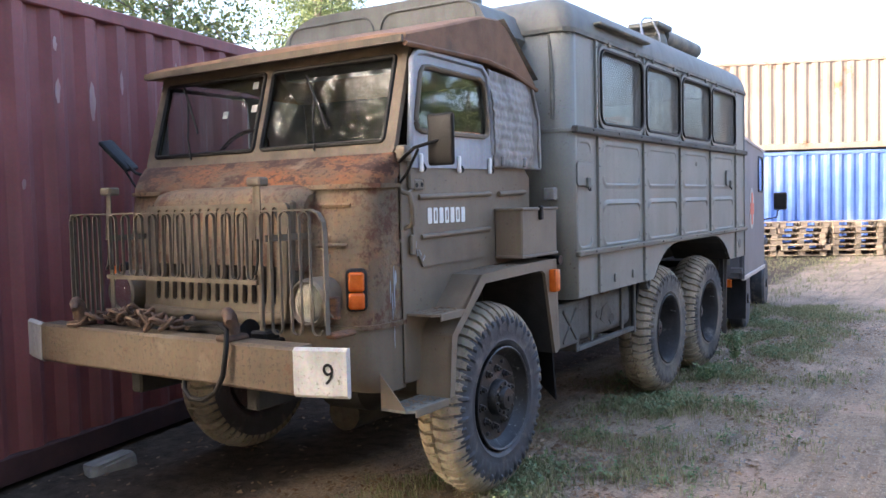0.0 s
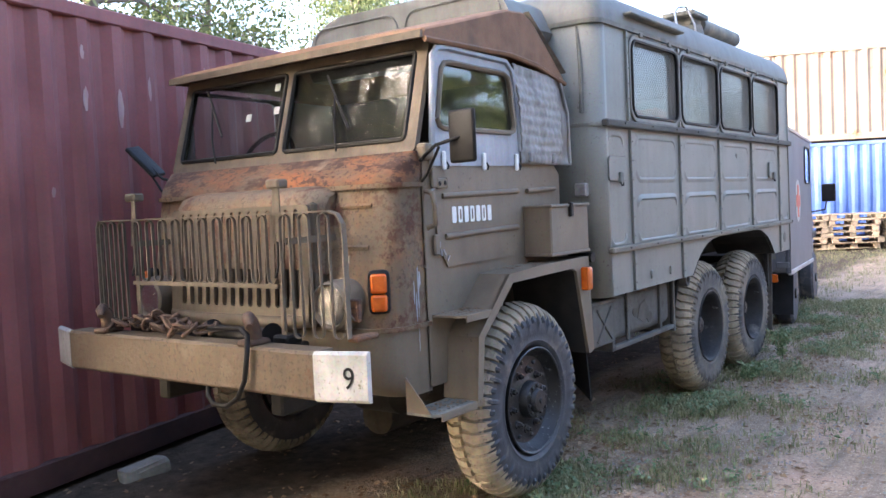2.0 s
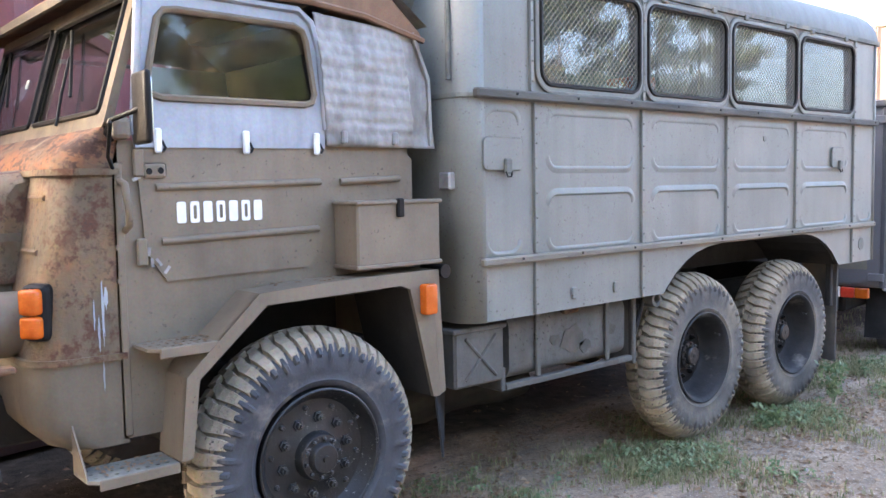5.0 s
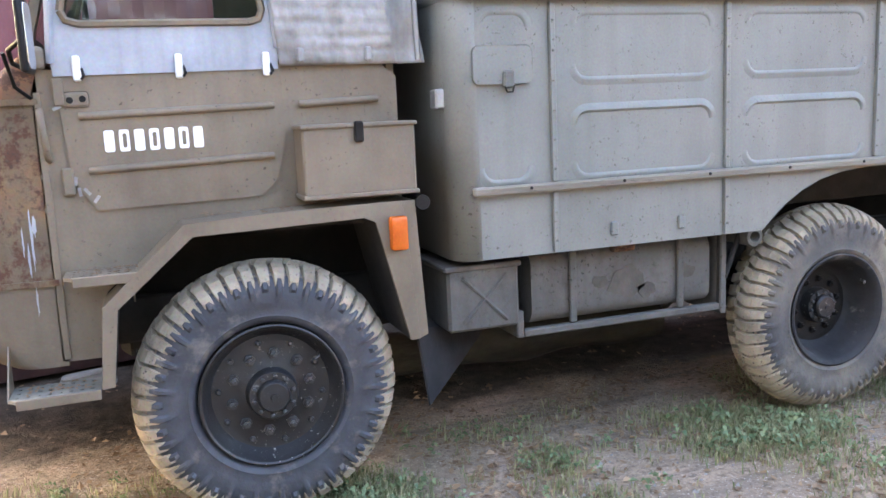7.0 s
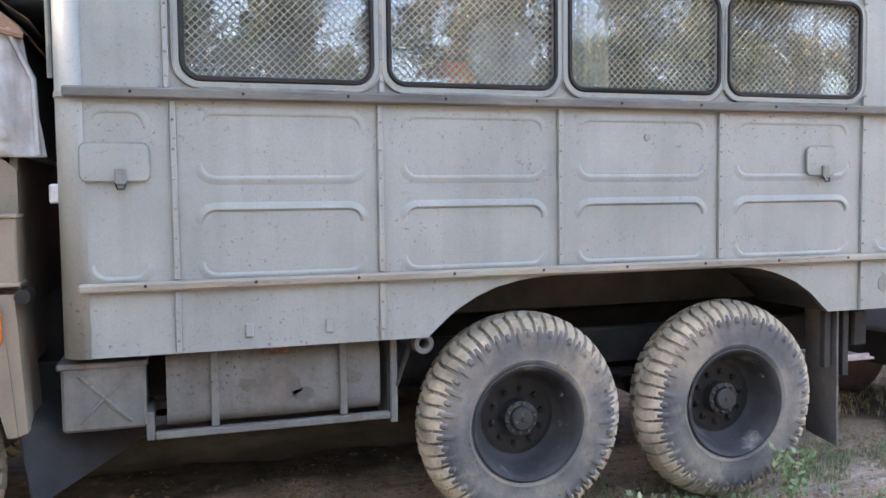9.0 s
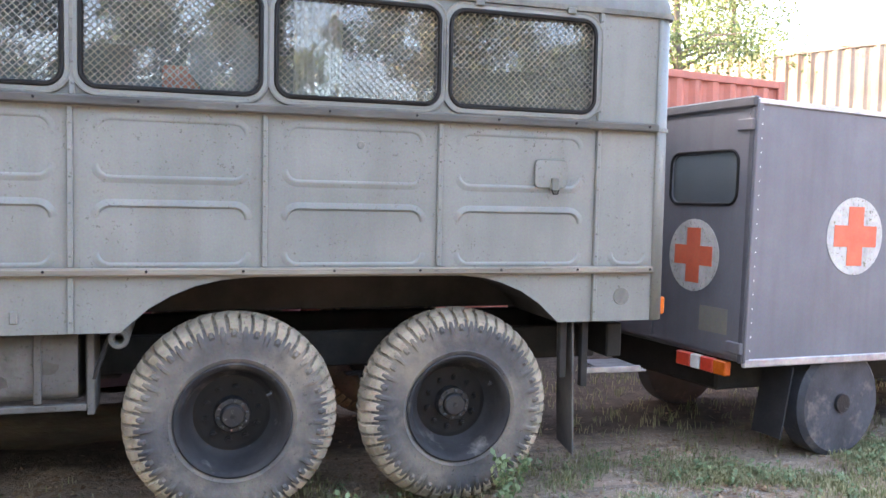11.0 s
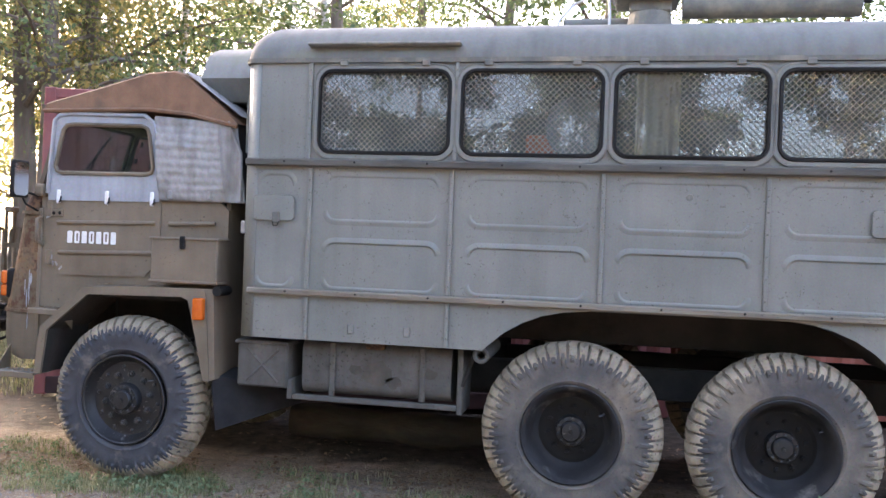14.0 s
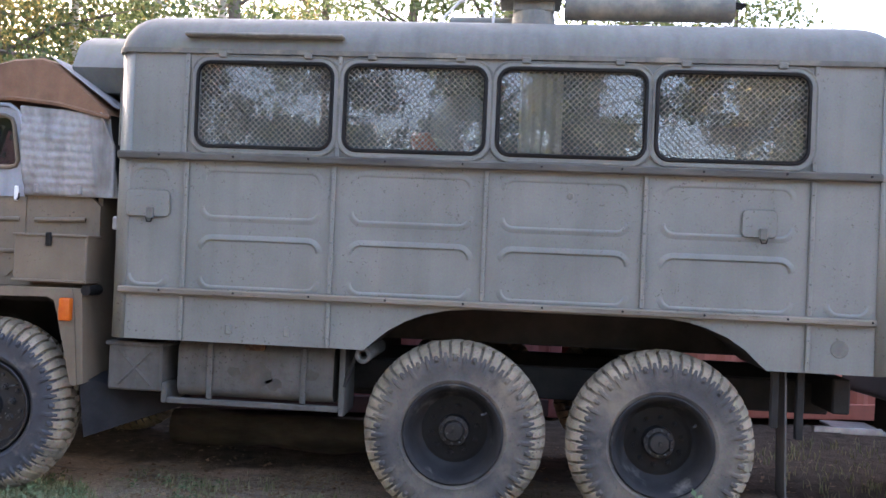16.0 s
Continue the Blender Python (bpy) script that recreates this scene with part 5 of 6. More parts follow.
    for x in (-0.52, -0.17, 0.15):
        bm = B()
        box(bm, x - 0.014, x + 0.014, y - 0.016, y - 0.001, 1.755, 1.845, 0.006)
        part("strap", bm, LETTER, sw, "pale fastening strap")
        bm = B()
        tube(bm, [(x + 0.016, y - 0.006, 1.80), (x + 0.022, y - 0.02, 1.775), (x + 0.012, y - 0.02, 1.76)], 0.005, 6)
        part("hook", bm, BLACK, sw)
    # quilted canvas behind the door
    bm = B()
    nx, nz = 60, 46
    grid = []
    for i in range(nx + 1):
        col = []
        for j in range(nz + 1):
            u, v = i / nx, j / nz
            x = 0.20 - 0.05 * v + u * (0.56 + 0.03 * (1 - v))
            z = 1.79 + v * (0.545 - 0.04 * u)
            q = 0.0
            if u < 0.80:
                wob = 0.35 * noise.noise((x * 9, z * 9, 6))
                q = 0.011 * abs(math.sin(math.pi * (j / 4.6 + 0.4 * wob))) ** 0.5 * (0.55 + 0.45 * abs(math.sin(math.pi * (i / 5.0 + 0.5 * (int(j / 4.6) % 2) + 1.6 * wob))) ** 0.7)
            yy = CR - 0.022 - q - 0.012 * noise.noise((x * 6, z * 9, 4)) - 0.006 * noise.noise((x * 22, z * 16, 5)) - (0.02 * math.sin(math.pi * v) if u < 0.8 else 0.0)
            col.append(bm.verts.new((x, yy, z)))
        grid.append(col)
    for i in range(nx):
        for j in range(nz):
            bm.faces.new((grid[i][j], grid[i + 1][j], grid[i + 1][j + 1], grid[i][j + 1]))
    qc = part("quilted_curtain", bm, CANVAS, TRUCK, "grubby white quilted canvas behind the door", smooth=80)
    s = qc.modifiers.new("thickness", "SOLIDIFY")
    s.thickness = 0.008
    for x in (0.28, 0.55):
        bm = B()
        box(bm, x - 0.015, x + 0.015, CR - 0.05, CR - 0.02, 1.80, 1.86, 0.008)
        part("strap", bm, CANVAS, TRUCK)
    bm = B()
    tube(bm, [(0.76, CR - 0.03, 1.80), (0.75, CR - 0.03, 2.1), (0.66, CR - 0.03, 2.3)], 0.012, 6)
    part("canvas_hem", bm, CANVAS, TRUCK, smooth=60)
    # curtain across the cab's back, its dark colour standing in for shade
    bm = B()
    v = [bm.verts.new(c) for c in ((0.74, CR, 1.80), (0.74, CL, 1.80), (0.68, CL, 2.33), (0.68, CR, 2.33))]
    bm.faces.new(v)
    part("rear_curtain", bm, CAB_SHADE, TRUCK, "rear cab curtain, coloured dark for the shaded inside")
    bm = B()
    plate(bm, [(-0.6, 1.79), (0.74, 1.79), (0.7, 2.33), (-0.55, 2.34)], [rrect(-0.53, 0.14, 1.86, 2.315, 0.05)[::-1]], sideY(CL), (0, 0.015, 0))
    part("far_side_curtain", bm, VINYL, TRUCK)
    # seats, dashboard and wheel inside
    for yc in (-0.72, 0.33):
        bm = B()
        box(bm, -0.12, 0.35, yc - 0.24, yc + 0.24, 1.30, 1.45, 0.04, 2)
        box(bm, 0.33, 0.45, yc - 0.24, yc + 0.24, 1.40, 1.95, 0.04, 2)
        part("seat", bm, BLACK, TRUCK, "dark vinyl cab seat", smooth=40)
    bm = B()
    box(bm, -0.64, -0.42, CR + 0.05, CL - 0.05, 1.55, 1.80, 0.03, 2)
    part("dashboard", bm, OLIVE, TRUCK)
    bm = B()
    loop = [(-0.30 + 0.10 * math.sin(a), 0.35 + 0.22 * math.cos(a), 1.88 + 0.19 * math.sin(a)) for a in [2 * math.pi * k / 28 for k in range(29)]]
    tube(bm, loop, 0.014, 8, cap=False)
    tube(bm, [(-0.30, 0.35, 1.88), (-0.5, 0.35, 1.65)], 0.02, 8)
    part("steering_wheel", bm, BLACK, TRUCK, smooth=60)
    bm = B()
    box(bm, -0.55, 0.66, CR + 0.04, CL - 0.04, 1.15, 1.18, 0)
    part("cab_floor", bm, UNDER, TRUCK)
    # mirrors on bent arms
    for y, sg in ((CR, -1), (CL, 1)):
        mx, my, mz = (-0.655, y - 0.235, 1.895) if sg < 0 else (-0.74, y + 0.20, 1.93)
        bm = B()
        box(bm, mx - 0.013, mx + 0.013, my - 0.074, my + 0.074, mz - 0.12, mz + 0.12, 0.012, 2, None)
        bmesh.ops.bevel(bm, geom=[e for e in bm.edges if abs(e.verts[0].co.x - e.verts[1].co.x) > 0.001 and max(abs(e.verts[0].co.z - mz), abs(e.verts[0].co.y - my)) > 0.06], offset=0.002, segments=1, affect="EDGES")
        turn = Matrix.Rotation(radians(-4), 3, "Z") if sg < 0 else Matrix.Rotation(radians(-42), 3, Vector((0.82, 0.57, 0))) @ Matrix.Rotation(radians(112), 3, "Z")
        bmesh.ops.rotate(bm, cent=(mx, my, mz), matrix=turn, verts=bm.verts)
        mr = part("wing_mirror", bm, BLACK, TRUCK, "black wing mirror on a bent arm", smooth=40)
        bm = B()
        plate(bm, rrect(my - 0.06, my + 0.06, mz - 0.105, mz + 0.105, 0.03), [], faceX(mx + 0.0135), (0.003, 0, 0))
        bmesh.ops.rotate(bm, cent=(mx, my, mz), matrix=turn, verts=bm.verts)
        part("mirror_glass", bm, MIRROR, mr)
        bm = B()
        tube(bm, [(-0.68, y + sg * 0.01, 1.80), (-0.72, y + sg * 0.07, 1.82), (-0.72, y + sg * 0.13, 1.86), (mx, my, mz)], 0.009, 8)
        tube(bm, [(-0.68, y + sg * 0.01, 1.70), (-0.72, y + sg * 0.08, 1.74), (-0.735, y + sg * 0.16, 1.85)], 0.007, 8)
        part("mirror_arm", bm, BLACK, mr, smooth=60)
    # fender over the front wheel
    path = [(-0.545, 0.655), (-0.515, 0.955), (-0.215, 1.228), (0.10, 1.245), (0.61, 1.252), (0.625, 1.20), (0.665, 0.685)]
    inner = [(-0.50, 0.66), (-0.465, 0.94), (-0.185, 1.18), (0.46, 1.195), (0.505, 1.175), (0.525, 1.10), (0.625, 0.685)]
    for y0, y1, sg in ((CR + 0.02, -1.29, -1), (CL - 0.02, 0.89, 1)):
        bm = B()
        plate(bm, path + inner[::-1], [], sideY(y1), (0, -sg * 0.02, 0))
        rings = [[Vector((x, yy, z)) for x, z in path] for yy in (y0, y1)]
        loft(bm, rings, closed=False)
        fd = part("fender", bm, OLIVE, TRUCK, "angular olive front fender", smooth=None)
        s = fd.modifiers.new("edge", "BEVEL")
        s.width, s.segments, s.limit_method = 0.006, 2, "ANGLE"
        bm = B()
        loft(bm, [[Vector((x, yy, z)) for x, z in inner] for yy in (y0 + sg * -0.25, y1 + sg * -0.02)], closed=False)
        part("wheel_well", bm, UNDER, TRUCK)
    bm = B()
    plate(bm, [(0.60, 1.25), (0.67, 1.25), (0.70, 0.70), (0.66, 0.685)], [], sideY(-1.285), (0, 0.4, 0))
    part("fender_rear_face", bm, OLIVE, TRUCK)
    bm = B()
    box(bm, 0.555, 0.625, -1.335, -1.285, 1.06, 1.195, 0.012, 2)
    part("side_marker", bm, AMBER, TRUCK, "orange side marker lamp on the fender", smooth=40)
    bm = B()
    lathe(bm, [(-1.30, 0.03), (-1.15, 0.03)], (0.70, 0, 1.24), "y", 14)
    part("fender_stub", bm, BLACK, TRUCK)
    # tool box on the fender
    bm = B()
    box(bm, 0.24, 0.685, -1.285, CR, 1.29, 1.555, 0.008)
    tb = part("tool_box", bm, OLIVE, TRUCK, "olive steel tool box above the fender")
    bm = B()
    box(bm, 0.232, 0.693, -1.295, CR, 1.545, 1.562, 0.005)
    part("lid", bm, OLIVE, tb)
    bm = B()
    box(bm, 0.44, 0.475, -1.305, -1.28, 1.49, 1.57, 0.006)
    part("latch", bm, BLACK, tb)
    bm = B()
    box(bm, 0.232, 0.693, -1.29, CR, 1.278, 1.296, 0.004)
    part("base_flange", bm, OLIVE, tb)
    # steps
    for x0, x1, z, nm in ((-0.635, -0.36, 1.07, 0), (-0.86, -0.55, 0.655, 1)):
        bm = B()
        holes = []
        for i in range(8):
            for j in range(3):
                hx, hy = x0 + 0.03 + i * (x1 - x0 - 0.06) / 7, -1.245 + j * 0.05
                holes.append([(hx + 0.009 * math.cos(a), hy + 0.009 * math.sin(a)) for a in [-2 * math.pi * k / 8 for k in range(8)]])
        plate(bm, [(x0 + 0.03, -1.285), (x1, -1.285), (x1, CR), (x0, CR), (x0, -1.25)], holes, lambda u, v, z=z: Vector((u, v, z)), (0, 0, -0.012))
        st = part("step", bm, GREY_DK if nm else OLIVE, TRUCK, "perforated metal step with fallen leaves")
        bm = B()
        box(bm, x0 + 0.03, x1, -1.289, -1.279, z - 0.035, z + 0.002, 0.003)
        part("step_lip", bm, OLIVE, st)
        bm = B()
        plate(bm, [(CR, z - 0.012), (-1.27, z - 0.012), (CR, z - 0.14)] if not nm else [(CR, z), (-1.25, z), (CR, z + 0.16)], [], faceX(x1 - 0.05 if not nm else x0), (0.006, 0, 0))
        part("step_bracket", bm, OLIVE, st)
    for z, x in ((1.02, -0.66), (0.9, -0.66), (1.14, -0.665), (1.3, -0.67), (1.42, -0.67)):
        bm = B()
        lathe(bm, [(CR, 0.012), (CR - 0.008, 0.010)], (x, 0, z), "y", 8)
        part("rivet", bm, OLIVE, TRUCK)
    bm = B()
    box(bm, -0.675, -0.648, CR - 0.01, CR, 0.74, 1.72, 0.004)
    part("pillar_strip", bm, OLIVE, TRUCK)

    # splashed white paint and scraps of tape
    rs = random.Random(12)
    for x, z, w, h in ((-0.735, 1.20, 0.012, 0.22), (-0.75, 1.12, 0.008, 0.14), (-0.722, 1.25, 0.018, 0.08), (-0.74, 0.97, 0.007, 0.12), (-0.765, 1.19, 0.006, 0.10)):
        lp = [(x + w * 0.5 * math.cos(a) * rs.uniform(0.5, 1.3), z + h * 0.5 * math.sin(a) * rs.uniform(0.6, 1.2)) for a in [2 * math.pi * q / 16 for q in range(16)]]
        bm = B()
        plate(bm, lp, [], sideY(CR - 0.0025), (0, 0.002, 0))
        part("paint_splash", bm, VINYL, TRUCK, "dribbled white paint")
    for x, z, a in ((-0.60, 1.665, 0.4), (-0.565, 1.40, 1.4), (-0.53, 1.36, 2.2), (-0.50, 1.33, 0.9), (-0.555, 1.36, 1.7)):
        dx, dz = 0.016 * math.cos(a), 0.016 * math.sin(a)
        bm = B()
        plate(bm, [(x - dx - dz * 0.35, z - dz + dx * 0.35), (x - dx + dz * 0.35, z - dz - dx * 0.35), (x + dx + dz * 0.35, z + dz - dx * 0.35), (x + dx - dz * 0.35, z + dz + dx * 0.35)], [], sideY(CR - 0.016), (0, 0.003, 0))
        part("tape_scrap", bm, CANVAS, TRUCK, "scrap of pale tape")
    # leaf bits lying on the steps and the fender
    for k in range(90):
        x, y, z = rs.choice(((rs.uniform(-0.6, -0.38), rs.uniform(-1.27, -1.13), 1.074), (rs.uniform(-0.82, -0.57), rs.uniform(-1.25, -1.13), 0.659), (rs.uniform(-0.15, 0.22), rs.uniform(-1.27, -1.13), 1.246)))
        a = rs.uniform(0, 3)
        dx, dy = 0.012 * math.cos(a), 0.012 * math.sin(a)
        bm = B()
        f = [bm.verts.new(c) for c in ((x - dx, y - dy, z), (x - dy * 0.5, y + dx * 0.5, z + 0.004), (x + dx, y + dy, z + 0.002), (x + dy * 0.5, y - dx * 0.5, z + 0.005))]
        bm.faces.new(f)
        part("leaf_bit", bm, DRYLEAF, TRUCK)


build_cab()


# ---- truck: bumper, brush guard, hooks, chain ----
def build_front():
    def bend(y):      # the bumper's ends sweep back a little
        return 0.32 * max(0, abs(y - CY) - 0.90) + 0.022

    def bumper(y0, y1, grow, mat, nm, label="", deep=0.12):
        bm = B()
        ys = [y0 + (y1 - y0) * k / 10 for k in range(11)]
        rings = []
        for y in ys:
            x = -1.44 + bend(y)
            g = grow
            rings.append([Vector((x + a, y, z)) for a, z in ((-g, 0.835 - g), (-g, 1.01 + g), (0.012 - g, 1.022 + g), (deep + g, 1.022 + g), (deep + g, 0.825 - g), (0.012 - g, 0.822 - g))])
        vr = loft(bm, rings)
        bm.faces.new(vr[0][::-1]), bm.faces.new(vr[-1])
        return part(nm, bm, mat, TRUCK, label)

    bumper(-1.09, 0.70, 0, BUMPER, "bumper", "chipped olive steel bumper")
    wb = bumper(-1.32, -1.095, 0.003, WHITE, "bumper_end", "white painted bumper end with a black number", 0.018)
    bumper(0.69, 0.925, 0.003, WHITE, "bumper_end", "white painted bumper end", 0.018)
    cu = bpy.data.curves.new("numeral", "FONT")
    cu.body, cu.size, cu.extrude, cu.align_x, cu.align_y = "9", 0.125, 0.001, "CENTER", "CENTER"
    tx = new("numeral", cu)
    tx.data.materials.append(BLACK)
    tx.parent = wb
    tx.matrix_basis = Matrix.Translation((-1.44 + bend(-1.245) - 0.0065, -1.245, 0.915)) @ Matrix.Rotation(radians(-90 + 17.7), 4, "Z") @ Matrix.Rotation(radians(90), 4, "X") @ Matrix.Diagonal((0.85, 1, 1, 1))
    for y in (-0.62, 0.22):
        bm = B()
        box(bm, -1.33, -1.0, y - 0.04, y + 0.04, 0.84, 0.98, 0.01)
        part("bumper_bracket", bm, UNDER, TRUCK)
    bm = B()
    box(bm, -1.34, -1.06, -1.0, 0.60, 0.93, 0.945, 0)
    part("bumper_shelf", bm, UNDER, TRUCK)
    # tow hooks
    for y in (-0.68, 0.42):
        bm = B()
        pts = [(-1.36, y, 1.0), (-1.36, y, 1.07), (-1.37, y, 1.12), (-1.40, y - 0.02, 1.145), (-1.43, y - 0.05, 1.14), (-1.45, y - 0.08, 1.115)]
        tube(bm, pts, [0.04, 0.036, 0.032, 0.028, 0.024, 0.014], 10)
        box(bm, -1.42, -1.30, y - 0.05, y + 0.05, 1.015, 1.045, 0.01)
        part("tow_hook", bm, CHAIN, TRUCK, "rusty forged tow hook", smooth=50)
    # chain heap
    rnd = random.Random(3)
    for k in range(34):
        a = rnd.uniform(0, math.pi)
        m = Matrix.Translation((-1.33 + rnd.uniform(-0.05, 0.07), 0.38 - 0.021 * k, 1.045 + 0.05 * rnd.random() * math.sin(math.pi * k / 34) + 0.015)) @ Euler((rnd.uniform(-1, 1), rnd.uniform(-1, 1), a)).to_matrix().to_4x4()
        bm = B()
        lp = [(0.032 * math.cos(b2) * 1.0 + (0.012 if math.cos(b2) > 0 else -0.012), 0.02 * math.sin(b2), 0) for b2 in [2 * math.pi * q / 12 for q in range(13)]]
        tube(bm, lp, 0.008, 6, cap=False)
        bmesh.ops.transform(bm, matrix=m, verts=bm.verts)
        part("chain_link", bm, CHAIN, TRUCK, smooth=60)
    # winch drum and cable
    bm = B()
    lathe(bm, [(-0.62, 0.07), (-0.60, 0.045), (-0.22, 0.045), (-0.20, 0.07)], (-1.2, 0, 1.02), "y", 18)
    part("winch_drum", bm, BLACK, TRUCK, smooth=40)
    bm = B()
    tube(bm, [(-1.30, -0.30, 1.06), (-1.36, -0.48, 1.08), (-1.38, -0.62, 1.09), (-1.42, -0.71, 1.07), (-1.445, -0.73, 1.0), (-1.45, -0.71, 0.88), (-1.45, -0.66, 0.80), (-1.44, -0.57, 0.755), (-1.43, -0.47, 0.75), (-1.41, -0.41, 0.78), (-1.39, -0.39, 0.82)], 0.012, 8)
    part("tow_cable", bm, BLACK, TRUCK, "frayed dark tow cable looped over the bumper", smooth=60)
    # brush guard
    def gx(y):
        if y < -0.70:
            return -1.24 + 0.15 * (-0.70 - y)
        return -1.24

    def serpentine(y0, y1, zl, zh, loops):
        """One strip bent to and fro in narrow loops."""
        r = abs(y1 - y0) / (2 * loops) / 2
        pts, y = [(y0, zl + r)], y0
        for k in range(2 * loops):
            c, top = y - r, k % 2 == 0
            for q in range(9):
                a = math.pi * q / 8
                pts.append((c + r * math.cos(a), zh - r + r * math.sin(a) if top else zl + r - r * math.sin(a)))
            y -= 2 * r
        return [Vector((gx(yy), yy, z)) for yy, z in pts]

    for y0, y1, zl, loops in ((0.625, 0.37, 1.035, 3), (0.325, -0.715, 1.272, 10), (-0.745, -1.055, 1.035, 3)):
        bm = B()
        ribbon(bm, serpentine(y0, y1, zl, 1.578, loops), 0.020, 0.005, (1, 0.25, 0))
        part("guard_strip", bm, GUARD, TRUCK, "flat steel strip bent into upright loops")
    bm = B()
    ribbon(bm, [Vector((gx(q), q, 1.585)) for q in [0.63 - 0.04 * k2 for k2 in range(42)]] + [Vector((gx(-1.05), -1.05, 1.57)), Vector((gx(-1.075), -1.075, 1.53)), Vector((gx(-1.08), -1.08, 1.45)), Vector((gx(-1.08), -1.08, 1.04))], 0.028, 0.008, (1, 0, 0))
    part("guard_frame", bm, GUARD, TRUCK, "strip-steel brush guard frame")
    bm = B()
    ribbon(bm, [Vector((gx(0.63), 0.63, 1.585)), Vector((gx(0.65), 0.65, 1.55)), Vector((gx(0.655), 0.655, 1.03))], 0.028, 0.008, (1, 0, 0))
    part("guard_frame", bm, GUARD, TRUCK)
    bm = B()
    ribbon(bm, [(-1.235, 0.36, 1.262), (-1.235, -0.72, 1.262)], 0.016, 0.02, (1, 0, 0))
    part("guard_bar", bm, GUARD, TRUCK)
    for y, z1 in ((-0.73, 1.715), (0.34, 1.70)):
        bm = B()
        ribbon(bm, [(-1.225, y, 1.03), (-1.225, y, z1)], 0.03, 0.006, (0, 1, 0))
        ribbon(bm, [(-1.21, y + 0.05, 1.45), (-1.19, y + 0.05, z1)], 0.026, 0.005, (0, 1, 0))
        box(bm, -1.235, -1.17, y - 0.02, y + 0.065, z1 - 0.02, z1 + 0.022, 0.008)
        part("guard_post", bm, GUARD, TRUCK, "upright guard post with a latch")
        bm = B()
        tube(bm, [(-1.235, y, 1.46), (-1.24, y, 1.36), (-1.25, y, 1.32), (-1.24, y + 0.02, 1.30)], 0.007, 6)
        part("guard_latch", bm, BLACK, TRUCK)
        bm = B()
        box(bm, -1.26, -1.16, y - 0.05, y + 0.05, 1.0, 1.045, 0.01)
        part("guard_foot", bm, BLACK, TRUCK)
    for y in (-0.76, 0.36):
        bm = B()
        ribbon(bm, [(-1.22, y, 1.46), (-0.90, y, 1.46)], 0.03, 0.006, (0, 0, 1))
        part("guard_stay", bm, GUARD, TRUCK)
    bm = B()
    box(bm, -1.17, -1.02, -1.11, -1.05, 1.02, 1.045, 0.008)
    box(bm, -1.13, -1.10, -1.09, -1.03, 1.10, 1.20, 0.006)
    part("guard_bracket", bm, RUSTY, TRUCK)
    bm = B()
    ribbon(bm, [(-1.14, -1.06, 1.39), (-1.15, -1.05, 1.33), (-1.16, -1.07, 1.24), (-1.15, -1.03, 1.16), (-1.13, -1.06, 1.11)], 0.03, 0.006, (0.3, 1, 0))
    part("bent_strap", bm, GUARD, TRUCK)


build_front()

# ---- distance: far containers, pallets, ambulance ----
FAR = radians(114)
far_dir = Vector((math.cos(FAR), math.sin(FAR), 0))


def far_at(s, off=0.0, z=0.0):
    """A point s metres along the far row, off metres in front of it."""
    p = Vector((20.6, 1.0, z)) + far_dir * s
    return (p.x - math.sin(FAR) * off, p.y + math.cos(FAR) * off, z)


# the near faces look back down the yard, so the rows run from the far right end
for s, z, mat, lab, h in ((-8.3, 0.08, BLUE_BOX, "blue corrugated shipping container at the back of the yard", 2.68), (-8.3, 2.80, CREAM_BOX, "rust-stained cream shipping container stacked on a blue one", 2.42),
                          (4.1, 0.08, BLUE_BOX, "blue corrugated shipping container at the back of the yard", 2.68), (4.1, 2.80, CREAM_BOX, "rust-stained cream shipping container stacked on a blue one", 2.42)):
    p = far_at(s + 12.2, 0, z)
    container(p, FAR + math.pi, 12.19, h, mat, lab, pitch=0.3)


def pallet(loc, yaw):
    t = thing("pallet", loc, "stacked weathered wooden pallet", "pallet", "stacks of pallets")
    base = Matrix.Translation(loc) @ Matrix.Rotation(yaw, 4, "Z")
    t.rotation_euler = (0, 0, yaw)

    def add(nm, x0, x1, y0, y1, z0, z1):
        bm = B()
        box(bm, x0, x1, y0, y1, z0, z1, 0.004)
        bmesh.ops.transform(bm, matrix=base, verts=bm.verts)
        part(nm, bm, WOOD, t).matrix_parent_inverse = base.inverted()

    for k in range(5):
        add("plank", -0.6, 0.6, -0.4 + 0.17 * k, -0.4 + 0.17 * k + 0.12, 0.122, 0.144)
    for k in range(3):
        add("bearer", -0.6, 0.6, -0.4 + 0.34 * k, -0.4 + 0.34 * k + 0.1, 0.0, 0.022)
        for j in range(3):
            add("block", -0.6 + 0.525 * j, -0.45 + 0.525 * j, -0.4 + 0.34 * k, -0.3 + 0.34 * k, 0.022, 0.122)
    return t


rnd = random.Random(8)
first = None
for s in (-7.6, -6.3, -5.0, -3.7, -2.35, -1.05, 0.25, 1.5):
    for k in range(6):
        x, y, z = far_at(s + rnd.uniform(-0.05, 0.05), 1.0 + rnd.uniform(-0.06, 0.06), 0.02 + 0.146 * k)
        yaw = FAR + rnd.uniform(-0.04, 0.04)
        if first is None:
            first = pallet((x, y, z), yaw)
        else:
            copy_thing(first, Matrix.Translation((x, y, z)) @ Matrix.Rotation(yaw, 4, "Z"))


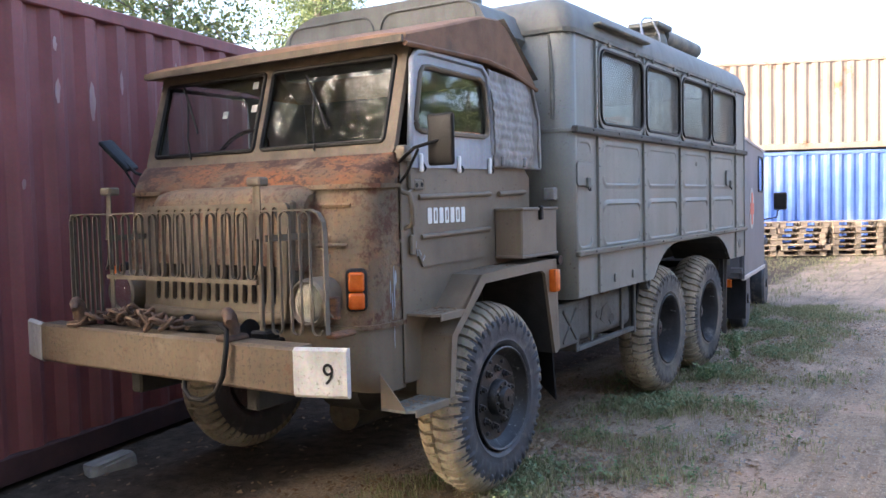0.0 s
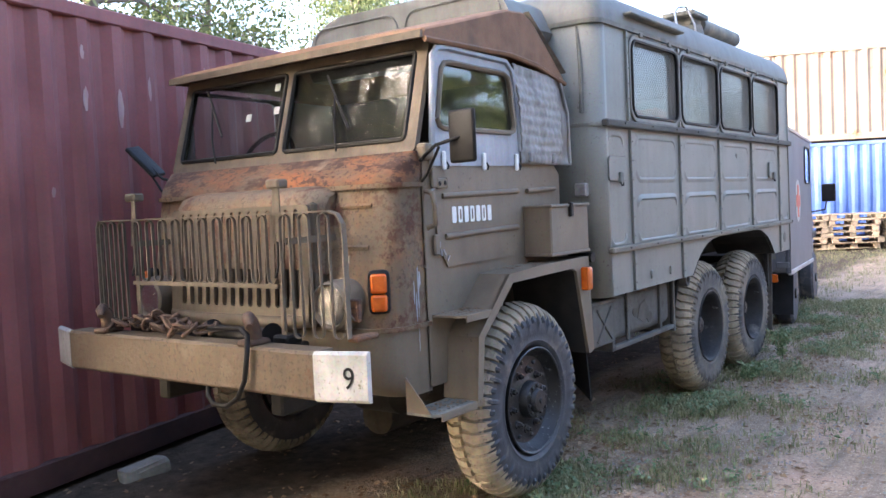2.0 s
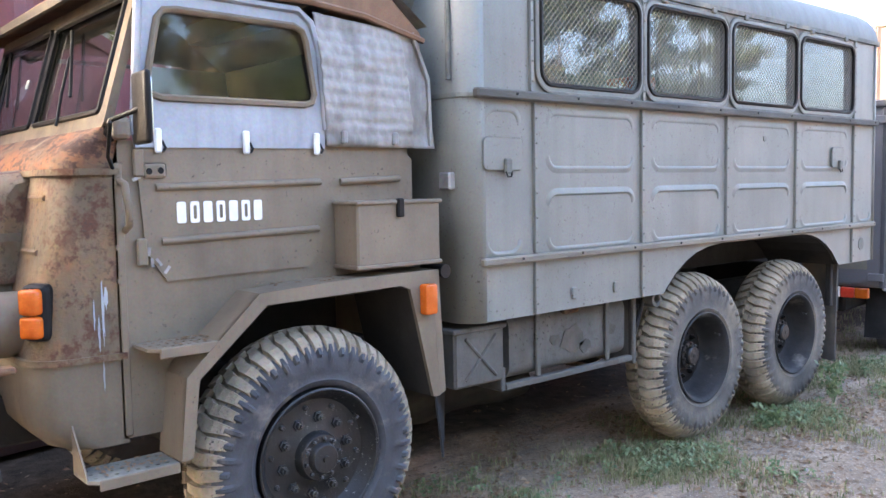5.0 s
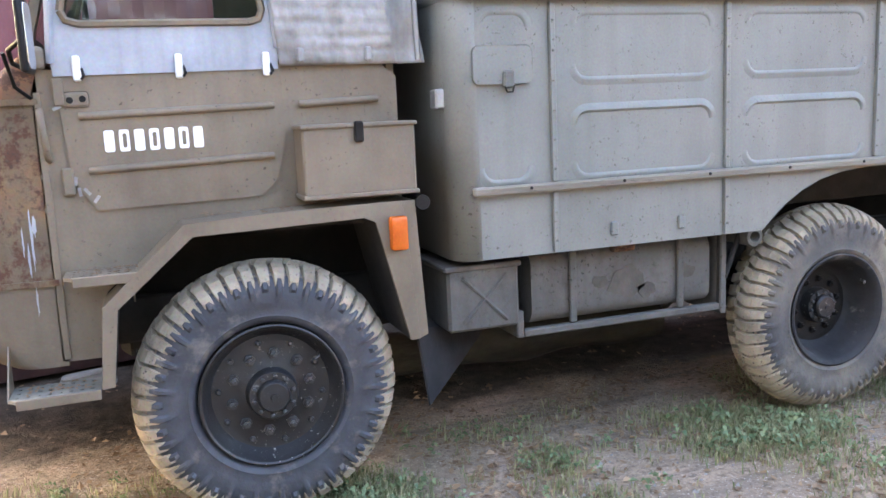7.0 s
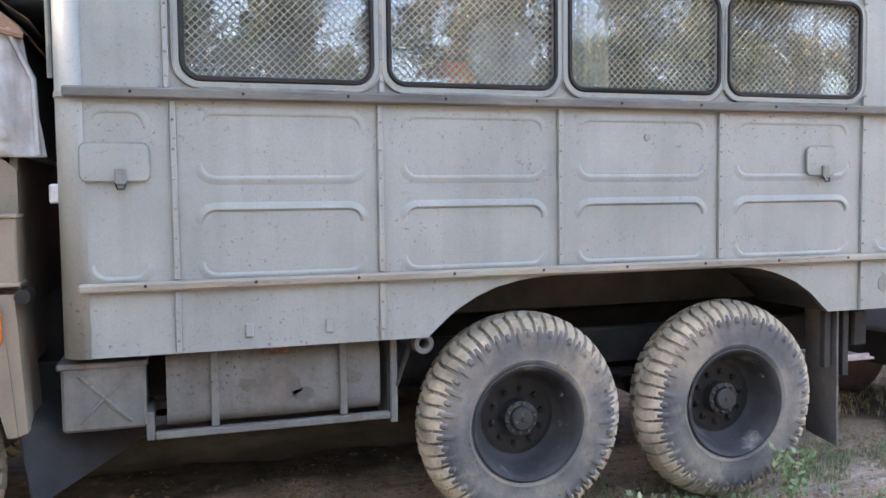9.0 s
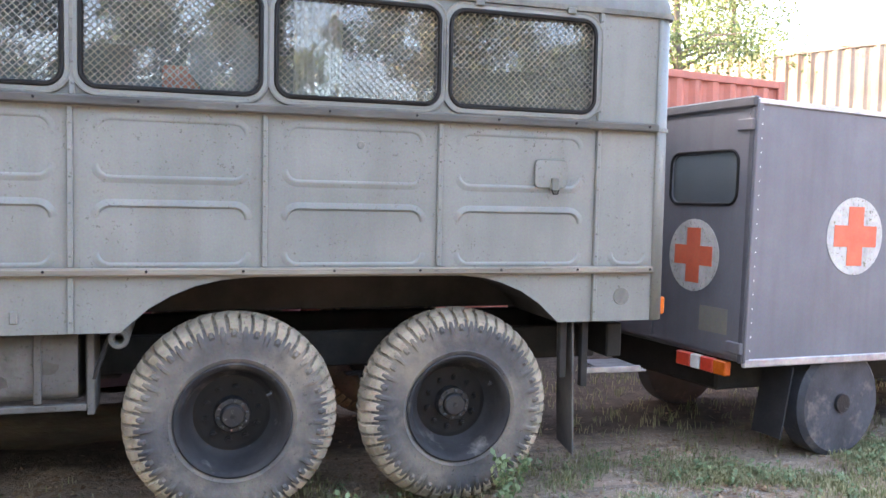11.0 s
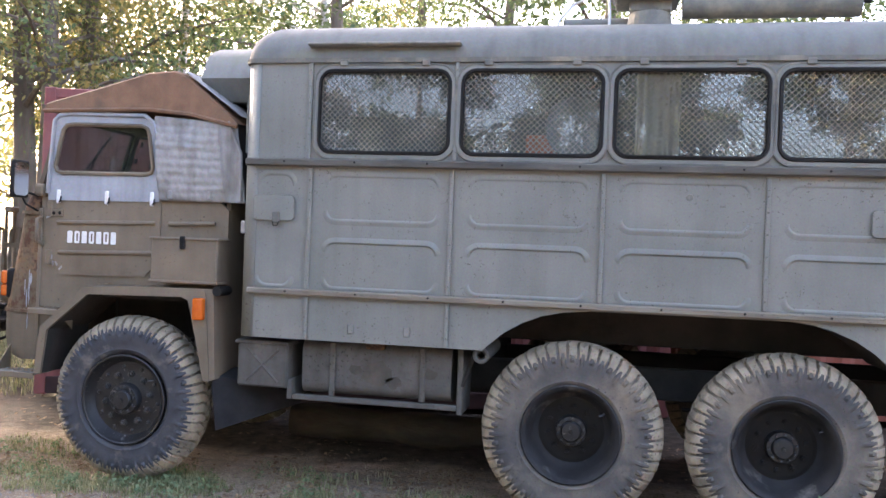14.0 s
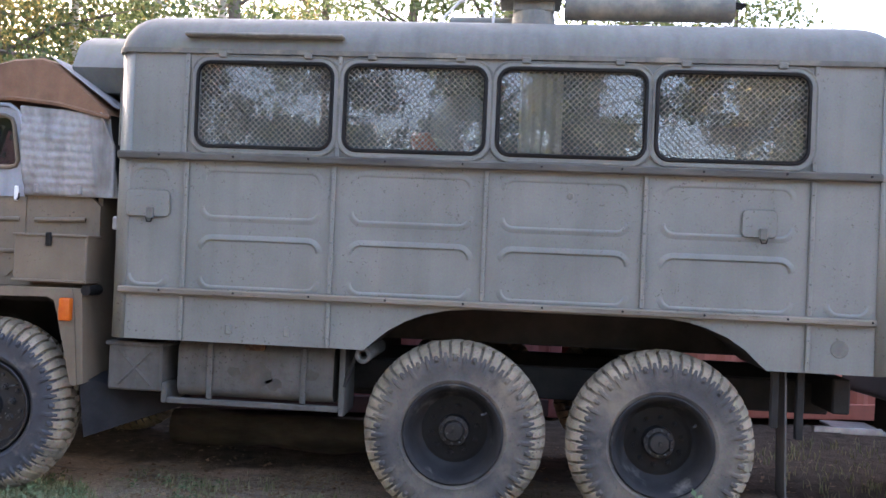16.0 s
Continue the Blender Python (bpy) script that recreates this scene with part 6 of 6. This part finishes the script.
def build_ambulance():
    A = thing("ambulance", (5.866, -1.106, 0), "violet-grey military ambulance with red crosses parked behind the truck", "ambulance")
    A.rotation_euler = (0, radians(1.2), radians(7.5))     # it stands askew and a little nose-down
    A.location.z = 0.03
    ax0, ax1, ya, yb, z0, z1 = 5.866, 8.36, -1.106, 0.66, 0.663, 2.255
    bm = B()
    box(bm, ax0, ax1, ya, yb, z0, z1, 0.02, 2)
    part("box_body", bm, AMB, A, "violet-grey box body")
    for y in (ya,):
        bm = B()
        box(bm, ax0 - 0.012, ax0 + 0.03, y - 0.012, y + 0.03, z0, z1 + 0.01, 0.006)
        part("corner_angle", bm, AMB, A)
        bm = B()
        box(bm, ax0 - 0.01, ax1, y - 0.014, y + 0.02, z1 - 0.02, z1 + 0.015, 0.006)
        part("edge_trim", bm, STEEL, A)
        bm = B()
        box(bm, ax0 - 0.01, ax1, y - 0.014, y + 0.02, z0 - 0.02, z0 + 0.03, 0.006)
        part("edge_trim", bm, STEEL, A)
    bm = B()
    plate(bm, rrect(-1.06, -0.25, 0.70, 2.19, 0.03), [rrect(-0.975, -0.375, 1.64, 1.955, 0.07)[::-1]], faceX(ax0 - 0.016), (0.014, 0, 0))
    d = part("rear_door", bm, AMB, A, "rear door with a small window")
    bm = B()
    plate(bm, rrect(-0.985, -0.365, 1.63, 1.965, 0.075), [], faceX(ax0 - 0.006), (0.004, 0, 0))
    part("pane", bm, GLASS_DIRTY, d)
    bm = B()
    lp = rrect(-0.985, -0.365, 1.63, 1.965, 0.075)
    tube(bm, [(ax0 - 0.018, y, z) for y, z in lp + lp[:1]], 0.01, 6, cap=False)
    part("seal", bm, BLACK, d)
    bm = B()
    plate(bm, rrect(-0.235, 0.62, 0.70, 2.19, 0.03), [], faceX(ax0 - 0.016), (0.014, 0, 0))
    part("rear_door", bm, AMB, A)
    for yc, zc in ((-0.625, 1.297),):
        bm = B()
        lathe(bm, [(0.0, 0.236), (-0.004, 0.236)], (ax0 - 0.017, yc, zc), "x", 36)
        c = part("white_disc", bm, WHITE, d)
        bm = B()
        plate(bm, cross(yc, zc, 0.178, 0.063), [], faceX(ax0 - 0.0245), (0.003, 0, 0))
        part("red_cross", bm, CROSS_RED, d, "red cross on a white disc")
    bm = B()
    lathe(bm, [(0.0, 0.25), (-0.004, 0.25)], (6.74, ya - 0.001, 1.46), "y", 36)
    part("white_disc", bm, WHITE, A)
    bm = B()
    plate(bm, cross(6.74, 1.46, 0.19, 0.068), [], sideY(ya - 0.0085), (0, 0.003, 0))
    part("red_cross", bm, CROSS_RED, A, "red cross on a white disc")
    for z in (0.72, 2.08):
        bm = B()
        box(bm, ax0 - 0.035, ax0 + 0.0, -1.10, -0.97, z, z + 0.07, 0.006)
        part("hinge", bm, AMB, A)
    bm = B()
    box(bm, ax0 - 0.04, ax0 + 0.02, -0.17, -0.13, 1.25, 1.32, 0.008)
    part("door_handle", bm, STEEL, A)
    for nm, x0, x1, m2 in (("red_segment", 0, 0.075, RED_LENS), ("white_segment", 0.08, 0.13, LETTER), ("red_segment", 0.135, 0.20, RED_LENS), ("amber_segment", 0.205, 0.27, AMBER)):
        bm = B()
        box(bm, ax0 - 0.03, ax0 + 0.02, -0.52 - x1 * 1.7, -0.52 - x0 * 1.7, 0.565, 0.655, 0.006)
        part("tail_lamp", bm, m2, A, "tail lamp segment")
    # side window, rivets down the corner and along the sills, faded patch on the door
    bm = B()
    plate(bm, rrect(ax0 + 1.66, ax0 + 2.20, 1.70, 2.13, 0.07), [], sideY(ya - 0.006), (0, 0.004, 0))
    sp = part("side_pane", bm, GLASS_DIRTY, A, "dark side window")
    bm = B()
    lp = rrect(ax0 + 1.65, ax0 + 2.21, 1.69, 2.14, 0.075)
    tube(bm, [(x, ya - 0.006, z) for x, z in lp + lp[:1]], 0.012, 6, cap=False)
    part("seal", bm, BLACK, sp)
    for k in range(18):
        bm = B()
        lathe(bm, [(0.001, 0.007), (-0.004, 0.004)], (ax0 + 0.035, ya, z0 + 0.08 + 0.086 * k), "y", 6)
        part("rivet", bm, LETTER, A)
    # roof lip and a strip for the door gap, both with painted shade
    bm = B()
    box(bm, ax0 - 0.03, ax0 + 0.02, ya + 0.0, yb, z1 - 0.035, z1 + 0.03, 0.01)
    part("roof_lip", bm, AMB_SHADED, A)
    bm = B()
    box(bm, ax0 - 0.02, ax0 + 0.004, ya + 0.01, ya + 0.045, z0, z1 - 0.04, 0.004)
    part("door_gap", bm, AMB_SHADED, A)
    bm = B()
    plate(bm, rrect(-0.96, -0.71, 0.82, 0.98, 0.004, 2), [], faceX(ax0 - 0.019), (0.002, 0, 0))
    part("faded_patch", bm, FADED, d, "faded yellowish patch where a plate was")
    # cab ahead of the box
    bm = B()
    prof = [(8.36, 0.62), (8.36, 1.98), (8.66, 1.98), (8.91, 1.93), (9.23, 1.42), (9.76, 1.32), (9.86, 1.15), (9.88, 0.62)]
    plate(bm, prof, [], sideY(-0.98), (0, 1.56, 0))
    cb = part("cab", bm, AMB, A, "grey cab")
    bm = B()
    plate(bm, [(8.51, 1.42), (8.51, 1.85), (8.85, 1.85), (9.09, 1.42)], [], sideY(-0.992), (0, 0.01, 0))
    part("cab_window", bm, GLASS_DIRTY, cb)
    bm = B()
    box(bm, 8.41, 9.11, -0.99, -0.98, 0.70, 1.38, 0.004)
    part("cab_door", bm, AMB, cb)
    bm = B()
    tube(bm, [(9.01, -0.98, 1.30), (9.03, -1.22, 1.34), (9.03, -1.25, 1.52)], 0.012, 6)
    part("mirror_arm", bm, BLACK, A)
    bm = B()
    box(bm, 9.00, 9.06, -1.36, -1.18, 1.45, 1.70, 0.02, 2)
    part("wing_mirror", bm, BLACK, A, "black wing mirror")
    bm = B()
    box(bm, 5.98, 9.81, -0.75, 0.4, 0.42, 0.68, 0.02)
    part("frame", bm, UNDER, A)
    bm = B()
    box(bm, 8.06, 9.01, -1.10, -0.98, 0.95, 1.05, 0.02)
    part("side_trim", bm, BLACK, A)
    for x in (6.78, 9.30):
        for y, sg in ((-1.05, 1), (0.67, -1)):
            bm = B()
            lathe(bm, [(y, 0.20), (y, 0.33), (y + sg * 0.03, 0.365), (y + sg * 0.17, 0.365), (y + sg * 0.2, 0.30), (y + sg * 0.2, 0.1)], (x, 0, 0.36), "y", 40)
            ty = part("tyre", bm, RUBBER, A, "dusty black tyre", smooth=40)
            bm = B()
            lathe(bm, [(y + sg * 0.01, 0.20), (y + sg * 0.05, 0.17), (y + sg * 0.06, 0.07), (y - sg * 0.02, 0.06), (y - sg * 0.02, 0.01)], (x, 0, 0.36), "y", 28)
            part("rim", bm, RIM, ty, smooth=40)
    bm = B()
    v = [bm.verts.new(c) for c in ((6.30, -1.09, 0.62), (6.22, -1.09, 0.17), (6.22, -0.85, 0.17), (6.30, -0.85, 0.62))]
    bm.faces.new(v)
    part("mud_flap", bm, FLAP, A).modifiers.new("thickness", "SOLIDIFY").thickness = 0.012
    bm = B()
    tube(bm, [(8.66, -0.9, 1.98), (8.66, -0.9, 2.12)], 0.02, 6)
    part("beacon_post", bm, BLACK, A)


def cross(cu, cv, r, w):
    return [(cu + a, cv + b2) for a, b2 in ((-w, r), (-w, w), (-r, w), (-r, -w), (-w, -w), (-w, -r), (w, -r), (w, -w), (r, -w), (r, w), (w, w), (w, r))]


build_ambulance()


# ---- trees ----
def leaf_cards(rng, centers, spread, count, size):
    """Many small leaves, each a bent pair of triangles."""
    n = len(centers)
    c = np.repeat(np.array(centers), count, axis=0)
    p = c + rng.normal(size=c.shape) * spread
    d = rng.normal(size=c.shape)
    d[:, 2] -= 0.5
    d /= np.linalg.norm(d, axis=1)[:, None]
    s = np.cross(d, rng.normal(size=c.shape))
    s /= np.linalg.norm(s, axis=1)[:, None]
    L = size * rng.uniform(0.6, 1.4, size=(len(p), 1))
    a, b2 = p - d * L, p + d * L
    q, r = p + s * L * 0.55, p - s * L * 0.55
    v = np.stack([a, q, b2, r], 1).reshape(-1, 3)
    i = np.arange(len(p)) * 4
    f = np.stack([i, i + 1, i + 2, i + 3], 1)
    return v, f


def tree(loc, height, crown_low, spread, bark, leaf, label, seed, lean=(0, 0), girth=0.16, leaves=11000, leaf_size=0.05, category="tree"):
    rng = np.random.default_rng(seed)
    rn = random.Random(seed)
    t = thing("tree", loc, label, category, "trees round the yard")
    L = Vector(loc)
    pts = [L + Vector((lean[0] * f * height + 0.12 * math.sin(f * 5 + seed), lean[1] * f * height + 0.12 * math.cos(f * 4 + seed), f * height - (0.1 if f == 0 else 0))) for f in [k / 9 for k in range(10)]]
    bm = B()
    tube(bm, pts, [girth * (1 - 0.85 * k / 9) + (0.06 if k == 0 else 0) for k in range(10)], 9)
    tr = part("trunk", bm, bark, t, smooth=70)
    ends = []
    bm = B()
    for k in range(26):
        f = crown_low + (0.97 - crown_low) * rn.random()
        i = f * 9
        a = pts[int(i)].lerp(pts[min(9, int(i) + 1)], i - int(i))
        ang = rn.uniform(0, 2 * math.pi)
        ln = spread * (0.5 + 0.6 * rn.random()) * (1.15 - 0.7 * (f - crown_low) / (1 - crown_low))
        dr = Vector((math.cos(ang), math.sin(ang), rn.uniform(0.05, 0.6)))
        mid = a + dr * ln * 0.5 + Vector((0, 0, 0.1))
        e = a + dr * ln + Vector((0, 0, -0.1 * ln))
        tube(bm, [a, mid, e], [girth * 0.32 * (1.1 - f), girth * 0.2 * (1.1 - f) + 0.006, 0.006], 5)
        for _ in range(7):
            u = rn.uniform(0.35, 1.1)
            ends.append(a.lerp(e, u) + Vector((rn.gauss(0, 0.35), rn.gauss(0, 0.35), rn.gauss(0, 0.28))))
        for _ in range(2):
            q = mid.lerp(e, rn.random())
            tube(bm, [q, q + Vector((rn.gauss(0, 0.5), rn.gauss(0, 0.5), rn.uniform(-0.2, 0.5)))], [0.012, 0.004], 4)
    tagged(part("branchwork", bm, bark, t), kind="stuff")
    v, f = leaf_cards(rng, ends, 0.24, max(1, leaves // len(ends)), leaf_size)
    me = bpy.data.meshes.new("crown")
    me.from_pydata(v.tolist(), [], f.tolist())
    me.materials.append(leaf)
    cr = new("crown", me)
    cr.parent = t
    cr.matrix_parent_inverse = Matrix.Translation(-L)
    return t


G, Y2 = "leafy green broadleaf tree", "tall birch with leaves coloured golden as if backlit"
for loc, h, cl, sp, bk, lf, lb, sd, gi in (
        ((-1.5, 7.5, 0), 9.5, 0.25, 3.0, BARK, LEAF, G, 1, 0.2), ((3.0, 7.2, 0), 8.5, 0.25, 2.8, BARK, LEAF, G, 2, 0.18), ((6.8, 9.5, 0), 6.6, 0.25, 2.4, BARK, LEAF, G, 3, 0.18),
        ((-6.0, 7.0, 0), 10, 0.3, 2.6, BARK, LEAF_GOLD, "broadleaf tree with leaves coloured golden as if backlit", 4, 0.22), ((-5.9, 10, 0), 13, 0.5, 2.0, BIRCH, LEAF_GOLD, Y2, 5, 0.13),
        ((-3.0, 10.5, 0), 12, 0.4, 2.2, BIRCH, LEAF, "tall birch with green leaves", 6, 0.15), ((-9.0, 12, 0), 12, 0.3, 2.6, BARK, LEAF_GOLD, "broadleaf tree with leaves coloured golden as if backlit", 7, 0.2),
        ((-7.35, 10.1, 0), 13, 0.5, 2.0, BIRCH, LEAF_GOLD, Y2, 8, 0.14), ((0.8, 12, 0), 12, 0.3, 2.8, BARK, LEAF, G, 9, 0.2), ((-11, 7.5, 0), 11, 0.3, 2.8, BARK, LEAF, G, 10, 0.22),
        ((-13, 13, 0), 12, 0.3, 2.8, BARK, LEAF_GOLD, "broadleaf tree with leaves coloured golden as if backlit", 11, 0.2), ((-2.0, 15, 0), 13, 0.3, 2.8, BARK, LEAF_GOLD, "broadleaf tree with leaves coloured golden as if backlit", 12, 0.2),
        ((4.5, 13, 0), 10, 0.3, 2.8, BARK, LEAF, G, 13, 0.2)):
    tree(loc, h, cl, sp, bk, lf, lb, sd, girth=gi)
for loc, sd in (((13.2, 11.5, 0), 51), ((16.5, 14.0, 0), 52)):
    tree(loc, 8.5, 0.3, 2.6, BARK, LEAF, G, sd, girth=0.2)
for loc, sd, gi in (((-5.5, 5.3, 0), 31, 0.19), ((-6.3, 5.9, 0), 32, 0.22), ((-9.5, 4.2, 0), 33, 0.2)):
    tree(loc, 10, 0.34, 2.9, BARK, LEAF_GOLD if sd == 32 else LEAF, "dark-trunked broadleaf tree behind the fence", sd, girth=gi, leaves=13000, leaf_size=0.038)
for k, (x, y) in enumerate(((-8.0, 15.5), (-11.5, 16.5), (-5.0, 19.0), (-15.0, 17.0), (-9.5, 21.0), (-13.0, 10.0))):
    tree((x, y, 0), 8 + 0.9 * k, 0.04, 3.2, BARK, LEAF_GOLD if k % 2 else LEAF, "bushy tree deep in the woods", 60 + k, girth=0.17, leaves=9000, leaf_size=0.075)
# woods on the other side of the yard, seen in the panes
rw = random.Random(2)
for k in range(13):
    a = -24 + 4.2 * k
    tree((a, (-21 if a < 14 else -40) - 3 * rw.random() + 0.012 * a * a, 0), 8.5 + 3 * rw.random(), 0.08, 3.6, BARK, LEAF if k % 4 else LEAF_GOLD, "leafy tree across the yard", 40 + k, girth=0.2, leaves=11000, leaf_size=0.13)
# unseen trees added before the truck to block low sky; stacked containers across the yard
for k, (x, y) in enumerate(((-10.5, 0.5), (-12.0, -3.2), (-10.5, -6.6), (-12.5, -10.5), (-9.0, -13.0), (-14.0, 3.5))):
    tree((x, y, 0), 9.5 + 2.5 * rw.random(), 0.10, 3.4, BARK, LEAF if k % 3 else LEAF_GOLD, "dense leafy tree out of view, added to block the low sky", 70 + k, girth=0.22, leaves=13000, leaf_size=0.12)
for k in range(7):
    tree((25.0 + 5.6 * k, -30.5 - 0.6 * k, 0), 12 + 2.5 * rw.random(), 0.12, 3.8, BARK, LEAF_GOLD if k == 1 else LEAF, "leafy tree behind the stacked containers", 80 + k, girth=0.22, leaves=11000, leaf_size=0.13)
for z in (0.05, 2.92):
    container((40.5, -25.0, z), radians(188), 12.19, 2.86, ORANGE_BOX, "orange container stacked on the other side of the yard")


# ---- grass, weeds, litter ----
def scatter(name, mat, label, count, area, blade, seed, density):
    rng = random.Random(seed)
    vs, fs = [], []
    made = 0
    tries = 0
    while made < count and tries < count * 30:
        tries += 1
        x, y = rng.uniform(area[0], area[1]), rng.uniform(area[2], area[3])
        if rng.random() > density(x, y):
            continue
        blade(rng, x, y, ground_height(x, y), vs, fs)
        made += 1
    me = bpy.data.meshes.new(name)
    me.from_pydata(vs, [], fs)
    me.materials.append(mat)
    return tagged(new(name, me), label, "plants", kind="stuff")


def blade(rng, x, y, z, vs, fs, h=(0.015, 0.055)):
    for _ in range(4):
        a, hh = rng.uniform(0, 6.28), rng.uniform(*h)
        bx, by = x + rng.gauss(0, 0.02), y + rng.gauss(0, 0.02)
        dx, dy = math.cos(a), math.sin(a)
        w, ln = 0.0028, hh * rng.uniform(0.2, 0.9)
        i = len(vs)
        vs += [(bx - dy * w, by + dx * w, z - 0.004), (bx + dy * w, by - dx * w, z - 0.004), (bx + dx * ln * 0.4 + dy * w, by + dy * ln * 0.4 - dx * w, z + hh * 0.7), (bx + dx * ln * 0.4 - dy * w, by + dy * ln * 0.4 + dx * w, z + hh * 0.7), (bx + dx * ln, by + dy * ln, z + hh)]
        fs += [(i, i + 1, i + 2, i + 3), (i + 3, i + 2, i + 4)]


def flat_leaf(rng, x, y, z, vs, fs, up=0.004, s=(0.007, 0.026)):
    a, r = rng.uniform(0, 6.28), rng.uniform(*s)
    dx, dy = math.cos(a) * r, math.sin(a) * r
    t1, t2 = rng.uniform(-0.5, 0.8) * r, rng.uniform(-0.5, 0.8) * r
    z += up
    i = len(vs)
    vs += [(x - dx, y - dy, z), (x - dy * 0.6, y + dx * 0.6, z + max(0, t1)), (x + dx, y + dy, z + max(0, t2)), (x + dy * 0.6, y - dx * 0.6, z + 0.002)]
    fs += [(i, i + 1, i + 2, i + 3)]


def rosette(rng, x, y, z, vs, fs):
    s = rng.uniform(0.3, 0.8)
    for _ in range(rng.randint(6, 12)):
        a = rng.uniform(0, 6.28)
        d, hh, r = rng.uniform(0.01, 0.07) * s, rng.uniform(0.02, 0.11) * s, rng.uniform(0.016, 0.032) * s
        cx, cy = x + d * math.cos(a), y + d * math.sin(a)
        dx, dy = math.cos(a) * r, math.sin(a) * r
        i = len(vs)
        vs += [(cx - dx, cy - dy, z + hh * 0.8), (cx - dy * 0.6, cy + dx * 0.6, z + hh), (cx + dx, cy + dy, z + hh * 0.7), (cx + dy * 0.6, cy - dx * 0.6, z + hh)]
        fs += [(i, i + 1, i + 2, i + 3)]


def verge(x, y):
    w = math.exp(-((y + 1.25) / 0.45) ** 2) + 0.12 * math.exp(-((y + 2.1) / 0.4) ** 2)
    return w * max(0.02, min(1, 0.22 + 1.3 * noise.noise((x * 1.5, y * 1.9, 7))))


def litter(x, y):
    return max(0.06, math.exp(-((y + 1.3) / 0.9) ** 2)) * max(0.15, 0.5 + noise.noise((x * 1.5, y * 1.5, 9)))


scatter("grass", GRASS, "patchy short green grass along the wheels", 10500, (-2.2, 9.0, -3.2, -0.3), blade, 5, verge)
scatter("weeds", WEED, "low broad-leaved weeds in the verge", 800, (-1.6, 8.0, -2.9, -0.4), rosette, 6, verge)
scatter("fallen_leaves", DRYLEAF, "scattered dry brown leaves and bits", 15000, (-4.5, 8.0, -5.5, 1.3), flat_leaf, 7, litter)
scatter("grass", GRASS, "grass by the fence", 5000, (-9, -2.5, 0.9, 6), lambda r, x, y, z, v, f: blade(r, x, y, z, v, f, (0.06, 0.25)), 8, lambda x, y: 0.6)
scatter("grass", GRASS, "rough grass round the far vehicle and pallets", 2200, (5.0, 20, -1.6, 2.0), lambda r, x, y, z, v, f: blade(r, x, y, z, v, f, (0.03, 0.085)), 9, lambda x, y: 0.8 if y > -0.9 else 0.12)


def pebble(rng, x, y, z, vs, fs):
    r = rng.uniform(0.004, 0.016)
    i = len(vs)
    for dx, dy, dz in ((-1, -0.2, 0), (0.1, -1, 0), (1, 0.1, 0), (-0.1, 1, 0)):
        vs.append((x + dx * r * rng.uniform(0.7, 1.2), y + dy * r * rng.uniform(0.7, 1.2), z - 0.003))
    vs.append((x + rng.gauss(0, r * 0.2), y + rng.gauss(0, r * 0.2), z + r * rng.uniform(0.5, 0.9)))
    for k in range(4):
        fs.append((i + k, i + (k + 1) % 4, i + 4))


tagged(scatter("pebbles", CONCRETE, "loose grey pebbles on the dirt", 9000, (-4.5, 9, -6.0, -1.2), pebble, 11, lambda x, y: max(0.05, 0.4 + noise.noise((x, y, 12)))), category="stones")


def weed_clump(loc, seed, h=0.30):
    t = thing("weed_clump", loc, "bright green weed growing against a tyre", "plant")
    rng = random.Random(seed)
    bm = B()
    tips = []
    for k in range(9):
        a = rng.uniform(0, 6.28)
        e = Vector(loc) + Vector((0.09 * math.cos(a), 0.06 * math.sin(a), h * rng.uniform(0.6, 1)))
        tube(bm, [Vector(loc) + Vector((0, 0, -0.02)), Vector(loc).lerp(e, 0.6) + Vector((0, 0, 0.02)), e], 0.0025, 4)
        tips += [Vector(loc).lerp(e, f) for f in (0.4, 0.6, 0.8, 0.95, 1.0)]
    part("stem", bm, WEED, t)
    v, f = leaf_cards(np.random.default_rng(seed), [tuple(p) for p in tips], 0.022, 4, 0.02)
    me = bpy.data.meshes.new("foliage")
    me.from_pydata(v.tolist(), [], f.tolist())
    me.materials.append(WEED)
    ob = new("foliage", me)
    ob.parent = t
    ob.matrix_parent_inverse = Matrix.Translation(-Vector(loc))


weed_clump((4.24, -1.42, 0.02), 3)
weed_clump((3.36, -1.40, 0.02), 4, 0.10)

# log and stone under the truck
log = thing("log", (1.7, 0.5, 0.28), "rough bark-covered log lying under the truck", "log")
bm = B()
tube(bm, [(0.6 + 0.25 * k, 0.35 + 0.02 * math.sin(k), 0.14 + 0.01 * math.sin(2.2 * k)) for k in range(10)], [0.13 + 0.012 * math.sin(1.7 * k) for k in range(10)], 14)
part("trunk_piece", bm, LOGBARK, log, smooth=60)
bm = B()
box(bm, -0.94, -0.62, 1.02, 1.16, -0.03, 0.085, 0.03, 2)
for v in bm.verts:
    v.co += Vector((noise.noise(v.co * 9), noise.noise(v.co * 9 + Vector((5, 0, 0))), noise.noise(v.co * 9 + Vector((0, 5, 0))))) * 0.03
st = thing("stone", (-0.76, 1.1, 0), "pale broken concrete block under the container edge", "stone")
part("block", bm, CONCRETE, st)

# fence at the edge of the woods
fence = thing("fence", (-6, 5.2, 0), "old grey picket fence with pointed slats", "fence")
for k in range(46):
    x = -9.5 + 0.13 * k
    y = 5.4 - 0.02 * k
    bm = B()
    plate(bm, [(x, 0.02), (x + 0.06, 0.02), (x + 0.06, 1.18), (x + 0.03, 1.24), (x, 1.18)], [], sideY(y), (0, 0.02, 0))
    part("slat", bm, WOOD, fence)
for z in (0.35, 0.95):
    bm = B()
    ribbon(bm, [(-9.6, 5.43, z), (-3.5, 4.52, z)], 0.07, 0.03, (0, 0, 1))
    part("fence_rail", bm, WOOD, fence)
